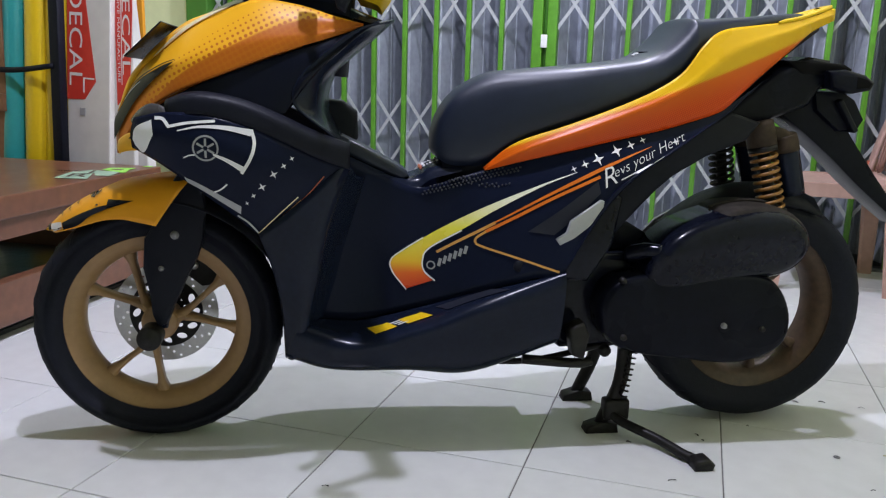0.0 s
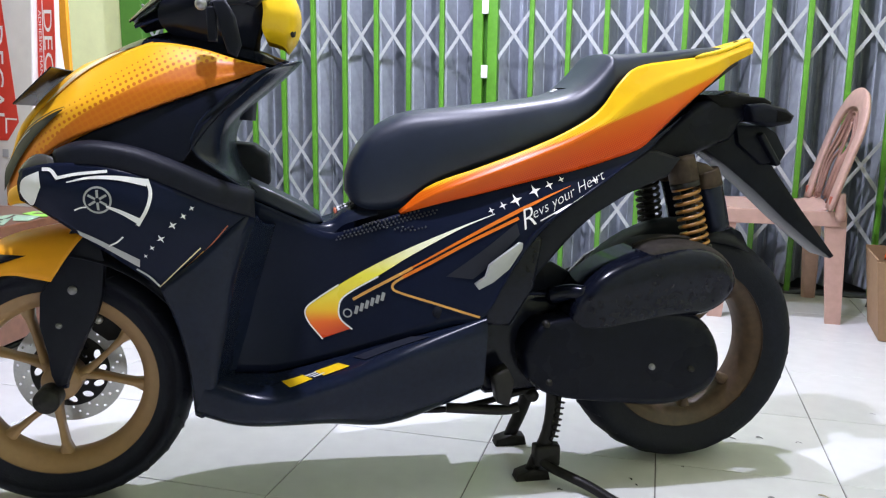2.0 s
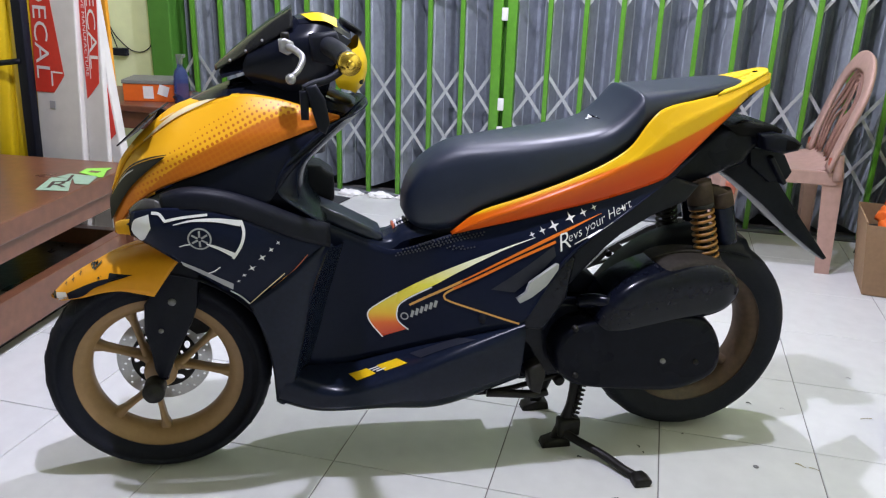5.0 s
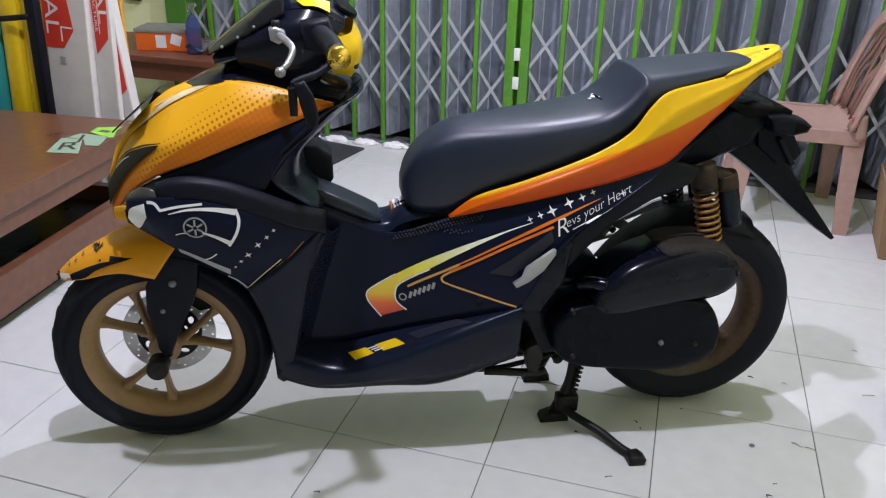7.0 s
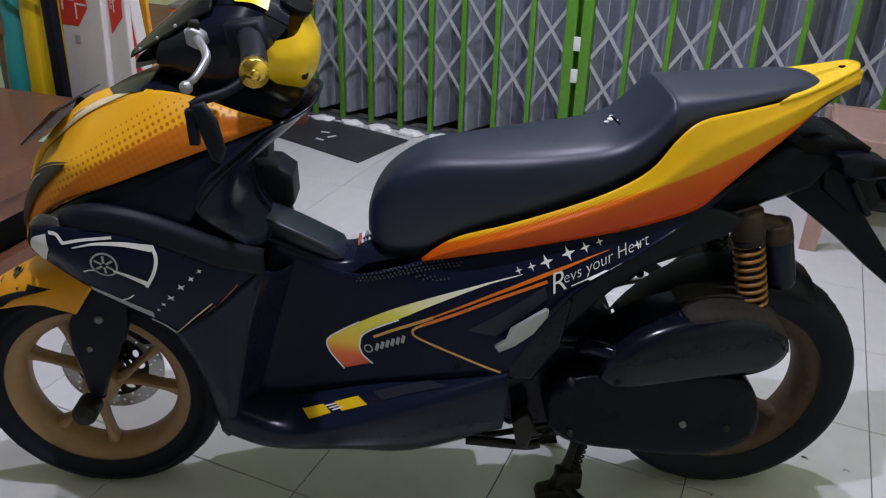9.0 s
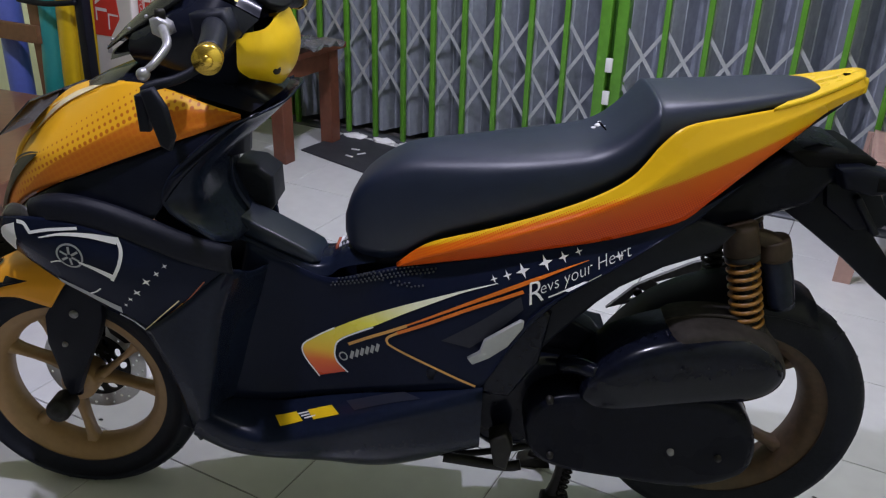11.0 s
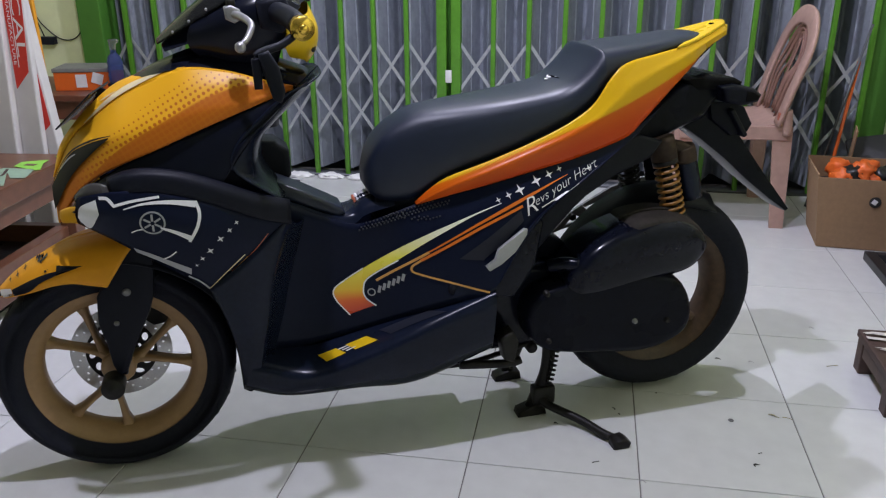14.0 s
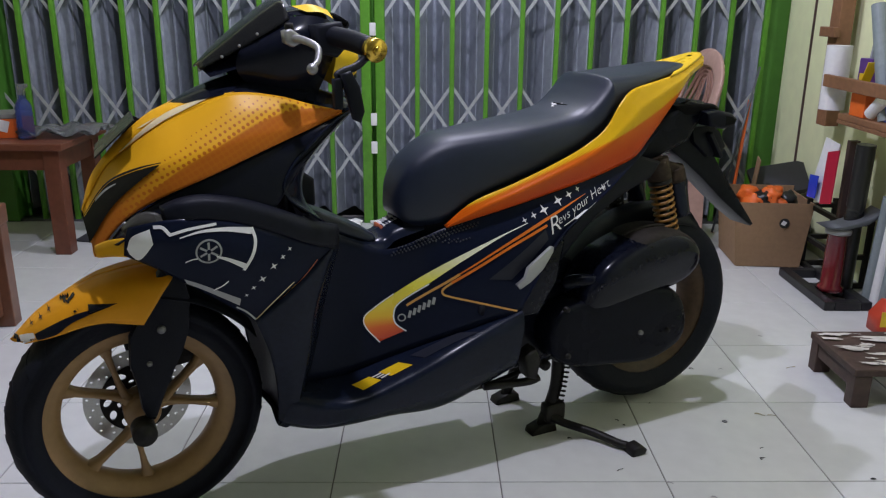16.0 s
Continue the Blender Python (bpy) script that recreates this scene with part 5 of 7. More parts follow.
rows = [
    [(1.300, -0.101, 0.934), (1.358, -0.080, 0.946), (1.414, -0.055, 0.962), (1.464, -0.030, 0.978)],
    [(1.335, -0.070, 0.944), (1.382, -0.054, 0.953), (1.424, -0.038, 0.965), (1.472, -0.017, 0.981)],
    [(1.360, 0.0, 0.947), (1.398, 0.0, 0.957), (1.434, 0.0, 0.969), (1.476, 0.0, 0.982)],
]
thicken(part("tail_cap", mirrored(sheet(rows, 14, 8)), "yellow_bright", scooter, "bright yellow tail cap"), -0.006)
part("cap_slot", box((1.440, -0.010, 0.962), (1.460, 0.004, 0.9805), 0.004), "hole_dark", scooter, "small dark slot in the tail cap")

part("tail_tip", box((1.461, -0.029, 0.951), (1.475, 0.029, 0.979), 0.005), "yellow_bright", scooter, "blunt yellow tail end")

# under-tail, lamp, mudguard blade
bm = prism([(1.10, 0.70), (1.20, 0.735), (1.26, 0.79), (1.33, 0.845), (1.40, 0.872), (1.45, 0.866), (1.46, 0.82), (1.43, 0.80), (1.41, 0.765), (1.33, 0.735), (1.20, 0.66)], -0.078, 0.078, 0.02, 3)
auto_smooth(part("under_tail", bm, "engine_dark", scooter, "matt black under-tail"), 50)
bm = prism([(1.34, 0.862), (1.42, 0.862), (1.480, 0.858), (1.500, 0.848), (1.496, 0.836), (1.46, 0.830), (1.38, 0.832)], -0.080, 0.080, 0.010, 3)
auto_smooth(part("tail_lamp", bm, "lens_dark", scooter, "dark smoked tail lamp"), 50)
for s in (-1, 1):
    bm = prism([(1.425, 0.842), (1.470, 0.846), (1.515, 0.836), (1.538, 0.820), (1.530, 0.803), (1.490, 0.795), (1.440, 0.806)], s * 0.052, s * 0.112, 0.014, 3)
    indicator = auto_smooth(part("indicator", bm, "engine_dark", scooter, "rear indicator in a black housing"), 50)
    part("indicator_lens", prism([(1.490, 0.832), (1.512, 0.828), (1.528, 0.818), (1.520, 0.808), (1.492, 0.806)], s * 0.108, s * 0.1135, 0.002), "lens_dark", indicator, "smoked lens")
bm = prism([(1.43, 0.800), (1.50, 0.800), (1.532, 0.782), (1.560, 0.738), (1.548, 0.716), (1.50, 0.710), (1.44, 0.755)], -0.058, 0.058, 0.012, 2)
auto_smooth(part("plate_bracket", bm, "engine_dark", scooter, "black plate bracket with a small lamp"), 50)
bm = prism([(1.36, 0.760), (1.46, 0.795), (1.508, 0.742), (1.555, 0.684), (1.620, 0.606), (1.685, 0.532), (1.716, 0.496), (1.706, 0.490), (1.648, 0.530), (1.575, 0.585), (1.500, 0.648), (1.43, 0.700), (1.37, 0.742)], -0.044, 0.044, 0.014, 2)
auto_smooth(part("mudguard_blade", bm, "engine_dark", scooter, "matt black rear mudguard blade"), 50)
part("plate_holder", box((1.50, -0.075, 0.705), (1.512, 0.075, 0.79), 0.004, pose(1.51, 0, 0.75, 0, -35, 0) @ pose(-1.51, 0, -0.75)), "matt", scooter, "dark rear plate")

# engine, air box, rear shock, stands
def domed(outline, axis, deep, face, n=64, under=0.0, bulge=((1.0, 0.0), (1.0, 0.45), (0.975, 0.66), (0.93, 0.80), (0.85, 0.90), (0.70, 0.965), (0.45, 0.99), (0.12, 1.0))):
    """A rounded casting: an outline that draws in towards an axis as it swells from deep to face."""
    ring = spline([(x, 0, z) for x, z in outline] + [(outline[0][0], 0, outline[0][1])], n + 1)[:n]
    a, b = Vector((axis[0][0], 0, axis[0][1])), Vector((axis[1][0], 0, axis[1][1]))
    table = []
    for keep, way in bulge:
        row = []
        for p in ring:
            f = min(max((p - a).dot(b - a) / (b - a).length_squared, 0), 1)
            c = a.lerp(b, f)
            q = c.lerp(p, keep)
            row.append(Vector((q.x, deep + (face - deep) * way * (1 - under * min(max((c.z + 0.03 - q.z) / 0.09, 0), 1)), q.z)))
        table.append(row)
    bm = bmesh.new()
    vs = grid(bm, table, wrap=True)
    bm.faces.new(vs[-1])
    bmesh.ops.recalc_face_normals(bm, faces=bm.faces[:])
    return bm


AIRBOX = [(1.022, 0.395), (1.032, 0.440), (1.062, 0.484), (1.113, 0.519), (1.185, 0.544), (1.258, 0.557), (1.328, 0.546), (1.374, 0.512), (1.394, 0.466), (1.378, 0.422), (1.335, 0.397), (1.222, 0.380), (1.118, 0.364), (1.052, 0.364)]
LIP = ((1.0, 0.0), (1.0, 0.52), (0.985, 0.68), (0.945, 0.82), (0.87, 0.92), (0.76, 0.975), (0.62, 0.995), (0.40, 1.0), (0.12, 1.0))
airbox = part("air_box", domed(AIRBOX, ((1.10, 0.428), (1.32, 0.474)), -0.070, -0.200, under=0.22, bulge=LIP), "engine", scooter, "scuffed black air filter box")
LID = [(1.172, 0.486), (1.180, 0.546), (1.258, 0.5605), (1.331, 0.549), (1.378, 0.514), (1.397, 0.470), (1.385, 0.462), (1.32, 0.492), (1.25, 0.492)]
lid = part("box_lid", domed(LID, ((1.24, 0.522), (1.33, 0.510)), -0.068, -0.190, n=48), "dusty", airbox, "dusty lid of the filter box")
part("box_seam", tube([(1.176, -0.118, 0.545), (1.21, -0.124, 0.557), (1.26, -0.126, 0.563), (1.31, -0.126, 0.557), (1.35, -0.126, 0.539), (1.382, -0.126, 0.508)], 0.0042, 8, 30), "dusty", lid, "moulded lip of the box lid")
part("box_band", tube([(1.172, -0.150, 0.541), (1.178, -0.172, 0.530), (1.188, -0.190, 0.512), (1.200, -0.199, 0.494)], 0.0035, 8, 20), "engine_dark", airbox, "raised band across the box lid")
part("box_inlet", tube([(1.00, -0.12, 0.440), (1.030, -0.150, 0.455), (1.058, -0.172, 0.458)], (0.020, 0.014), 14, 10), "engine", airbox, "short inlet stub")
for u, w, r in ((1.108, 0.496, 20), (1.335, 0.505, -40)):
    bm = box((-0.004, -0.003, -0.009), (0.004, 0.003, 0.009), 0.0015)
    bmesh.ops.transform(bm, matrix=pose(u, -0.176, w + 0.004, 30, r, 0), verts=bm.verts[:])
    part("clip", bm, "iron", airbox)
CASE = [(0.930, 0.330), (0.945, 0.375), (1.000, 0.405), (1.150, 0.412), (1.285, 0.406), (1.345, 0.372), (1.374, 0.300), (1.355, 0.236), (1.255, 0.200), (1.120, 0.212), (1.000, 0.232), (0.945, 0.270)]
case = part("transmission_case", domed(CASE, ((1.02, 0.318), (1.25, 0.316)), -0.060, -0.176, bulge=((1.0, 0.0), (1.0, 0.62), (0.985, 0.80), (0.95, 0.92), (0.90, 0.97), (0.80, 0.985), (0.45, 0.995), (0.12, 1.0))), "engine_dark", scooter, "black belt case")
for u, w in ((1.210, 0.294), (0.975, 0.395), (1.30, 0.285), (0.985, 0.27)):
    part("case_bolt", lathe([(0, -0.183), (0.006, -0.183), (0.008, -0.170)], 10, (u, 0, w)), "bracket" if w == 0.294 else "iron", case)
part("engine_block", prism([(0.80, 0.27), (0.82, 0.40), (0.90, 0.44), (1.02, 0.44), (1.05, 0.30), (1.00, 0.225), (0.87, 0.22)], -0.10, 0.10, 0.02, 3), "engine", scooter, "dark engine block")
part("crankcase", prism([(0.95, 0.30), (0.95, 0.50), (1.02, 0.50), (1.060, 0.478), (1.098, 0.432), (1.118, 0.400), (1.135, 0.33)], -0.062, 0.0, 0.006), "engine_dark", scooter, "dark crankcase behind the air box")
part("crankcase_cover", prism([(0.93, 0.28), (0.93, 0.41), (1.06, 0.415), (1.105, 0.405), (1.135, 0.33)], 0.002, 0.150, 0.01), "engine_dark", scooter, "dark crankcase cover on the far side")
part("frame_bracket", prism([(0.84, 0.395), (0.90, 0.39), (0.95, 0.47), (0.965, 0.57), (0.93, 0.60), (0.87, 0.52)], -0.168, -0.11, 0.01), "engine", scooter)
# black frame edge under the side cover, and the alloy stay on the far side
part("inner_panel", prism([(0.900, 0.46), (0.955, 0.475), (1.012, 0.541), (1.050, 0.582), (1.084, 0.612), (1.155, 0.655), (1.240, 0.690), (1.270, 0.730), (1.20, 0.750), (1.06, 0.668), (0.93, 0.590), (0.89, 0.52)], -0.132, -0.110, 0.008), "matt", scooter, "black frame edge under the side cover")
bm = bmesh.new()
stay = [[(1.118, 0.413), (1.175, 0.471), (1.186, 0.462), (1.150, 0.424)], [(1.175, 0.471), (1.207, 0.489), (1.218, 0.480), (1.205, 0.455), (1.193, 0.461)], [(1.207, 0.489), (1.292, 0.533), (1.300, 0.516), (1.275, 0.504), (1.218, 0.4825)],
        [(1.150, 0.424), (1.160, 0.434), (1.206, 0.446), (1.237, 0.466), (1.275, 0.504), (1.308, 0.501), (1.241, 0.460), (1.207, 0.437)], [(1.206, 0.446), (1.205, 0.455), (1.218, 0.480), (1.237, 0.466)], [(1.292, 0.533), (1.362, 0.553), (1.412, 0.556), (1.412, 0.512), (1.308, 0.501), (1.275, 0.504), (1.300, 0.516)]]
for ring in stay:
    q = prism(ring, 0.156, 0.166, 0.0)
    data = bpy.data.meshes.new("stay")
    q.to_mesh(data)
    bm.from_mesh(data)
    bpy.data.meshes.remove(data)
arm = part("exhaust_stay", bm, "bracket", scooter, "grey alloy stay with a slot", smooth=False)
part("stay_bolt", lathe([(0.0, 0.146), (0.008, 0.146), (0.010, 0.150), (0.010, 0.157)], 14, (1.181, 0, 0.458)), "iron", arm)
hugger = []
for k in range(22):
    a = math.radians(32 + 118 * k / 21)
    hugger.append((REAR_X + 0.290 * math.cos(a), REAR_Z + 0.290 * math.sin(a)))
bm = bmesh.new()
grid(bm, [[Vector((x, y, z - 0.03 * (abs(y) / 0.07) ** 3)) for x, z in hugger[6:]] for y in (-0.078, -0.07, -0.04, 0, 0.04, 0.07, 0.078)])
thicken(part("wheel_hugger", bm, "matt", scooter, "matt black wheel hugger"), 0.004)

# rear shock: coil, damper, reservoir
def rear_shock(side, coil_mat, label):
    """Damper, coil between two seats, dusty cover and a canister behind."""
    s0, s1 = Vector((1.297, side * 0.100, 0.672)), Vector((1.328, side * 0.114, 0.532))
    shock = part("rear_shock", tube([s0 + (s0 - s1) * 0.10, s1 + (s1 - s0) * 0.12], 0.013, 14), "iron", scooter, label)
    ax = (s1 - s0).normalized()
    e1 = ax.cross(Vector((0, 1, 0))).normalized()
    e2 = ax.cross(e1)
    turns, n = 9, 9 * 20
    coil = [s0.lerp(s1, i / n) + 0.0262 * (math.cos(2 * math.pi * turns * i / n) * e1 + math.sin(2 * math.pi * turns * i / n) * e2) for i in range(n + 1)]
    part("coil", tube(coil, 0.0042, 8), coil_mat, shock, "painted coil spring")
    for c, r in ((s0, 0.031), (s1, 0.032)):
        part("spring_seat", tube([c - ax * 0.006, c + ax * 0.006], r, 24), "iron", shock)
    part("shock_cover", tube([s0 - ax * 0.060, s0 - ax * 0.050, s0 - ax * 0.006], (0.030, 0.0315), 28), "shock_brown", shock, "dusty brown cover over the spring's top")
    can = part("reservoir", tube([(1.358, side * 0.086, 0.672), (1.372, side * 0.088, 0.625), (1.386, side * 0.090, 0.572)], (0.0285, 0.0265), 20, 10), "black", scooter, "black canister behind the shock")
    part("reservoir_cap", tube([(1.350, side * 0.086, 0.702), (1.353, side * 0.086, 0.692), (1.359, side * 0.086, 0.667)], (0.0270, 0.0305), 24, 8), "shock_brown", can, "dusty rounded cap")
    part("shock_bridge", prism([(1.292, 0.728), (1.345, 0.716), (1.374, 0.698), (1.366, 0.676), (1.335, 0.690), (1.300, 0.700)], side * 0.076, side * 0.108, 0.008), "shock_brown", shock, "dusty arm between shock and canister")


rear_shock(-1, "spring", "rear shock absorber with an orange coil")
# far coil is dark instead of orange: its shade is put into the colour
rear_shock(1, "iron", "rear shock absorber on the far side, coil darkened for shade")

# centre stand with its two feet, spring and foot lever; it stands on the floor
stand = part("centre_stand", tube([(0.975, -0.10, 0.205), (0.975, 0.12, 0.205)], 0.014, 12), "iron", scooter, "black iron centre stand")
stand.location.z = 0.0075
for s, x0 in ((-1, 0.0), (1, 0.0)):
    y = -0.075 if s < 0 else 0.115
    leg = part("stand_leg", tube([(1.035, y * 0.9, 0.225), (1.025, y, 0.12), (0.985, y, 0.02)], (0.018, 0.015), 12, 10), "iron", stand)
    part("stand_foot", prism([(0.945, 0.0), (0.95, 0.018), (0.985, 0.030), (1.02, 0.024), (1.025, 0.0)], y - 0.02, y + 0.02, 0.004), "iron", stand)
part("foot_lever", tube([(1.00, -0.085, 0.055), (1.02, -0.11, 0.040), (1.08, -0.175, 0.026), (1.115, -0.235, 0.018), (1.135, -0.262, 0.016)], 0.011, 10, 18), "iron", stand, "bent foot lever of the stand")
part("lever_tip", prism([(1.12, 0.004), (1.122, 0.026), (1.15, 0.030), (1.165, 0.018), (1.16, 0.004)], -0.295, -0.255, 0.006), "iron", stand)
part("lever_socket", box((0.985, -0.10, 0.035), (1.045, -0.065, 0.085), 0.008), "iron", stand)
n = 10 * 14
p0, p1 = Vector((1.045, -0.098, 0.225)), Vector((1.025, -0.100, 0.095))
part("stand_spring", tube([p0.lerp(p1, i / n) + 0.0085 * Vector((math.cos(2 * math.pi * 10 * i / n), math.sin(2 * math.pi * 10 * i / n), 0)) for i in range(n + 1)], 0.0022, 6), "iron", stand, "coil spring of the stand")
part("side_stand", tube([(0.78, -0.12, 0.205), (0.90, -0.125, 0.195), (0.935, -0.125, 0.20)], 0.011, 8, 10), "iron", scooter, "folded side stand")
part("under_pipe", tube([(0.66, -0.06, 0.185), (0.80, -0.09, 0.19), (0.95, -0.09, 0.22), (1.05, -0.08, 0.24)], 0.007, 8, 16), "iron", scooter)
part("foot_peg", prism([(0.868, 0.285), (0.90, 0.300), (0.915, 0.270), (0.905, 0.215), (0.88, 0.225)], -0.165, -0.12, 0.006), "iron", scooter, "folded pillion peg")

# handlebar, controls, meter and visor
bars = part("handlebar", tube([(0.380, -0.10, 1.040), (0.405, -0.17, 1.046), (0.424, -0.24, 1.036), (0.434, -0.298, 1.027)], 0.0125, 14, 16), "iron", scooter, "handlebar")
part("handlebar_right", tube([(0.380, 0.10, 1.040), (0.405, 0.17, 1.046), (0.424, 0.24, 1.036), (0.434, 0.298, 1.027)], 0.0125, 14, 16), "iron", bars)
for s in (-1, 1):
    part("grip", tube([(0.397, s * 0.140, 1.047), (0.420, s * 0.220, 1.039), (0.432, s * 0.285, 1.029)], 0.0195, 18, 10), "matt", bars, "ribbed rubber grip")
    ax2 = Vector((0.010, s * 0.060, -0.009)).normalized()
    c = Vector((0.4335, s * 0.292, 1.0275))
    part("bar_end", tube([c - ax2 * 0.006, c + ax2 * 0.004, c + ax2 * 0.012], 0.0215, 24), "brass", bars, "gold anodised bar end")
    part("bar_end_tip", tube([c + ax2 * 0.012, c + ax2 * 0.019], 0.009, 14), "brass", bars)
    lever = part("lever", tube([(0.318, s * 0.155, 1.043), (0.335, s * 0.19, 1.040), (0.350, s * 0.225, 1.028), (0.340, s * 0.255, 1.008), (0.328, s * 0.264, 0.998)], (0.0078, 0.0052), 12, 18), "lever_grey", bars, "worn alloy brake lever")
    bm = bmesh.new()
    bmesh.ops.create_icosphere(bm, subdivisions=2, radius=0.0105, matrix=Matrix.Translation((0.326, s * 0.266, 0.994)))
    part("lever_ball", bm, "lever_grey", lever)
    clamp = part("lever_clamp", prism([(0.304, 1.056), (0.318, 1.060), (0.334, 1.050), (0.338, 1.034), (0.322, 1.026), (0.306, 1.034)], s * 0.142, s * 0.170, 0.006, 3), "lever_grey", bars, "worn alloy lever perch")
    part("pivot_bolt", lathe([(0.0, 1.070), (0.007, 1.070), (0.0085, 1.066), (0.0085, 1.050), (0.0, 1.050)], 14, (0.318, s * 0.156, 0), "Z"), "iron", clamp, "dark pivot bolt")
    part("switch_box", prism([(0.365, 1.065), (0.42, 1.072), (0.435, 1.03), (0.41, 1.005), (0.37, 1.015)], s * 0.115, s * 0.168, 0.008), "matt", bars, "black switch box")
    stalk = part("mirror_stalk", tube([(0.430, s * 0.280, 1.020), (0.395, s * 0.305, 1.000), (0.352, s * 0.328, 0.988), (0.348, s * 0.334, 0.960)], 0.0075, 8, 14), "matt", bars, "black mirror arm turned down")
    part("mirror_knuckle", prism([(0.340, 0.982), (0.357, 0.984), (0.356, 0.930), (0.342, 0.930)], s * 0.325, s * 0.342, 0.003), "matt", stalk)
    part("mirror_head", prism([(0.352, 0.990), (0.370, 0.996), (0.386, 0.968), (0.394, 0.925), (0.386, 0.905), (0.372, 0.912), (0.360, 0.955)], s * 0.335, s * 0.350, 0.005), "matt", stalk, "small black mirror hanging below the bar")
# handlebar cover and meter
rows = [
    [(0.330, -0.066, 1.074), (0.355, -0.086, 1.082), (0.40, -0.100, 1.080), (0.455, -0.088, 1.050)],
    [(0.318, -0.045, 1.078), (0.350, -0.060, 1.091), (0.40, -0.065, 1.095), (0.455, -0.060, 1.066)],
    [(0.312, 0.0, 1.078), (0.348, 0.0, 1.094), (0.40, 0.0, 1.098), (0.455, 0.0, 1.075)],
]
top_cover = part("bar_cover_top", mirrored(sheet(rows, 16, 10)), "gloss", scooter, "gloss black handlebar cover with a yellow flash")
flash = [
    [(0.372, -0.0965, 1.089), (0.40, -0.1030, 1.088), (0.425, -0.100, 1.076)],
    [(0.352, -0.0600, 1.0990), (0.39, -0.0660, 1.1030), (0.425, -0.064, 1.092)],
]
part("yellow_flash", sheet(flash, 10, 5), "yellow_bright", top_cover, "bright yellow flash")
rows = [
    [(0.270, -0.060, 1.058), (0.345, -0.090, 1.080), (0.40, -0.102, 1.078), (0.455, -0.090, 1.048)],
    [(0.235, -0.086, 1.010), (0.32, -0.126, 1.040), (0.385, -0.130, 1.040), (0.430, -0.108, 1.022)],
    [(0.235, -0.080, 0.972), (0.31, -0.112, 0.975), (0.375, -0.112, 0.978), (0.415, -0.085, 0.975)],
    [(0.28, -0.060, 0.935), (0.32, -0.078, 0.930), (0.365, -0.078, 0.928), (0.40, -0.055, 0.925)],
]
part("bar_cover_side", mirrored(sheet(rows, 16, 10)), "gloss", scooter, "gloss black handlebar cover")
rows = [
    [(0.420, -0.108, 1.026), (0.463, -0.093, 1.034), (0.473, -0.048, 1.048), (0.476, 0.000, 1.052), (0.473, 0.048, 1.048), (0.463, 0.093, 1.034), (0.420, 0.108, 1.026)],
    [(0.422, -0.116, 0.998), (0.473, -0.099, 0.998), (0.490, -0.052, 1.002), (0.494, 0.000, 1.002), (0.490, 0.052, 1.002), (0.473, 0.099, 0.998), (0.422, 0.116, 0.998)],
    [(0.419, -0.105, 0.969), (0.469, -0.089, 0.966), (0.485, -0.046, 0.959), (0.488, 0.000, 0.957), (0.485, 0.046, 0.959), (0.469, 0.089, 0.966), (0.419, 0.105, 0.969)],
    [(0.428, -0.076, 0.948), (0.456, -0.063, 0.940), (0.466, -0.033, 0.930), (0.468, 0.000, 0.926), (0.466, 0.033, 0.930), (0.456, 0.063, 0.940), (0.428, 0.076, 0.948)],
]
meter = part("meter_housing", sheet(rows, 24, 16), "yellow_bright", scooter, "bright yellow meter housing")
bm = prism([(-0.062, -0.006), (-0.058, 0.020), (-0.03, 0.030), (0.03, 0.030), (0.058, 0.020), (0.062, -0.006), (0.03, -0.022), (-0.03, -0.022)], -0.006, 0.006, 0.004, 2, n=32)
bmesh.ops.transform(bm, matrix=pose(0.462, 0, 1.068, 0, 0, 90) @ pose(0, 0, 0, -58, 0, 0), verts=bm.verts[:])
part("meter_glass", bm, "lens_dark", meter, "dark glossy meter glass")
part("cover_screw", lathe([(0.0, 0.0), (0.008, 0.0), (0.009, 0.003)], 12, (0, 0, 0)), "iron", meter).matrix_local = pose(0.478, -0.078, 0.965, 0, 0, 60)
# smoked visor standing in front of the handlebar
rows = [
    [(0.172, -0.035, 0.978), (0.225, -0.075, 1.010), (0.285, -0.098, 1.045), (0.335, -0.105, 1.075)],
    [(0.170, -0.012, 0.984), (0.225, -0.035, 1.030), (0.285, -0.048, 1.075), (0.335, -0.052, 1.108)],
    [(0.170, 0.012, 0.984), (0.225, 0.035, 1.030), (0.285, 0.048, 1.075), (0.335, 0.052, 1.108)],
    [(0.172, 0.035, 0.978), (0.225, 0.075, 1.010), (0.285, 0.098, 1.045), (0.335, 0.105, 1.075)],
]
thicken(part("visor", sheet(rows, 18, 18), "visor", scooter, "smoked clear visor with small screws"), 0.003)
rows = [
    [(0.185, -0.06, 0.966), (0.24, -0.085, 0.985), (0.30, -0.10, 1.0), (0.34, -0.10, 1.02)],
    [(0.178, -0.03, 0.976), (0.24, -0.045, 1.015), (0.30, -0.055, 1.045), (0.34, -0.055, 1.06)],
    [(0.178, 0.0, 0.978), (0.24, 0.0, 1.020), (0.30, 0.0, 1.055), (0.34, 0.0, 1.07)],
]
part("visor_base", mirrored(sheet(rows, 14, 10)), "gloss", scooter, "gloss black visor base")
part("steering_neck", tube([(0.35, 0, 0.80), (0.37, 0, 1.03)], 0.05, 16), "matt", scooter)
for x, z in ((0.205, 1.006), (0.238, 1.026), (0.272, 1.048)):
    part("visor_screw", lathe([(0.0, -0.005), (0.0022, -0.005), (0.0028, -0.003), (0.0028, 0.0)], 10, (x, -0.083 - (x - 0.205) * 0.2, z)), "lever_grey", scooter, "small steel visor screw")
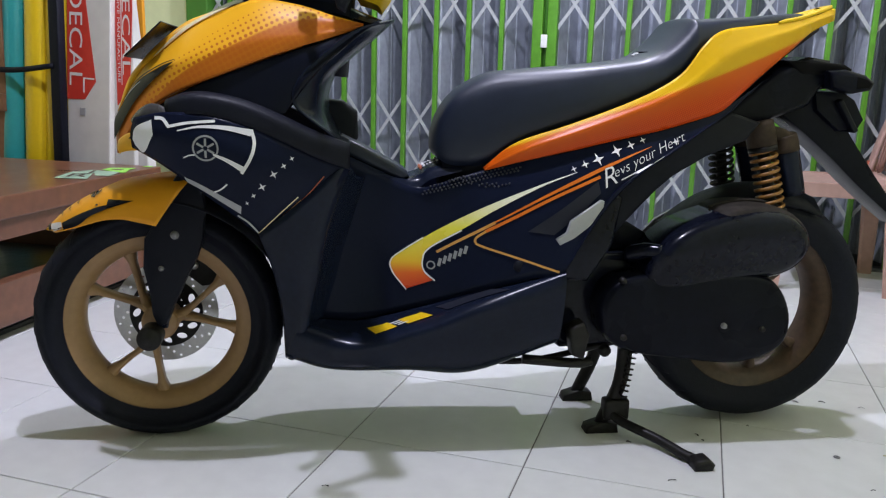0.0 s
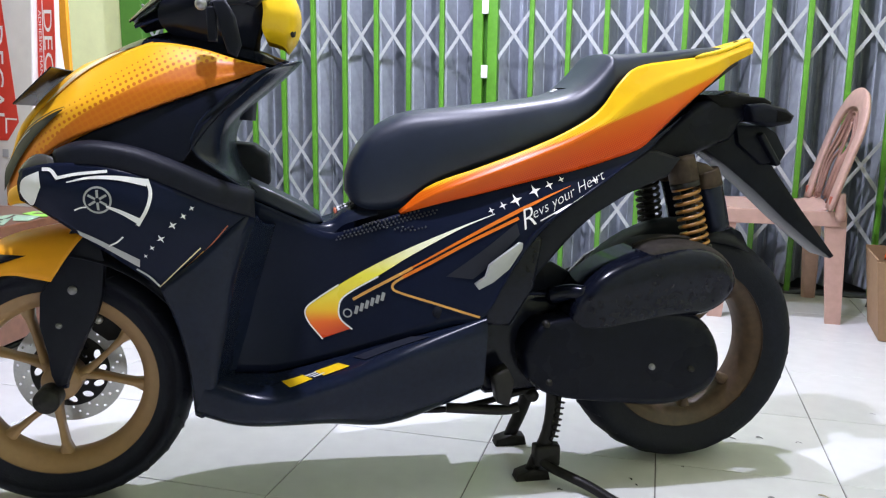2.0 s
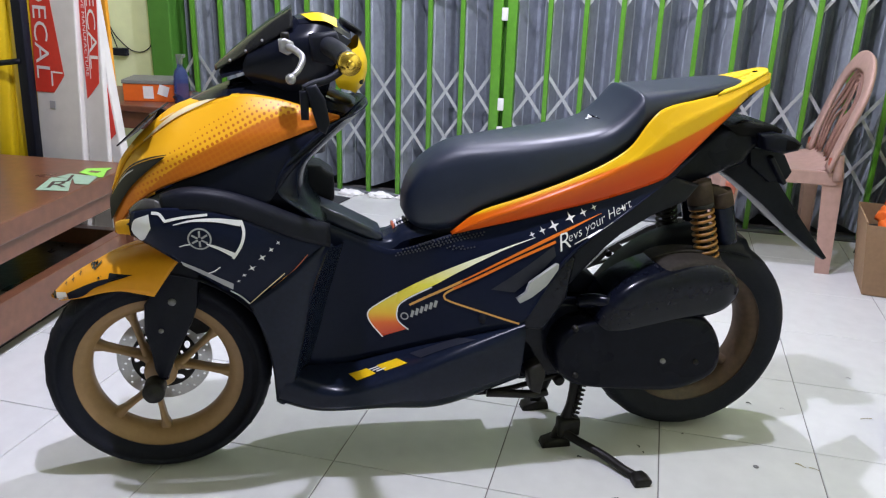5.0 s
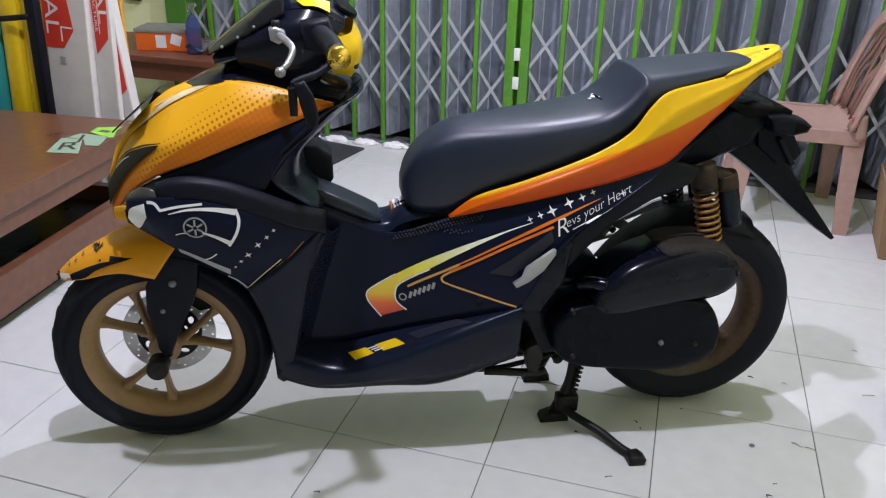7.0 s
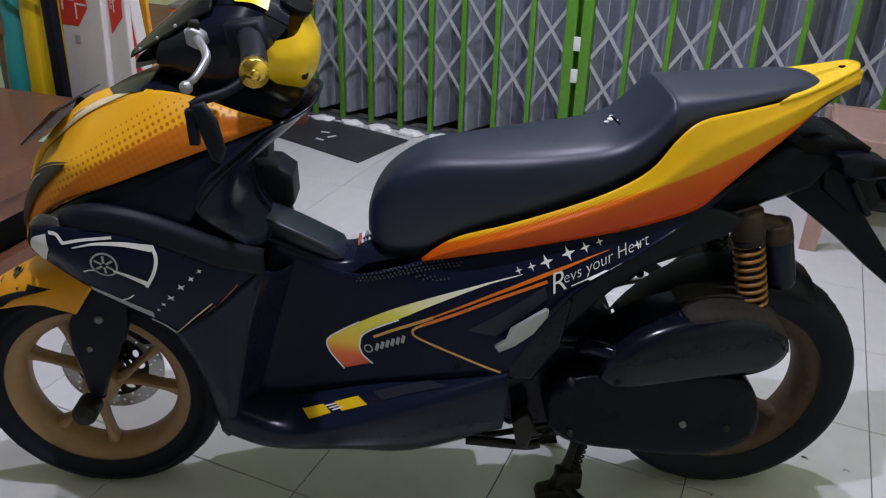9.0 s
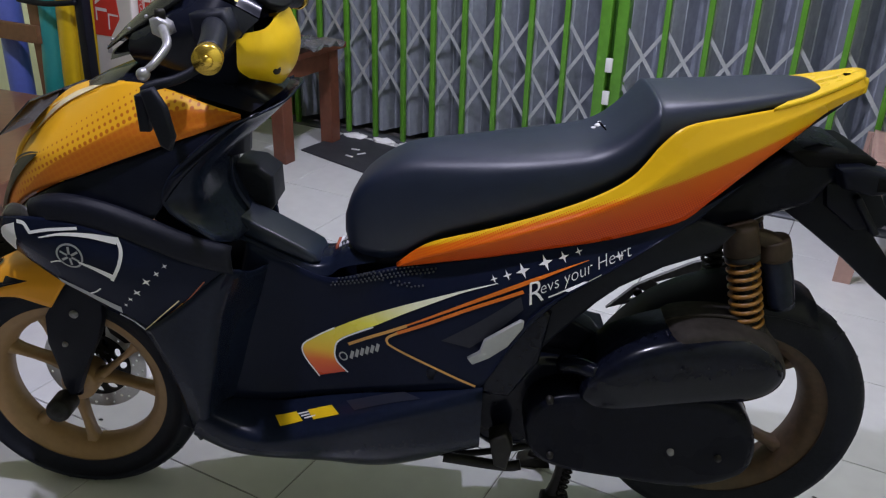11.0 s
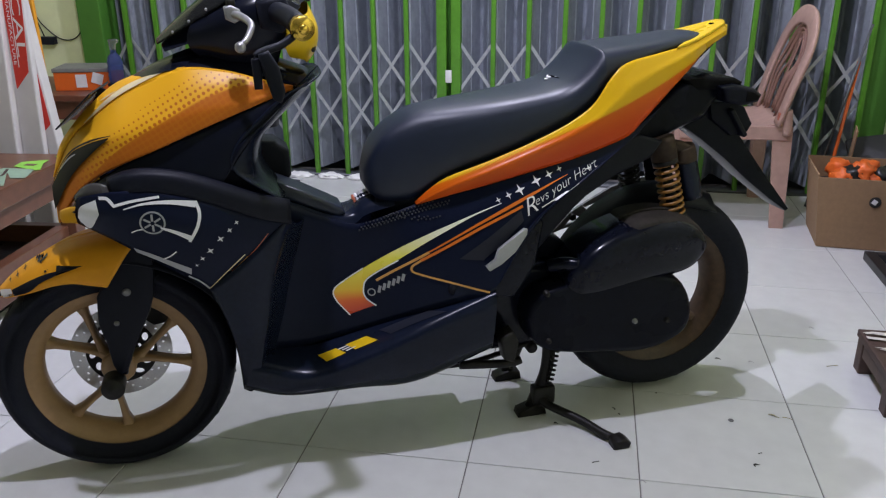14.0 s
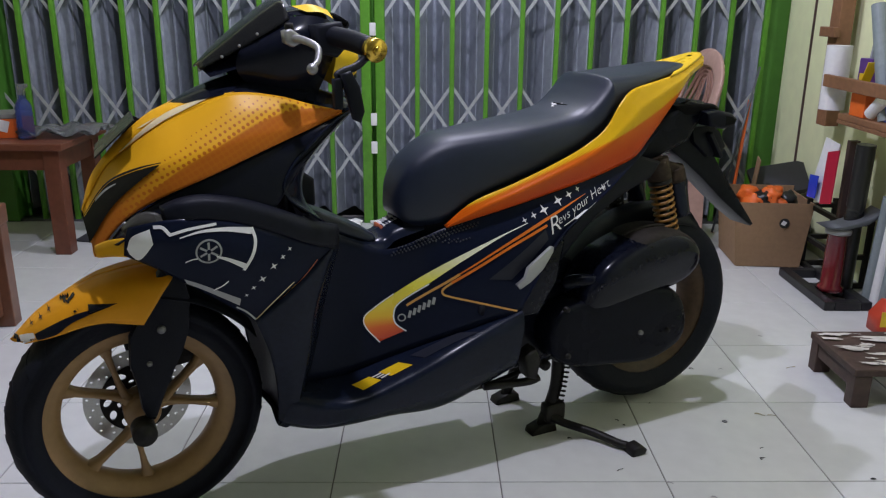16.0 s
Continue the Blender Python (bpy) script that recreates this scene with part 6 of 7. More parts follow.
# front plate on its bracket
bm = bmesh.new()
lift = Vector((-0.665, 0.07, 0.743)) * 0.0015
plate = [Vector(p) for p in ((-0.038, -0.062, 0.824), (0.036, -0.075, 0.892), (0.050, 0.116, 0.886), (-0.024, 0.129, 0.818))]
vs = [[bm.verts.new(p + q * lift) for p in plate] for q in (-1, 1)]
bm.faces.new(list(reversed(vs[0]))), bm.faces.new(vs[1])
for k in range(4):
    bm.faces.new([vs[0][k], vs[0][(k + 1) % 4], vs[1][(k + 1) % 4], vs[1][k]])
bmesh.ops.recalc_face_normals(bm, faces=bm.faces[:])
part("plate_stay", bar((0.030, 0.03, 0.868), (0.062, 0.03, 0.850), 0.05, 0.004), "matt", scooter, "black stay of the front plate", smooth=False)
part("front_plate", bm, "plate", scooter, "dark front plate on a stay", smooth=False)

# ---- things by the west side: work table, rolls, tall cartons ----
def table(name, m, size, height, mat, label, thick=0.035, leg=0.055, apron=0.07, shelf=None, inset=0.03):
    """A plain joiner's table: top, aprons, square legs, and a low shelf where there is one."""
    t = thing(name, m, label, "table")
    w, d = size
    soften(part("tabletop", box((-w, -d, height - thick), (0, 0, height)), mat, t, smooth=False), 0.004)
    for x in (-w + inset, -inset - leg):
        for y in (-d + inset, -inset - leg):
            soften(part("leg", box((x, y, 0), (x + leg, y + leg, height - thick)), mat, t, smooth=False), 0.003)
    for y in (-d + inset + 0.01, -inset - 0.03):
        part("apron", box((-w + inset + leg, y, height - thick - apron), (-inset - leg, y + 0.02, height - thick)), mat, t, smooth=False)
    for x in (-w + inset + 0.01, -inset - 0.03):
        part("apron", box((x, -d + inset + leg, height - thick - apron), (x + 0.02, -inset - leg, height - thick)), mat, t, smooth=False)
    if shelf:
        for lo, hi in (((-w + inset + leg, -d + 0.035, shelf - 0.13), (-inset - leg, -d + 0.035 + 0.04, shelf)), ((-w + inset + leg, -0.075, shelf - 0.13), (-inset - leg, -0.035, shelf)), ((-0.08, -d + inset + leg, shelf - 0.13), (-0.035, -inset - leg, shelf)), ((-w + 0.035, -d + inset + leg, shelf - 0.13), (-w + 0.08, -inset - leg, shelf))):
            soften(part("stretcher", box(lo, hi), mat, t, smooth=False), 0.003)
    return t


TABLE_TOP = 0.43
table("work_table", pose(-1.612, 1.02, 0, 0, 0, 5.0), (1.25, 1.9), TABLE_TOP, "wood", "low brown varnished work table with stickers on top", 0.066, 0.06, 0.060, shelf=0.175, inset=0.004)


def flat_sticker(name, pts, mat, label, z=TABLE_TOP + 0.0015):
    bm = bmesh.new()
    bm.faces.new([bm.verts.new((x, y, z)) for x, y in pts])
    r = bmesh.ops.extrude_face_region(bm, geom=bm.faces[:])
    for v in r["geom"]:
        if isinstance(v, bmesh.types.BMVert):
            v.co.z += 0.001
    bmesh.ops.recalc_face_normals(bm, faces=bm.faces[:])
    return tagged(link_mesh(name, bm, mat, False), label, "sticker")


STICKER_Z = TABLE_TOP + 0.0015


def cut_letter(parent, word, x, y, turn, size, mat, label):
    """One letter laid flat on a sticker, turned on the table."""
    return lettering(word, size, pose(x, y, STICKER_Z + 0.0022, 0, 0, turn), "cut_letter", mat, parent, label)


mint = flat_sticker("sticker_sheet", [(-1.701, 0.582), (-1.762, 0.735), (-1.682, 0.742), (-1.590, 0.606)], "mint", "pale green sticker sheet with a cut letter on the table")
cut_letter(mint, "R", -1.690, 0.608, 26, 0.120, "wood_dark", "dark cut-out letter")
mint2 = flat_sticker("sticker_sheet", [(-1.676, 0.742), (-1.748, 0.745), (-1.735, 0.800), (-1.619, 0.802), (-1.582, 0.700), (-1.630, 0.690)], "mint", "pale green sticker sheet with a cut letter on the table")
cut_letter(mint2, "J", -1.690, 0.715, 26, 0.105, "wood_dark", "dark cut-out letter")
lime = flat_sticker("lime_sticker", [(-1.612, 0.792), (-1.716, 0.826), (-1.727, 0.883), (-1.648, 0.925), (-1.640, 0.880), (-1.596, 0.800)], "lime", "bright lime cut letter lying on the table")
part("letter_hole", box((-1.690, 0.840, STICKER_Z + 0.0014), (-1.650, 0.862, STICKER_Z + 0.002)), "wood", lime, "gap in the cut letter", smooth=False)
flat_sticker("lime_offcut", [(-1.660, 0.975), (-1.630, 0.970), (-1.628, 0.995), (-1.655, 0.998)], "lime", "small lime offcut on the table")
# black slabs added below the table to stand in for its dark void
sheeting = thing("dark_sheeting", pose(-1.612, 1.02, 0, 0, 0, 5.0), "black slabs added to fill the dark void below the table", "sheeting")
for k in range(7):
    soften(part("rubber_sheet", box((-1.14 + 0.006 * k, -1.78 + 0.008 * k, 0.0165 * k), (-0.088 - 0.004 * (k % 3), -0.086 - 0.005 * (k % 2), 0.0165 * k + 0.016)), "bag", sheeting, smooth=False), 0.004)


def roll(name, x, y, r, z0, z1, mat, label, lean=(0, 0), hollow=True):
    """A wound roll of film standing on end, with an open core."""
    t = thing(name, pose(x, y, z0), label, "vinyl roll", "vinyl rolls in the rack")
    h = z1 - z0
    bm = lathe([(r * 0.42, 0.006), (r * 0.5, 0), (r * 0.97, 0), (r, 0.004), (r, h - 0.004), (r * 0.97, h), (r * 0.5, h), (r * 0.42, h - 0.006), (r * 0.42, h * 0.9)], 36, axis="Z")
    bmesh.ops.transform(bm, matrix=Matrix.Shear("XY", 4, (lean[0], lean[1])), verts=bm.verts[:])
    part("film", bm, mat, t)
    bm = lathe([(r * 0.41, 0.002), (r * 0.41, h - 0.002), (r * 0.33, h - 0.002), (r * 0.33, 0.002)], 20, axis="Z")
    bmesh.ops.transform(bm, matrix=Matrix.Shear("XY", 4, (lean[0], lean[1])), verts=bm.verts[:])
    part("core", bm, "card", t, "cardboard core")
    return t


roll("vinyl_roll", -2.405, 1.105, 0.048, 0.0, 1.45, "roll_teal", "tall teal vinyl roll standing upright", (0.06, 0.03))
roll("vinyl_roll", -2.287, 1.12, 0.058, 0.0, 1.40, "roll_yellow", "tall glossy yellow vinyl roll", (0.05, 0.03))
roll("vinyl_roll", -2.207, 1.14, 0.058, 0.0, 1.43, "roll_yellow", "tall glossy yellow vinyl roll", (0.05, 0.03))
roll("vinyl_roll", -2.652, 1.14, 0.05, 0.0, 1.05, "roll_blue", "blue-violet vinyl roll behind wooden slats", (0.0, 0.02))
roll("vinyl_roll", -2.522, 1.20, 0.05, 0.0, 1.05, "roll_teal", "teal vinyl roll behind wooden slats", (0.0, 0.02))
rack = thing("roll_rack", pose(0.055, 0, 0), "brown wooden rack with a black strap holding vinyl rolls", "rack")
for z in (0.60, 0.92):
    soften(part("slat", box((-3.0, 1.055, z), (-2.42, 1.075, z + 0.07)), "wood_shelf", rack, smooth=False), 0.003)
for x in (-3.0, -2.48):
    soften(part("upright", box((x, 1.076, 0), (x + 0.06, 1.12, 1.3)), "wood_shelf", rack, smooth=False), 0.003)
part("strap", tube([(-2.50, 1.06, 0.765), (-2.33, 1.05, 0.765), (-2.16, 1.055, 0.785)], 0.011, 8, 12), "matt", rack, "black cross bar")
bm = prism([(-2.205, 0.0), (-2.165, 0.0), (-2.105, 1.5), (-2.15, 1.5)], 1.055, 1.095, 0.004)
part("post", bm, "matt", rack, "black leaning post")


def tall_carton(x0, x1, y, h, lean, mat, label, prints, depth=0.12, tilt=0.0):
    """A tall narrow carton that leans back, with its printed faces."""
    t = thing("tall_carton", pose(x0, y, 0) @ pose(0, 0, 0, -tilt, lean, 0), label, "carton", "tall cartons behind the table")
    w = x1 - x0
    soften(part("box_body", box((0, 0, 0), (w, depth, h)), mat, t, smooth=False), 0.006)
    for lo, hi, m, lab in prints:
        part("print", box((lo[0] * w, -0.0025, lo[1]), (hi[0] * w, -0.0005, hi[1])), m, t, lab, smooth=False)
    return t


def printed(t, outline, mat, label, lift=0.0):
    """A flat printed shape on a carton's face."""
    return part("print", prism(outline, -0.0025 - lift, -0.0005 - lift, 0.0), mat, t, label, smooth=False)


c1 = tall_carton(-2.138, -1.937, 1.10, 1.5, 2.5, "card_white", "tall white carton with a red printed wedge", [], 0.055, 2.0)
printed(c1, [(0.002, 0.66), (0.085, 0.664), (0.136, 0.735), (0.070, 1.16), (0.024, 1.498), (0.002, 1.498)], "print_red", "red printed wedge with white shapes")
upright_words("DECAL", 0.062, 0.014, 1.085, 0.715, -0.0045, "print_white", c1, "white printed word")
printed(c1, [(0.012, 1.12), (0.060, 1.14), (0.040, 1.20), (0.058, 1.27), (0.050, 1.29), (0.010, 1.20)], "print_white", "plain white shape in the red print", 0.0015)
printed(c1, [(0.078, 0.69), (0.084, 0.69), (0.084, 0.742), (0.130, 0.742), (0.130, 0.748), (0.078, 0.748)], "print_white", "thin white corner line", 0.0015)
part("code_mark", box((0.062, -0.004, 0.60), (0.086, -0.0005, 0.63)), "grey", c1, "small grey printed mark", smooth=False)
c2 = tall_carton(-1.925, -1.832, 1.13, 1.45, 1.0, "card_white", "tall white carton with a red vertical strip", [], 0.027, 2.0)
printed(c2, [(0.018, 0.64), (0.076, 0.705), (0.091, 1.0), (0.091, 1.448), (0.003, 1.448)], "print_red", "red printed strip with white shapes")
upright_words("DECAL", 0.036, 0.046, 1.14, 0.76, -0.0045, "print_white", c2, "white printed word")
upright_words("ADHESIVE MANUFACTURE", 0.012, 0.024, 1.14, 0.73, -0.0045, "print_white", c2, "small white printed words")
printed(c2, [(0.040, 0.72), (0.0425, 0.722), (0.0425, 1.25), (0.040, 1.25)], "print_white", "thin white line in the print", 0.0015)
c3 = tall_carton(-1.786, -1.736, 1.16, 1.4, -6.6, "card_white", "narrow white carton with a red strip, leaning aside", [], 0.05, 2.0)
printed(c3, [(0.003, 0.47), (0.042, 0.50), (0.042, 1.398), (0.003, 1.398)], "print_red", "red printed strip")
for k in range(6):
    printed(c3, [(0.006, 0.66 + 0.12 * k), (0.020, 0.68 + 0.12 * k), (0.016, 0.73 + 0.12 * k), (0.006, 0.74 + 0.12 * k)], "print_white", "plain white shape in the red strip", 0.0015)
board_o = thing("orange_board", pose(-2.075, 1.40, 0), "orange-yellow board standing behind the tall cartons", "board")
soften(part("board_sheet", box((0, 0, 0), (0.125, 0.018, 1.4)), "card_orange", board_o, smooth=False), 0.003)

# ---- small table by the gate ----
SMALL_TOP = 0.50
table("side_table", pose(-1.73, 2.25, 0), (1.05, 0.50), SMALL_TOP, "wood_red", "small red-brown wooden side table by the gate", 0.03, 0.07, 0.09)
ob = thing("orange_box", pose(-2.235, 1.85, SMALL_TOP, 0, 0, 14), "orange carton with a grey lid and torn label", "box")
soften(part("box_body", box((0, 0, 0), (0.27, 0.17, 0.085)), "box_orange", ob, smooth=False), 0.003)
soften(part("lid", box((-0.004, -0.004, 0.085), (0.274, 0.174, 0.104)), "box_lid", ob, "grey box lid", smooth=False), 0.003)
part("label", box((0.10, -0.003, 0.015), (0.15, -0.0005, 0.075)), "paper", ob, "torn paper label", smooth=False)
part("label", box((0.175, -0.003, 0.03), (0.225, -0.0005, 0.08), 0, pose(0.2, 0, 0.055, 0, 18, 0) @ pose(-0.2, 0, -0.055)), "paper", ob, smooth=False)
bt = thing("spray_bottle", pose(-1.935, 1.89, SMALL_TOP), "ribbed blue plastic spray bottle on the table", "bottle")
prof = [(0.0, 0.002), (0.034, 0.002), (0.037, 0.008)]
for k in range(6):
    z = 0.02 + 0.018 * k
    prof += [(0.037, z), (0.033, z + 0.009)]
prof += [(0.035, 0.135), (0.027, 0.160), (0.014, 0.175), (0.013, 0.19)]
part("bottle_body", lathe(prof, 28, axis="Z"), "blue_glass", bt, "ribbed blue clear plastic")
part("nozzle", prism([(-0.012, 0.188), (0.012, 0.188), (0.014, 0.215), (0.03, 0.225), (0.028, 0.238), (-0.016, 0.236)], -0.009, 0.009, 0.003), "clear", bt, "clear trigger nozzle")
wrap = thing("plastic_wrap", pose(-1.80, 1.98, SMALL_TOP), "crumpled sheet of clear plastic film on the table", "plastic film")
bm = bmesh.new()
bmesh.ops.create_grid(bm, x_segments=14, y_segments=10, size=0.5)
for v in bm.verts:
    v.co = Vector((v.co.x * 0.34, v.co.y * 0.24, 0.012 + 0.045 * max(0, noise.noise(v.co * 5.0) + 0.35)))
thicken(part("film", bm, "clear", wrap), 0.001)
mat_ob = thing("floor_mat", pose(0, 0, 0), "dark rubber floor mat lying in front of the gate", "mat")
bm = bmesh.new()
f = bm.faces.new([bm.verts.new((x, y, 0.001)) for x, y in ((-1.83, 1.985), (-1.265, 1.845), (-1.197, 2.215), (-1.80, 2.325))])
r = bmesh.ops.extrude_face_region(bm, geom=[f])
for v in r["geom"]:
    if isinstance(v, bmesh.types.BMVert):
        v.co.z = 0.009
bmesh.ops.recalc_face_normals(bm, faces=bm.faces[:])
soften(part("mat_sheet", bm, "mat", mat_ob, smooth=False), 0.002)
for x, y, a in ((-1.60, 2.12, 10), (-1.54, 2.08, 60), (-1.57, 2.02, -10)):
    tagged(link_mesh("paper_scrap", box((-0.022, -0.006, 0), (0.022, 0.006, 0.003), 0, pose(x, y, 0.0095, 0, 0, a)), "paper", False), "small white paper scrap on the mat", "scrap", "scraps")
# white rags pushed under the gate
for k, x in enumerate((-1.72, -1.56, -1.395, -1.23, -1.065, -0.90, -0.74, -0.575, -0.40)):
    bm = bmesh.new()
    bmesh.ops.create_icosphere(bm, subdivisions=3, radius=1, matrix=pose(0, 0, 0))
    for v in bm.verts:
        q = noise.noise(v.co * 1.7 + Vector((k * 3.1, 0, 0))) * 0.35 + 1
        v.co = Vector((v.co.x * 0.070 * q, v.co.y * 0.034 * q, max(0.0, v.co.z * 0.017 * q + 0.008 + 0.010 * noise.noise(v.co * 4.3 + Vector((k * 1.3, 5, 0))))))
    o = tagged(link_mesh("crumpled_paper", bm, "rag"), "crumpled white paper stuffed under the gate", "paper", "papers under the gate")
    o.location = (x, GATE_Y - 0.085, 0.0)

# ---- things by the east side ----
def plastic_chair(m):
    """A stacking plastic chair: moulded seat, splayed legs, arched slatted back."""
    c = thing("plastic_chair", m, "faded pink stacking plastic chair with red smears", "chair")
    rows = [[(x, y, 0.42 + 0.012 * ((y / 0.2) ** 2) + (0.02 if x > 0.18 else 0.0) - 0.012 * (1 - (x / 0.2) ** 2)) for x in (-0.22, -0.15, 0.0, 0.12, 0.20)] for y in (-0.20, -0.12, 0.0, 0.12, 0.20)]
    thicken(part("seat", sheet(rows, 14, 14), "plastic_pink", c), 0.006)
    for y in (-0.205, 0.205):
        part("seat_rail", box((-0.22, y - 0.01, 0.375), (0.21, y + 0.01, 0.432), 0.004), "plastic_pink", c, smooth=False)
    part("front_rail", box((-0.225, -0.20, 0.372), (-0.205, 0.20, 0.425), 0.004), "plastic_pink", c, smooth=False)
    for x, y, dx, dy in ((-0.20, -0.19, -0.025, -0.03), (-0.20, 0.19, -0.025, 0.03), (0.19, -0.19, 0.02, -0.03), (0.19, 0.19, 0.02, 0.03)):
        bm = bmesh.new()
        table = []
        for f, w in ((0.0, 0.040), (0.5, 0.034), (1.0, 0.028)):
            cx, cy, z = x + dx * f, y + dy * f, 0.43 * (1 - f)
            s = 1 if y > 0 else -1
            table.append([Vector((cx - w, cy + s * 0.012, z)), Vector((cx + w, cy + s * 0.012, z)), Vector((cx + w, cy, z)), Vector((cx + w * 0.7, cy - s * 0.012, z)), Vector((cx - w * 0.7, cy - s * 0.012, z)), Vector((cx - w, cy, z))])
        vs = grid(bm, table, wrap=True)
        bm.faces.new(vs[0]), bm.faces.new(vs[-1])
        bmesh.ops.recalc_face_normals(bm, faces=bm.faces[:])
        part("leg", bm, "plastic_pink", c, smooth=False)
    # arched back frame and slats
    frame_line = [(0.16, -0.20, 0.44), (0.20, -0.215, 0.60), (0.243, -0.205, 0.745), (0.266, -0.12, 0.835), (0.272, 0.0, 0.858), (0.266, 0.12, 0.835), (0.243, 0.205, 0.745), (0.20, 0.215, 0.60), (0.16, 0.20, 0.44)]
    bm = bmesh.new()
    p = spline(frame_line, 44)
    table = []
    for i, q in enumerate(p):
        d = (p[min(i + 1, 43)] - p[max(i - 1, 0)]).normalized()
        nrm = Vector((0.95, 0, -0.25))
        w = d.cross(nrm).normalized()
        table.append([q - w * 0.040, q - w * 0.033 + nrm * 0.014, q + w * 0.033 + nrm * 0.014, q + w * 0.040, q + w * 0.031 - nrm * 0.004, q - w * 0.031 - nrm * 0.004])
    vs = grid(bm, table, wrap=True)
    bm.faces.new(vs[0]), bm.faces.new(vs[-1])
    bmesh.ops.recalc_face_normals(bm, faces=bm.faces[:])
    part("back_frame", bm, "plastic_pink", c)
    # inner arches and slat are coloured darker to carry the back's shade
    for wide, rise, low in ((0.76, 0.810, 0.46), (0.52, 0.795, 0.46), (0.28, 0.775, 0.47)):
        pts = [(0.175, -0.20 * wide * 0.8, low), (0.208, -0.205 * wide, 0.60), (0.244, -0.185 * wide, rise - 0.11), (0.262, -0.10 * wide, rise - 0.025), (0.266, 0.0, rise), (0.262, 0.10 * wide, rise - 0.025), (0.244, 0.185 * wide, rise - 0.11), (0.208, 0.205 * wide, 0.60), (0.175, 0.20 * wide * 0.8, low)]
        q = spline(pts, 36)
        bm = bmesh.new()
        grid(bm, [[a + Vector((0.010 * e, 0, 0)) + (Vector((0, a.y, (a.z - 0.66))).normalized() * 0.012 * d) for a in q] for d, e in ((-1, 0), (-0.6, 1), (0.6, 1), (1, 0))])
        thicken(part("back_arch", bm, "plastic_pink_shaded", c, "moulded inner arch of the back in shaded pink"), 0.004)
    q = spline([(0.182, 0, 0.47), (0.216, 0, 0.60), (0.250, 0, 0.72), (0.260, 0, 0.765)], 12)
    bm = bmesh.new()
    grid(bm, [[a + Vector((0, d * 0.016, 0)) for a in q] for d in (-1, 1)])
    thicken(part("back_slat", bm, "plastic_pink_shaded", c), 0.005)
    for y in (-0.215, 0.215):
        part("red_smear", box((0.160, y - 0.011, 0.458), (0.188, y + 0.011, 0.490), 0.004, None), "smear", c, "red paint smear", smooth=False)
        part("arm_stub", tube([(0.195, y, 0.50), (0.20, y, 0.46), (0.205, y, 0.40)], 0.02, 10, 6), "plastic_pink", c)
    part("red_smear", box((-0.222, -0.232, 0.31), (-0.182, -0.198, 0.36), 0.004), "smear", c, smooth=False)
    return c


plastic_chair(pose(0.83, 2.07, 0, 0, 0, 2))

# open carton of orange things
carton = thing("open_carton", pose(1.155, 1.645, 0, 0, 0, -5), "open brown cardboard carton filled with orange scraps", "carton")
W, D, H = 0.285, 0.28, 0.285
for lo, hi in (((0, 0, 0.004), (W, 0.006, H)), ((0, D - 0.006, 0.004), (W, D, H + 0.02)), ((0, 0.006, 0.004), (0.006, D - 0.006, H + 0.01)), ((W - 0.006, 0.006, 0.004), (W, D - 0.006, H)), ((0.006, 0.006, 0.0), (W - 0.006, D - 0.006, 0.006))):
    bm = box(lo, hi)
    for v in bm.verts:
        f = v.co.z / H
        v.co.x += (v.co.x - W / 2) * 0.12 * (1 - f) * -0.4 + 0.02 * f * (1 if v.co.x < W / 2 else -1) * -1.2
    part("carton_side", bm, "card", carton, smooth=False)
part("hand_hole", lathe([(0.0, -0.007), (0.018, -0.007), (0.022, -0.0065)], 12, (0.19, 0.0, 0.20)), "dust", carton, "torn hole")
part("hole_paper", box((0.178, -0.010, 0.192), (0.196, -0.0075, 0.210), 0, pose(0.187, 0, 0.2, 0, 30, 0) @ pose(-0.187, 0, -0.2)), "paper", carton, smooth=False)
part("flap", bar((0.14, D + 0.002, H + 0.015), (0.14, D + 0.050, H + 0.030), 0.25, 0.004, (1, 0, 0)), "card", carton, smooth=False)
for k in range(9):
    bm = bmesh.new()
    bmesh.ops.create_icosphere(bm, subdivisions=3, radius=1)
    for v in bm.verts:
        q = 1 + 0.45 * noise.noise(v.co * 2.1 + Vector((k * 2.7, 0, 0)))
        v.co *= 0.045 * q
    o = tagged(link_mesh("film_scrap", bm, "box_orange" if k % 3 != 1 else "bag"), "crumpled scrap of film in the carton" if k % 3 == 1 else "crumpled orange film scrap in the carton", "scrap", "scraps in the carton")
    o.location = (1.155 + 0.06 + 0.035 * (k % 5) + 0.02, 1.645 + 0.06 + 0.06 * (k // 5), 0.265 + 0.012 * (k % 3))
for k in range(3):
    o = tagged(link_mesh("film_filling", box((0, 0, 0), (0.24, 0.07, 0.225), 0.03), "bag"), "dark film filling the carton", "scrap", "filling of the carton")
    o.location = (1.18, 1.665 + 0.08 * k, 0.007)

# leaning sticks behind the carton
for (x0, y0, x1, y1, z1, mat, r, lab) in ((1.24, 2.18, 1.43, 2.30, 0.80, "zinc_dark", 0.006, "grey metal rod leaning on the gate"), (1.30, 2.16, 1.40, 2.30, 0.64, "box_orange", 0.008, "orange handled stick leaning on the gate")):
    o = tagged(link_mesh("leaning_stick", tube([(x0, y0, 0.0), (x1, y1, z1)], r, 10), mat), lab, "stick", "leaning sticks")
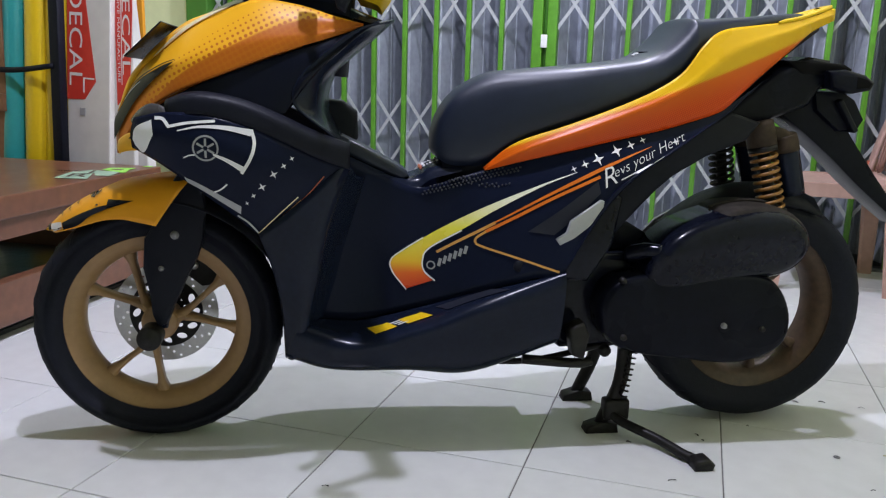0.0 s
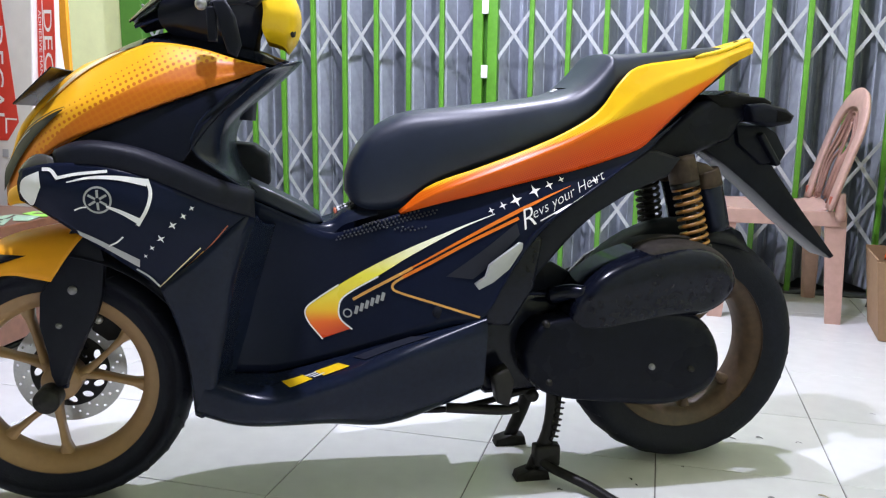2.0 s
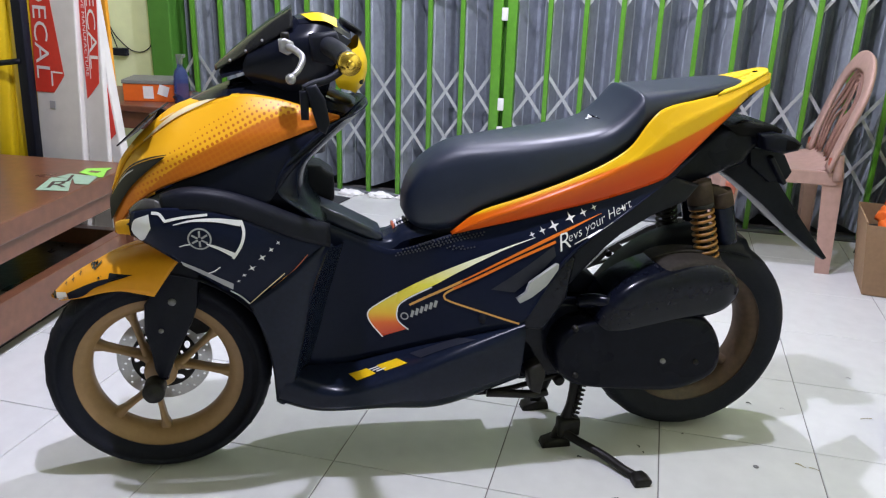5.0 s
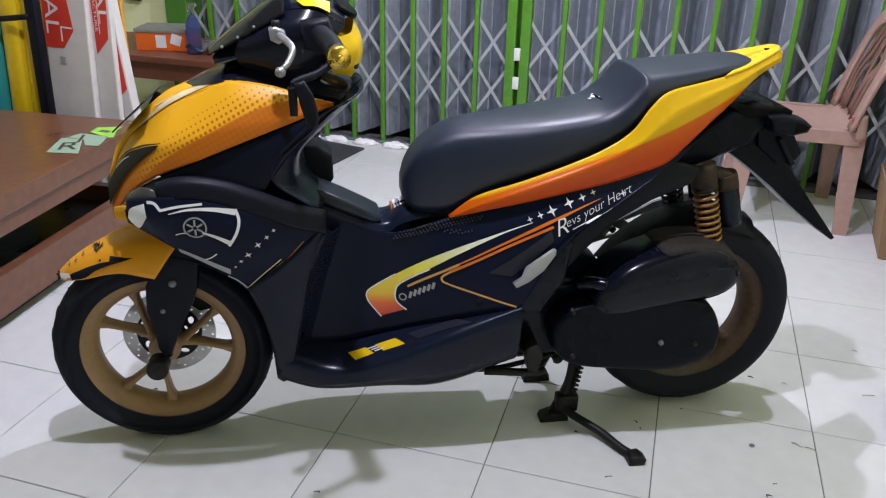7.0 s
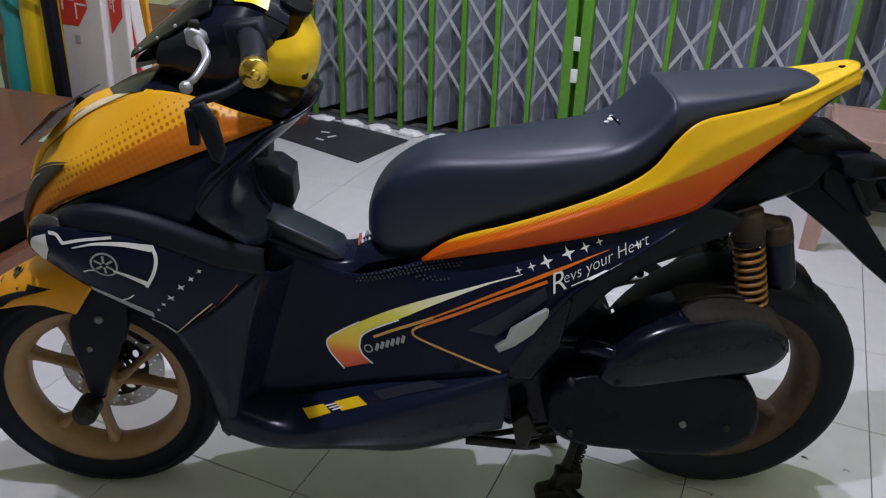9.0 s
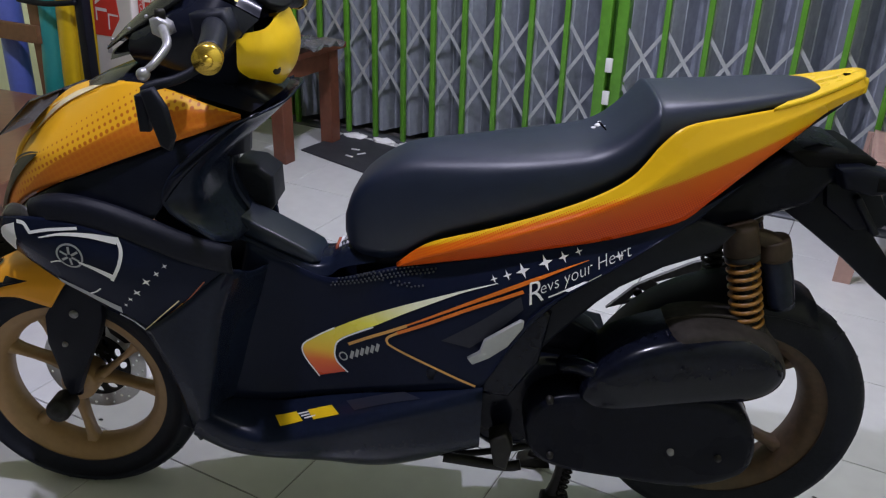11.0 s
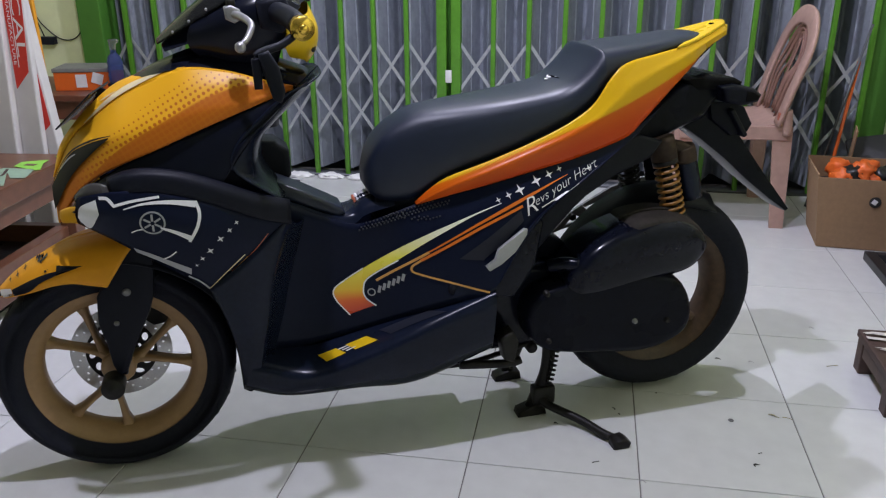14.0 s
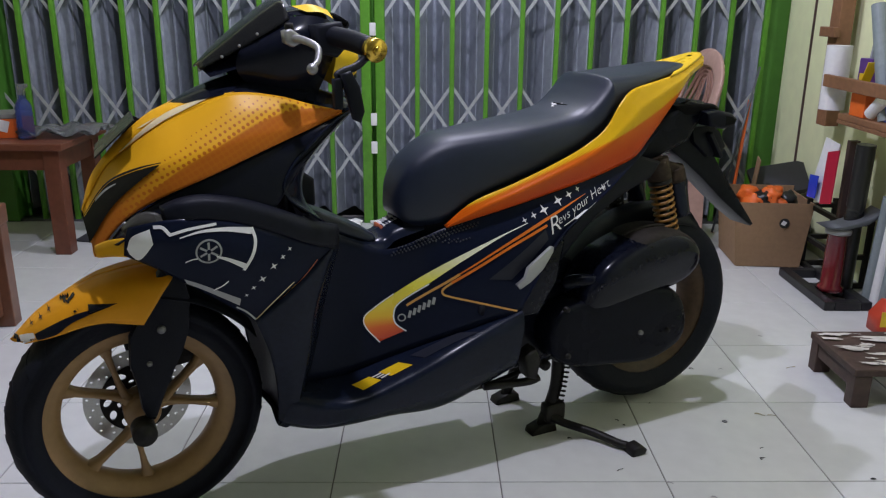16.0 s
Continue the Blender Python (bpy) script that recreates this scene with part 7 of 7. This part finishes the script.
# black bag heap and low crates against the wall
bagthing = thing("plastic_bag", pose(1.50, 1.98, 0), "black plastic bag heaped by the wall", "bag")
bm = bmesh.new()
bmesh.ops.create_icosphere(bm, subdivisions=4, radius=1)
for v in bm.verts:
    q = 1 + 0.22 * noise.noise(v.co * 1.6) + 0.1 * noise.noise(v.co * 5)
    v.co = Vector((v.co.x * 0.085 * q, v.co.y * 0.19 * q, max(0.0, 0.125 + v.co.z * 0.135 * q)))
part("bag_skin", bm, "bag", bagthing)
# plain black panel above the bag, its use unknown
panel = prism([(-0.125, -0.085), (-0.128, 0.080), (-0.10, 0.090), (0.10, 0.086), (0.125, 0.070), (0.118, -0.070), (0.09, -0.086)], -0.016, 0.016, 0.006)
tagged(auto_smooth(link_mesh("serving_tray", panel, "black_iron", False)), "flat black lid-like panel resting on the bag", "tray").matrix_world = pose(1.452, 1.97, 0.312, -52, -12, -8)
crate = thing("dark_crate", pose(1.455, 1.36, 0, 0, 0, 0), "dark open steel crate with bars beside the wall", "crate")
for z in (0.0, 0.12, 0.26):
    for y in (0.0, 0.30):
        part("crate_bar", box((0.0, y, z), (0.13, y + 0.02, z + 0.02), 0.002), "iron", crate, smooth=False)
    part("crate_bar", box((0.0, 0.02, z), (0.02, 0.30, z + 0.02), 0.002), "iron", crate, smooth=False)
for y in (0.0, 0.30):
    for x in (0.0, 0.11):
        part("crate_post", box((x, y + 0.001, 0.0), (x + 0.019, y + 0.019, 0.30), 0.002), "iron", crate, smooth=False)

# heavy stand: black base, maroon column, grey head
st = thing("column_stand", pose(1.39, 1.32, 0), "maroon enamel column on a flat black base with a grey head", "stand")
for x in (-0.085, 0.055):
    soften(part("base_beam", box((x, -0.205, 0), (x + 0.04, 0.21, 0.035)), "black_iron", st, smooth=False), 0.004)
for y in (-0.205, -0.02, 0.17):
    soften(part("base_cross", box((-0.045, y, 0), (0.055, y + 0.04, 0.034)), "black_iron", st, smooth=False), 0.004)
part("column", lathe([(0.0, 0.034), (0.048, 0.034), (0.048, 0.05), (0.038, 0.06), (0.036, 0.255), (0.042, 0.262), (0.0, 0.262)], 28, (0.0, -0.06, 0), "Z"), "maroon", st, "maroon enamel column")
part("collar", lathe([(0.0, 0.262), (0.046, 0.262), (0.048, 0.275), (0.03, 0.288), (0.0, 0.29)], 28, (0, -0.06, 0), "Z"), "grey", st, "grey collar")
part("head_plate", prism([(-0.07, 0.292), (0.0, 0.300), (0.10, 0.335), (0.135, 0.36), (0.14, 0.345), (0.08, 0.305), (0.0, 0.286)], -0.11, -0.01, 0.004), "zinc_dark", st, "bent dark grey head plate")

# low stool splashed with paint
stool = thing("low_stool", pose(1.025, 0.362, 0), "low dark wooden stool splashed with white paint", "stool")
soften(part("seat_board", box((0, 0, 0.098), (0.33, 0.280, 0.12)), "wood_dark", stool, smooth=False), 0.004)
for x, y0, y1 in ((0.0, 0.0, 0.05), (0.0, 0.230, 0.280), (0.27, 0.0, 0.05), (0.27, 0.230, 0.280)):
    soften(part("leg", box((x + 0.005, y0 + 0.003, 0), (x + 0.055, y1 - 0.003, 0.098)), "wood_dark", stool, smooth=False), 0.003)
part("side_board", box((0.008, 0.05, 0.055), (0.028, 0.230, 0.097)), "wood_dark", stool, smooth=False)
rng = random.Random(7)
for k in range(34):
    bm = bmesh.new()
    cx, cy, r = rng.uniform(0.02, 0.31), rng.uniform(0.02, 0.26), rng.uniform(0.005, 0.026)
    long, thin = rng.uniform(1.2, 3.2), rng.uniform(0.25, 0.7)
    ringv = []
    for q in range(14):
        a = 2 * math.pi * q / 14
        rr = r * rng.uniform(0.4, 1.3)
        ringv.append(bm.verts.new((min(0.326, max(0.004, cx + rr * math.cos(a) * long + 0.5 * rr * math.sin(a))), min(0.276, max(0.004, cy + rr * math.sin(a) * thin - 0.4 * rr * math.cos(a))), 0.1212 + 0.0002 * k)))
    bm.faces.new(ringv)
    part("paint_splash", bm, "splash", stool, "dried white paint splash", smooth=False)
tape = thing("tape_roll", pose(1.385, 0.93, 0), "red tape dispenser with a yellow label on the floor", "tape dispenser")
part("tape_body", prism([(0, 0), (0.16, 0), (0.16, 0.05), (0.10, 0.10), (0.04, 0.11), (0.0, 0.06)], -0.04, 0.04, 0.01), "plastic_red", tape)
part("tape_label", box((0.005, -0.0425, 0.03), (0.055, -0.0405, 0.085)), "roll_yellow", tape, smooth=False)
tagged(link_mesh("rubber_puck", lathe([(0.0, -0.03), (0.03, -0.03), (0.04, -0.02), (0.04, 0.02), (0.03, 0.03), (0.0, 0.03)], 24, (1.20, 0.33, 0.04)), "matt"), "small black rubber puck on the floor by the stool", "puck")

# wall shelf with its goods
sh = thing("wall_shelf", pose(1.6, 0, 0), "brown wooden wall rack with two shelves", "shelf")
soften(part("upright", box((-0.10, 1.72, 0.60), (-0.04, 1.80, 1.75)), "wood_shelf", sh, smooth=False), 0.003)
soften(part("upright", box((-0.19, 0.60, 0.60), (-0.14, 0.65, 1.75)), "wood_shelf", sh, smooth=False), 0.003)
soften(part("front_rail", box((-0.212, 0.60, 0.785), (-0.192, 1.555, 0.832)), "wood_shelf", sh, smooth=False), 0.003)
soften(part("shelf_board", box((-0.19, 0.655, 0.672), (-0.002, 1.440, 0.695)), "wood_shelf", sh, smooth=False), 0.003)
soften(part("shelf_board", box((-0.138, 0.61, 0.672), (-0.002, 0.654, 0.695)), "wood_shelf", sh, smooth=False), 0.003)
soften(part("shelf_lip", box((-0.192, 0.655, 0.655), (-0.172, 1.440, 0.671)), "wood_shelf", sh, smooth=False), 0.003)
soften(part("top_block", box((-0.125, 1.70, 0.965), (-0.101, 1.83, 1.005)), "wood_shelf", sh, smooth=False), 0.003)


def goods(name, m, bm, mat, label, category, group="goods on the wall rack"):
    o = tagged(link_mesh(name, bm, mat, False), label, category, group)
    o.matrix_world = m
    return o


SHELF = 0.696
auto_smooth(goods("paper_roll", pose(1.452, 1.585, 0.69), lathe([(0.0, 0.0), (0.048, 0.0), (0.048, 0.25), (0.0, 0.25)], 28, axis="Z"), "paper", "white paper roll standing in the rack", "roll"))
goods("grey_sheet", pose(1.52, 1.44, SHELF), bar((0, 0, 0), (0.02, -0.01, 0.30), 0.07, 0.01), "zinc", "grey metal sheet in the rack", "sheet")
soften(goods("purple_box", pose(1.475, 1.40, SHELF), box((0, -0.03, 0), (0.07, 0.06, 0.205)), "purple", "tall purple carton with a yellow flap", "box"), 0.002)
goods("yellow_card", pose(1.470, 1.395, SHELF + 0.10), box((0, -0.02, 0), (0.003, 0.045, 0.05)), "roll_yellow", "small yellow card on the purple carton", "card")
goods("yellow_card", pose(1.43, 1.31, SHELF + 0.10), bar((0, 0.02, 0.0), (0, -0.03, 0.10), 0.035, 0.004), "roll_yellow", "folded yellow card in the rack", "card")
soften(goods("orange_carton", pose(1.42, 1.325, SHELF), box((0, -0.05, 0), (0.05, 0.055, 0.082)), "box_orange", "small orange carton on the shelf", "box"), 0.002)
goods("white_tube", pose(1.43, 1.245, SHELF + 0.02), tube([(0, 0, 0), (0.0, -0.07, 0.06)], 0.022, 16), "paper", "white plastic tube lying on the shelf", "tube")
goods("grey_roll", pose(1.46, 1.30, SHELF), tube([(0.0, -0.11, 0), (0.0, 0.06, 0.40)], 0.026, 20), "grey_pipe", "grey roll leaning in the rack", "roll")
goods("blue_roll", pose(1.47, 1.18, SHELF), tube([(0.0, 0, 0), (0.0, 0.02, 0.19)], 0.022, 20), "roll_blue", "pale blue roll in the rack", "roll")
# sheets and rolls leaning below the shelf
goods("white_sheet", pose(1.41, 1.50, 0.33), bar((0, 0.02, 0.0), (0.03, 0.0, 0.245), 0.12, 0.004, (1, 0, 0)), "paper", "white sheet leaning below the shelf", "sheet")
goods("red_sheet", pose(1.385, 1.385, 0.345), bar((0, 0.0, 0.0), (0.03, 0.05, 0.20), 0.09, 0.004, (1, 0, 0)), "red_sheet", "red folded sheet leaning below the shelf", "sheet")
goods("blue_sheet", pose(1.39, 1.52, 0.34), bar((0, 0.0, 0.0), (0.008, 0.01, 0.09), 0.07, 0.004, (1, 0, 0)), "blue_sheet", "blue folded sheet below the shelf", "sheet")
goods("black_roll", pose(1.45, 1.27, 0.0), tube([(0.0, 0.02, 0), (0.0, 0.0, 0.60)], 0.034, 24), "bag", "black film roll standing below the shelf", "roll")
goods("dark_board", pose(1.46, 1.42, 0.0), box((0, -0.012, 0), (0.04, 0.012, 0.59), 0.002), "wood_dark", "dark narrow board below the shelf", "board")
goods("grey_sheet", pose(1.50, 1.36, 0.0), box((0, -0.05, 0), (0.006, 0.05, 0.52)), "zinc", "grey sheet standing below the shelf", "sheet")
for k in range(4):
    goods("grey_tube", pose(1.50, 1.02 + 0.055 * k, 0.0), tube([(0.0, 0.0, 0), (0.02, 0.0, 0.30 + 0.04 * k)], 0.022, 16), "grey_pipe" if k % 2 else "paper", "thin tube standing by the wall", "tube")

# ---- small scraps on the floor, then the tiles ----
rng = random.Random(3)
SCRAPS = [(0.587, 0.597, -25, 8, "dust"), (0.653, 0.620, -20, 8, "dust"), (0.745, 0.616, 10, 7, "grey"), (0.972, 0.630, 20, 17, "straw"), (0.461, 0.391, 0, 3, "dust"), (0.346, 0.294, -50, 6, "dust"), (0.360, 0.269, -50, 4, "dust"), (0.755, 0.327, -25, 14, "straw"), (0.786, 0.319, -25, 12, "straw"),
          (0.690, 0.150, 30, 5, "dust"), (0.671, 0.100, 70, 6, "bag"), (0.971, 0.879, 10, 7, "grey"), (0.907, 0.007, 0, 7, "dust"), (0.495, -0.067, -40, 8, "grey"), (0.407, -0.007, -10, 8, "grey"), (0.30, 0.05, 30, 9, "dust"), (-0.35, -0.22, 10, 7, "dust"), (-0.42, -0.36, 45, 7, "dust"), (-0.95, 0.02, 25, 6, "dust"), (0.20, 0.20, 15, 6, "dust")]
WORDS = {"dust": "curled dark scrap of cut tape on the floor", "bag": "small black chip of film on the floor", "grey": "thin grey scrap on the floor", "straw": "dry straw-coloured scrap on the floor"}
for k, (x, y, a, reach, mat) in enumerate(SCRAPS):
    l, w = reach * 0.001, rng.uniform(0.0018, 0.0034) + (0.002 if mat == "bag" else 0)
    bm = bmesh.new()
    grid(bm, [[Vector((l * (q / 4 - 0.5) * 2, s * w * (0.6 + 0.4 * math.sin(k + q)) + (0.2 + 0.5 * (k % 3)) * w * math.sin(q * (0.5 + 0.3 * (k % 4))), 0.0008 + 0.0012 * math.sin(q * 0.8) ** 2)) for q in range(5)] for s in (-1, 1)])
    o = tagged(link_mesh("tape_scrap", bm, mat, False), WORDS[mat], "scrap", "scraps on the floor")
    thicken(o, 0.0008)
    o.matrix_world = pose(x, y, 0.001, 0, 0, a)
tagged(link_mesh("washer", lathe([(0.0025, 0.001), (0.0065, 0.001), (0.0075, 0.002), (0.0065, 0.003), (0.0025, 0.003), (0.0025, 0.001)], 16, (0.642, 0.287, 0.0), "Z"), "bracket"), "small grey washer lying on the floor", "washer")

bm = box((0.0013, 0.0013, -0.008), (TILE - 0.0013, TILE - 0.0013, 0.0))
bmesh.ops.bevel(bm, geom=[e for e in bm.edges if e.verts[0].co.z > -0.001 and e.verts[1].co.z > -0.001], offset=0.0012, segments=1, affect="EDGES")
tile = None
for i in range(-9, 4):
    for j in range(-14, 6):
        if tile is None:
            tile = part("tile", bm, "tile", floor, smooth=False)
            o = tile
        else:
            o = new("tile", tile.data)
            o.parent = floor
        o.location = (i * TILE, j * TILE, 0)
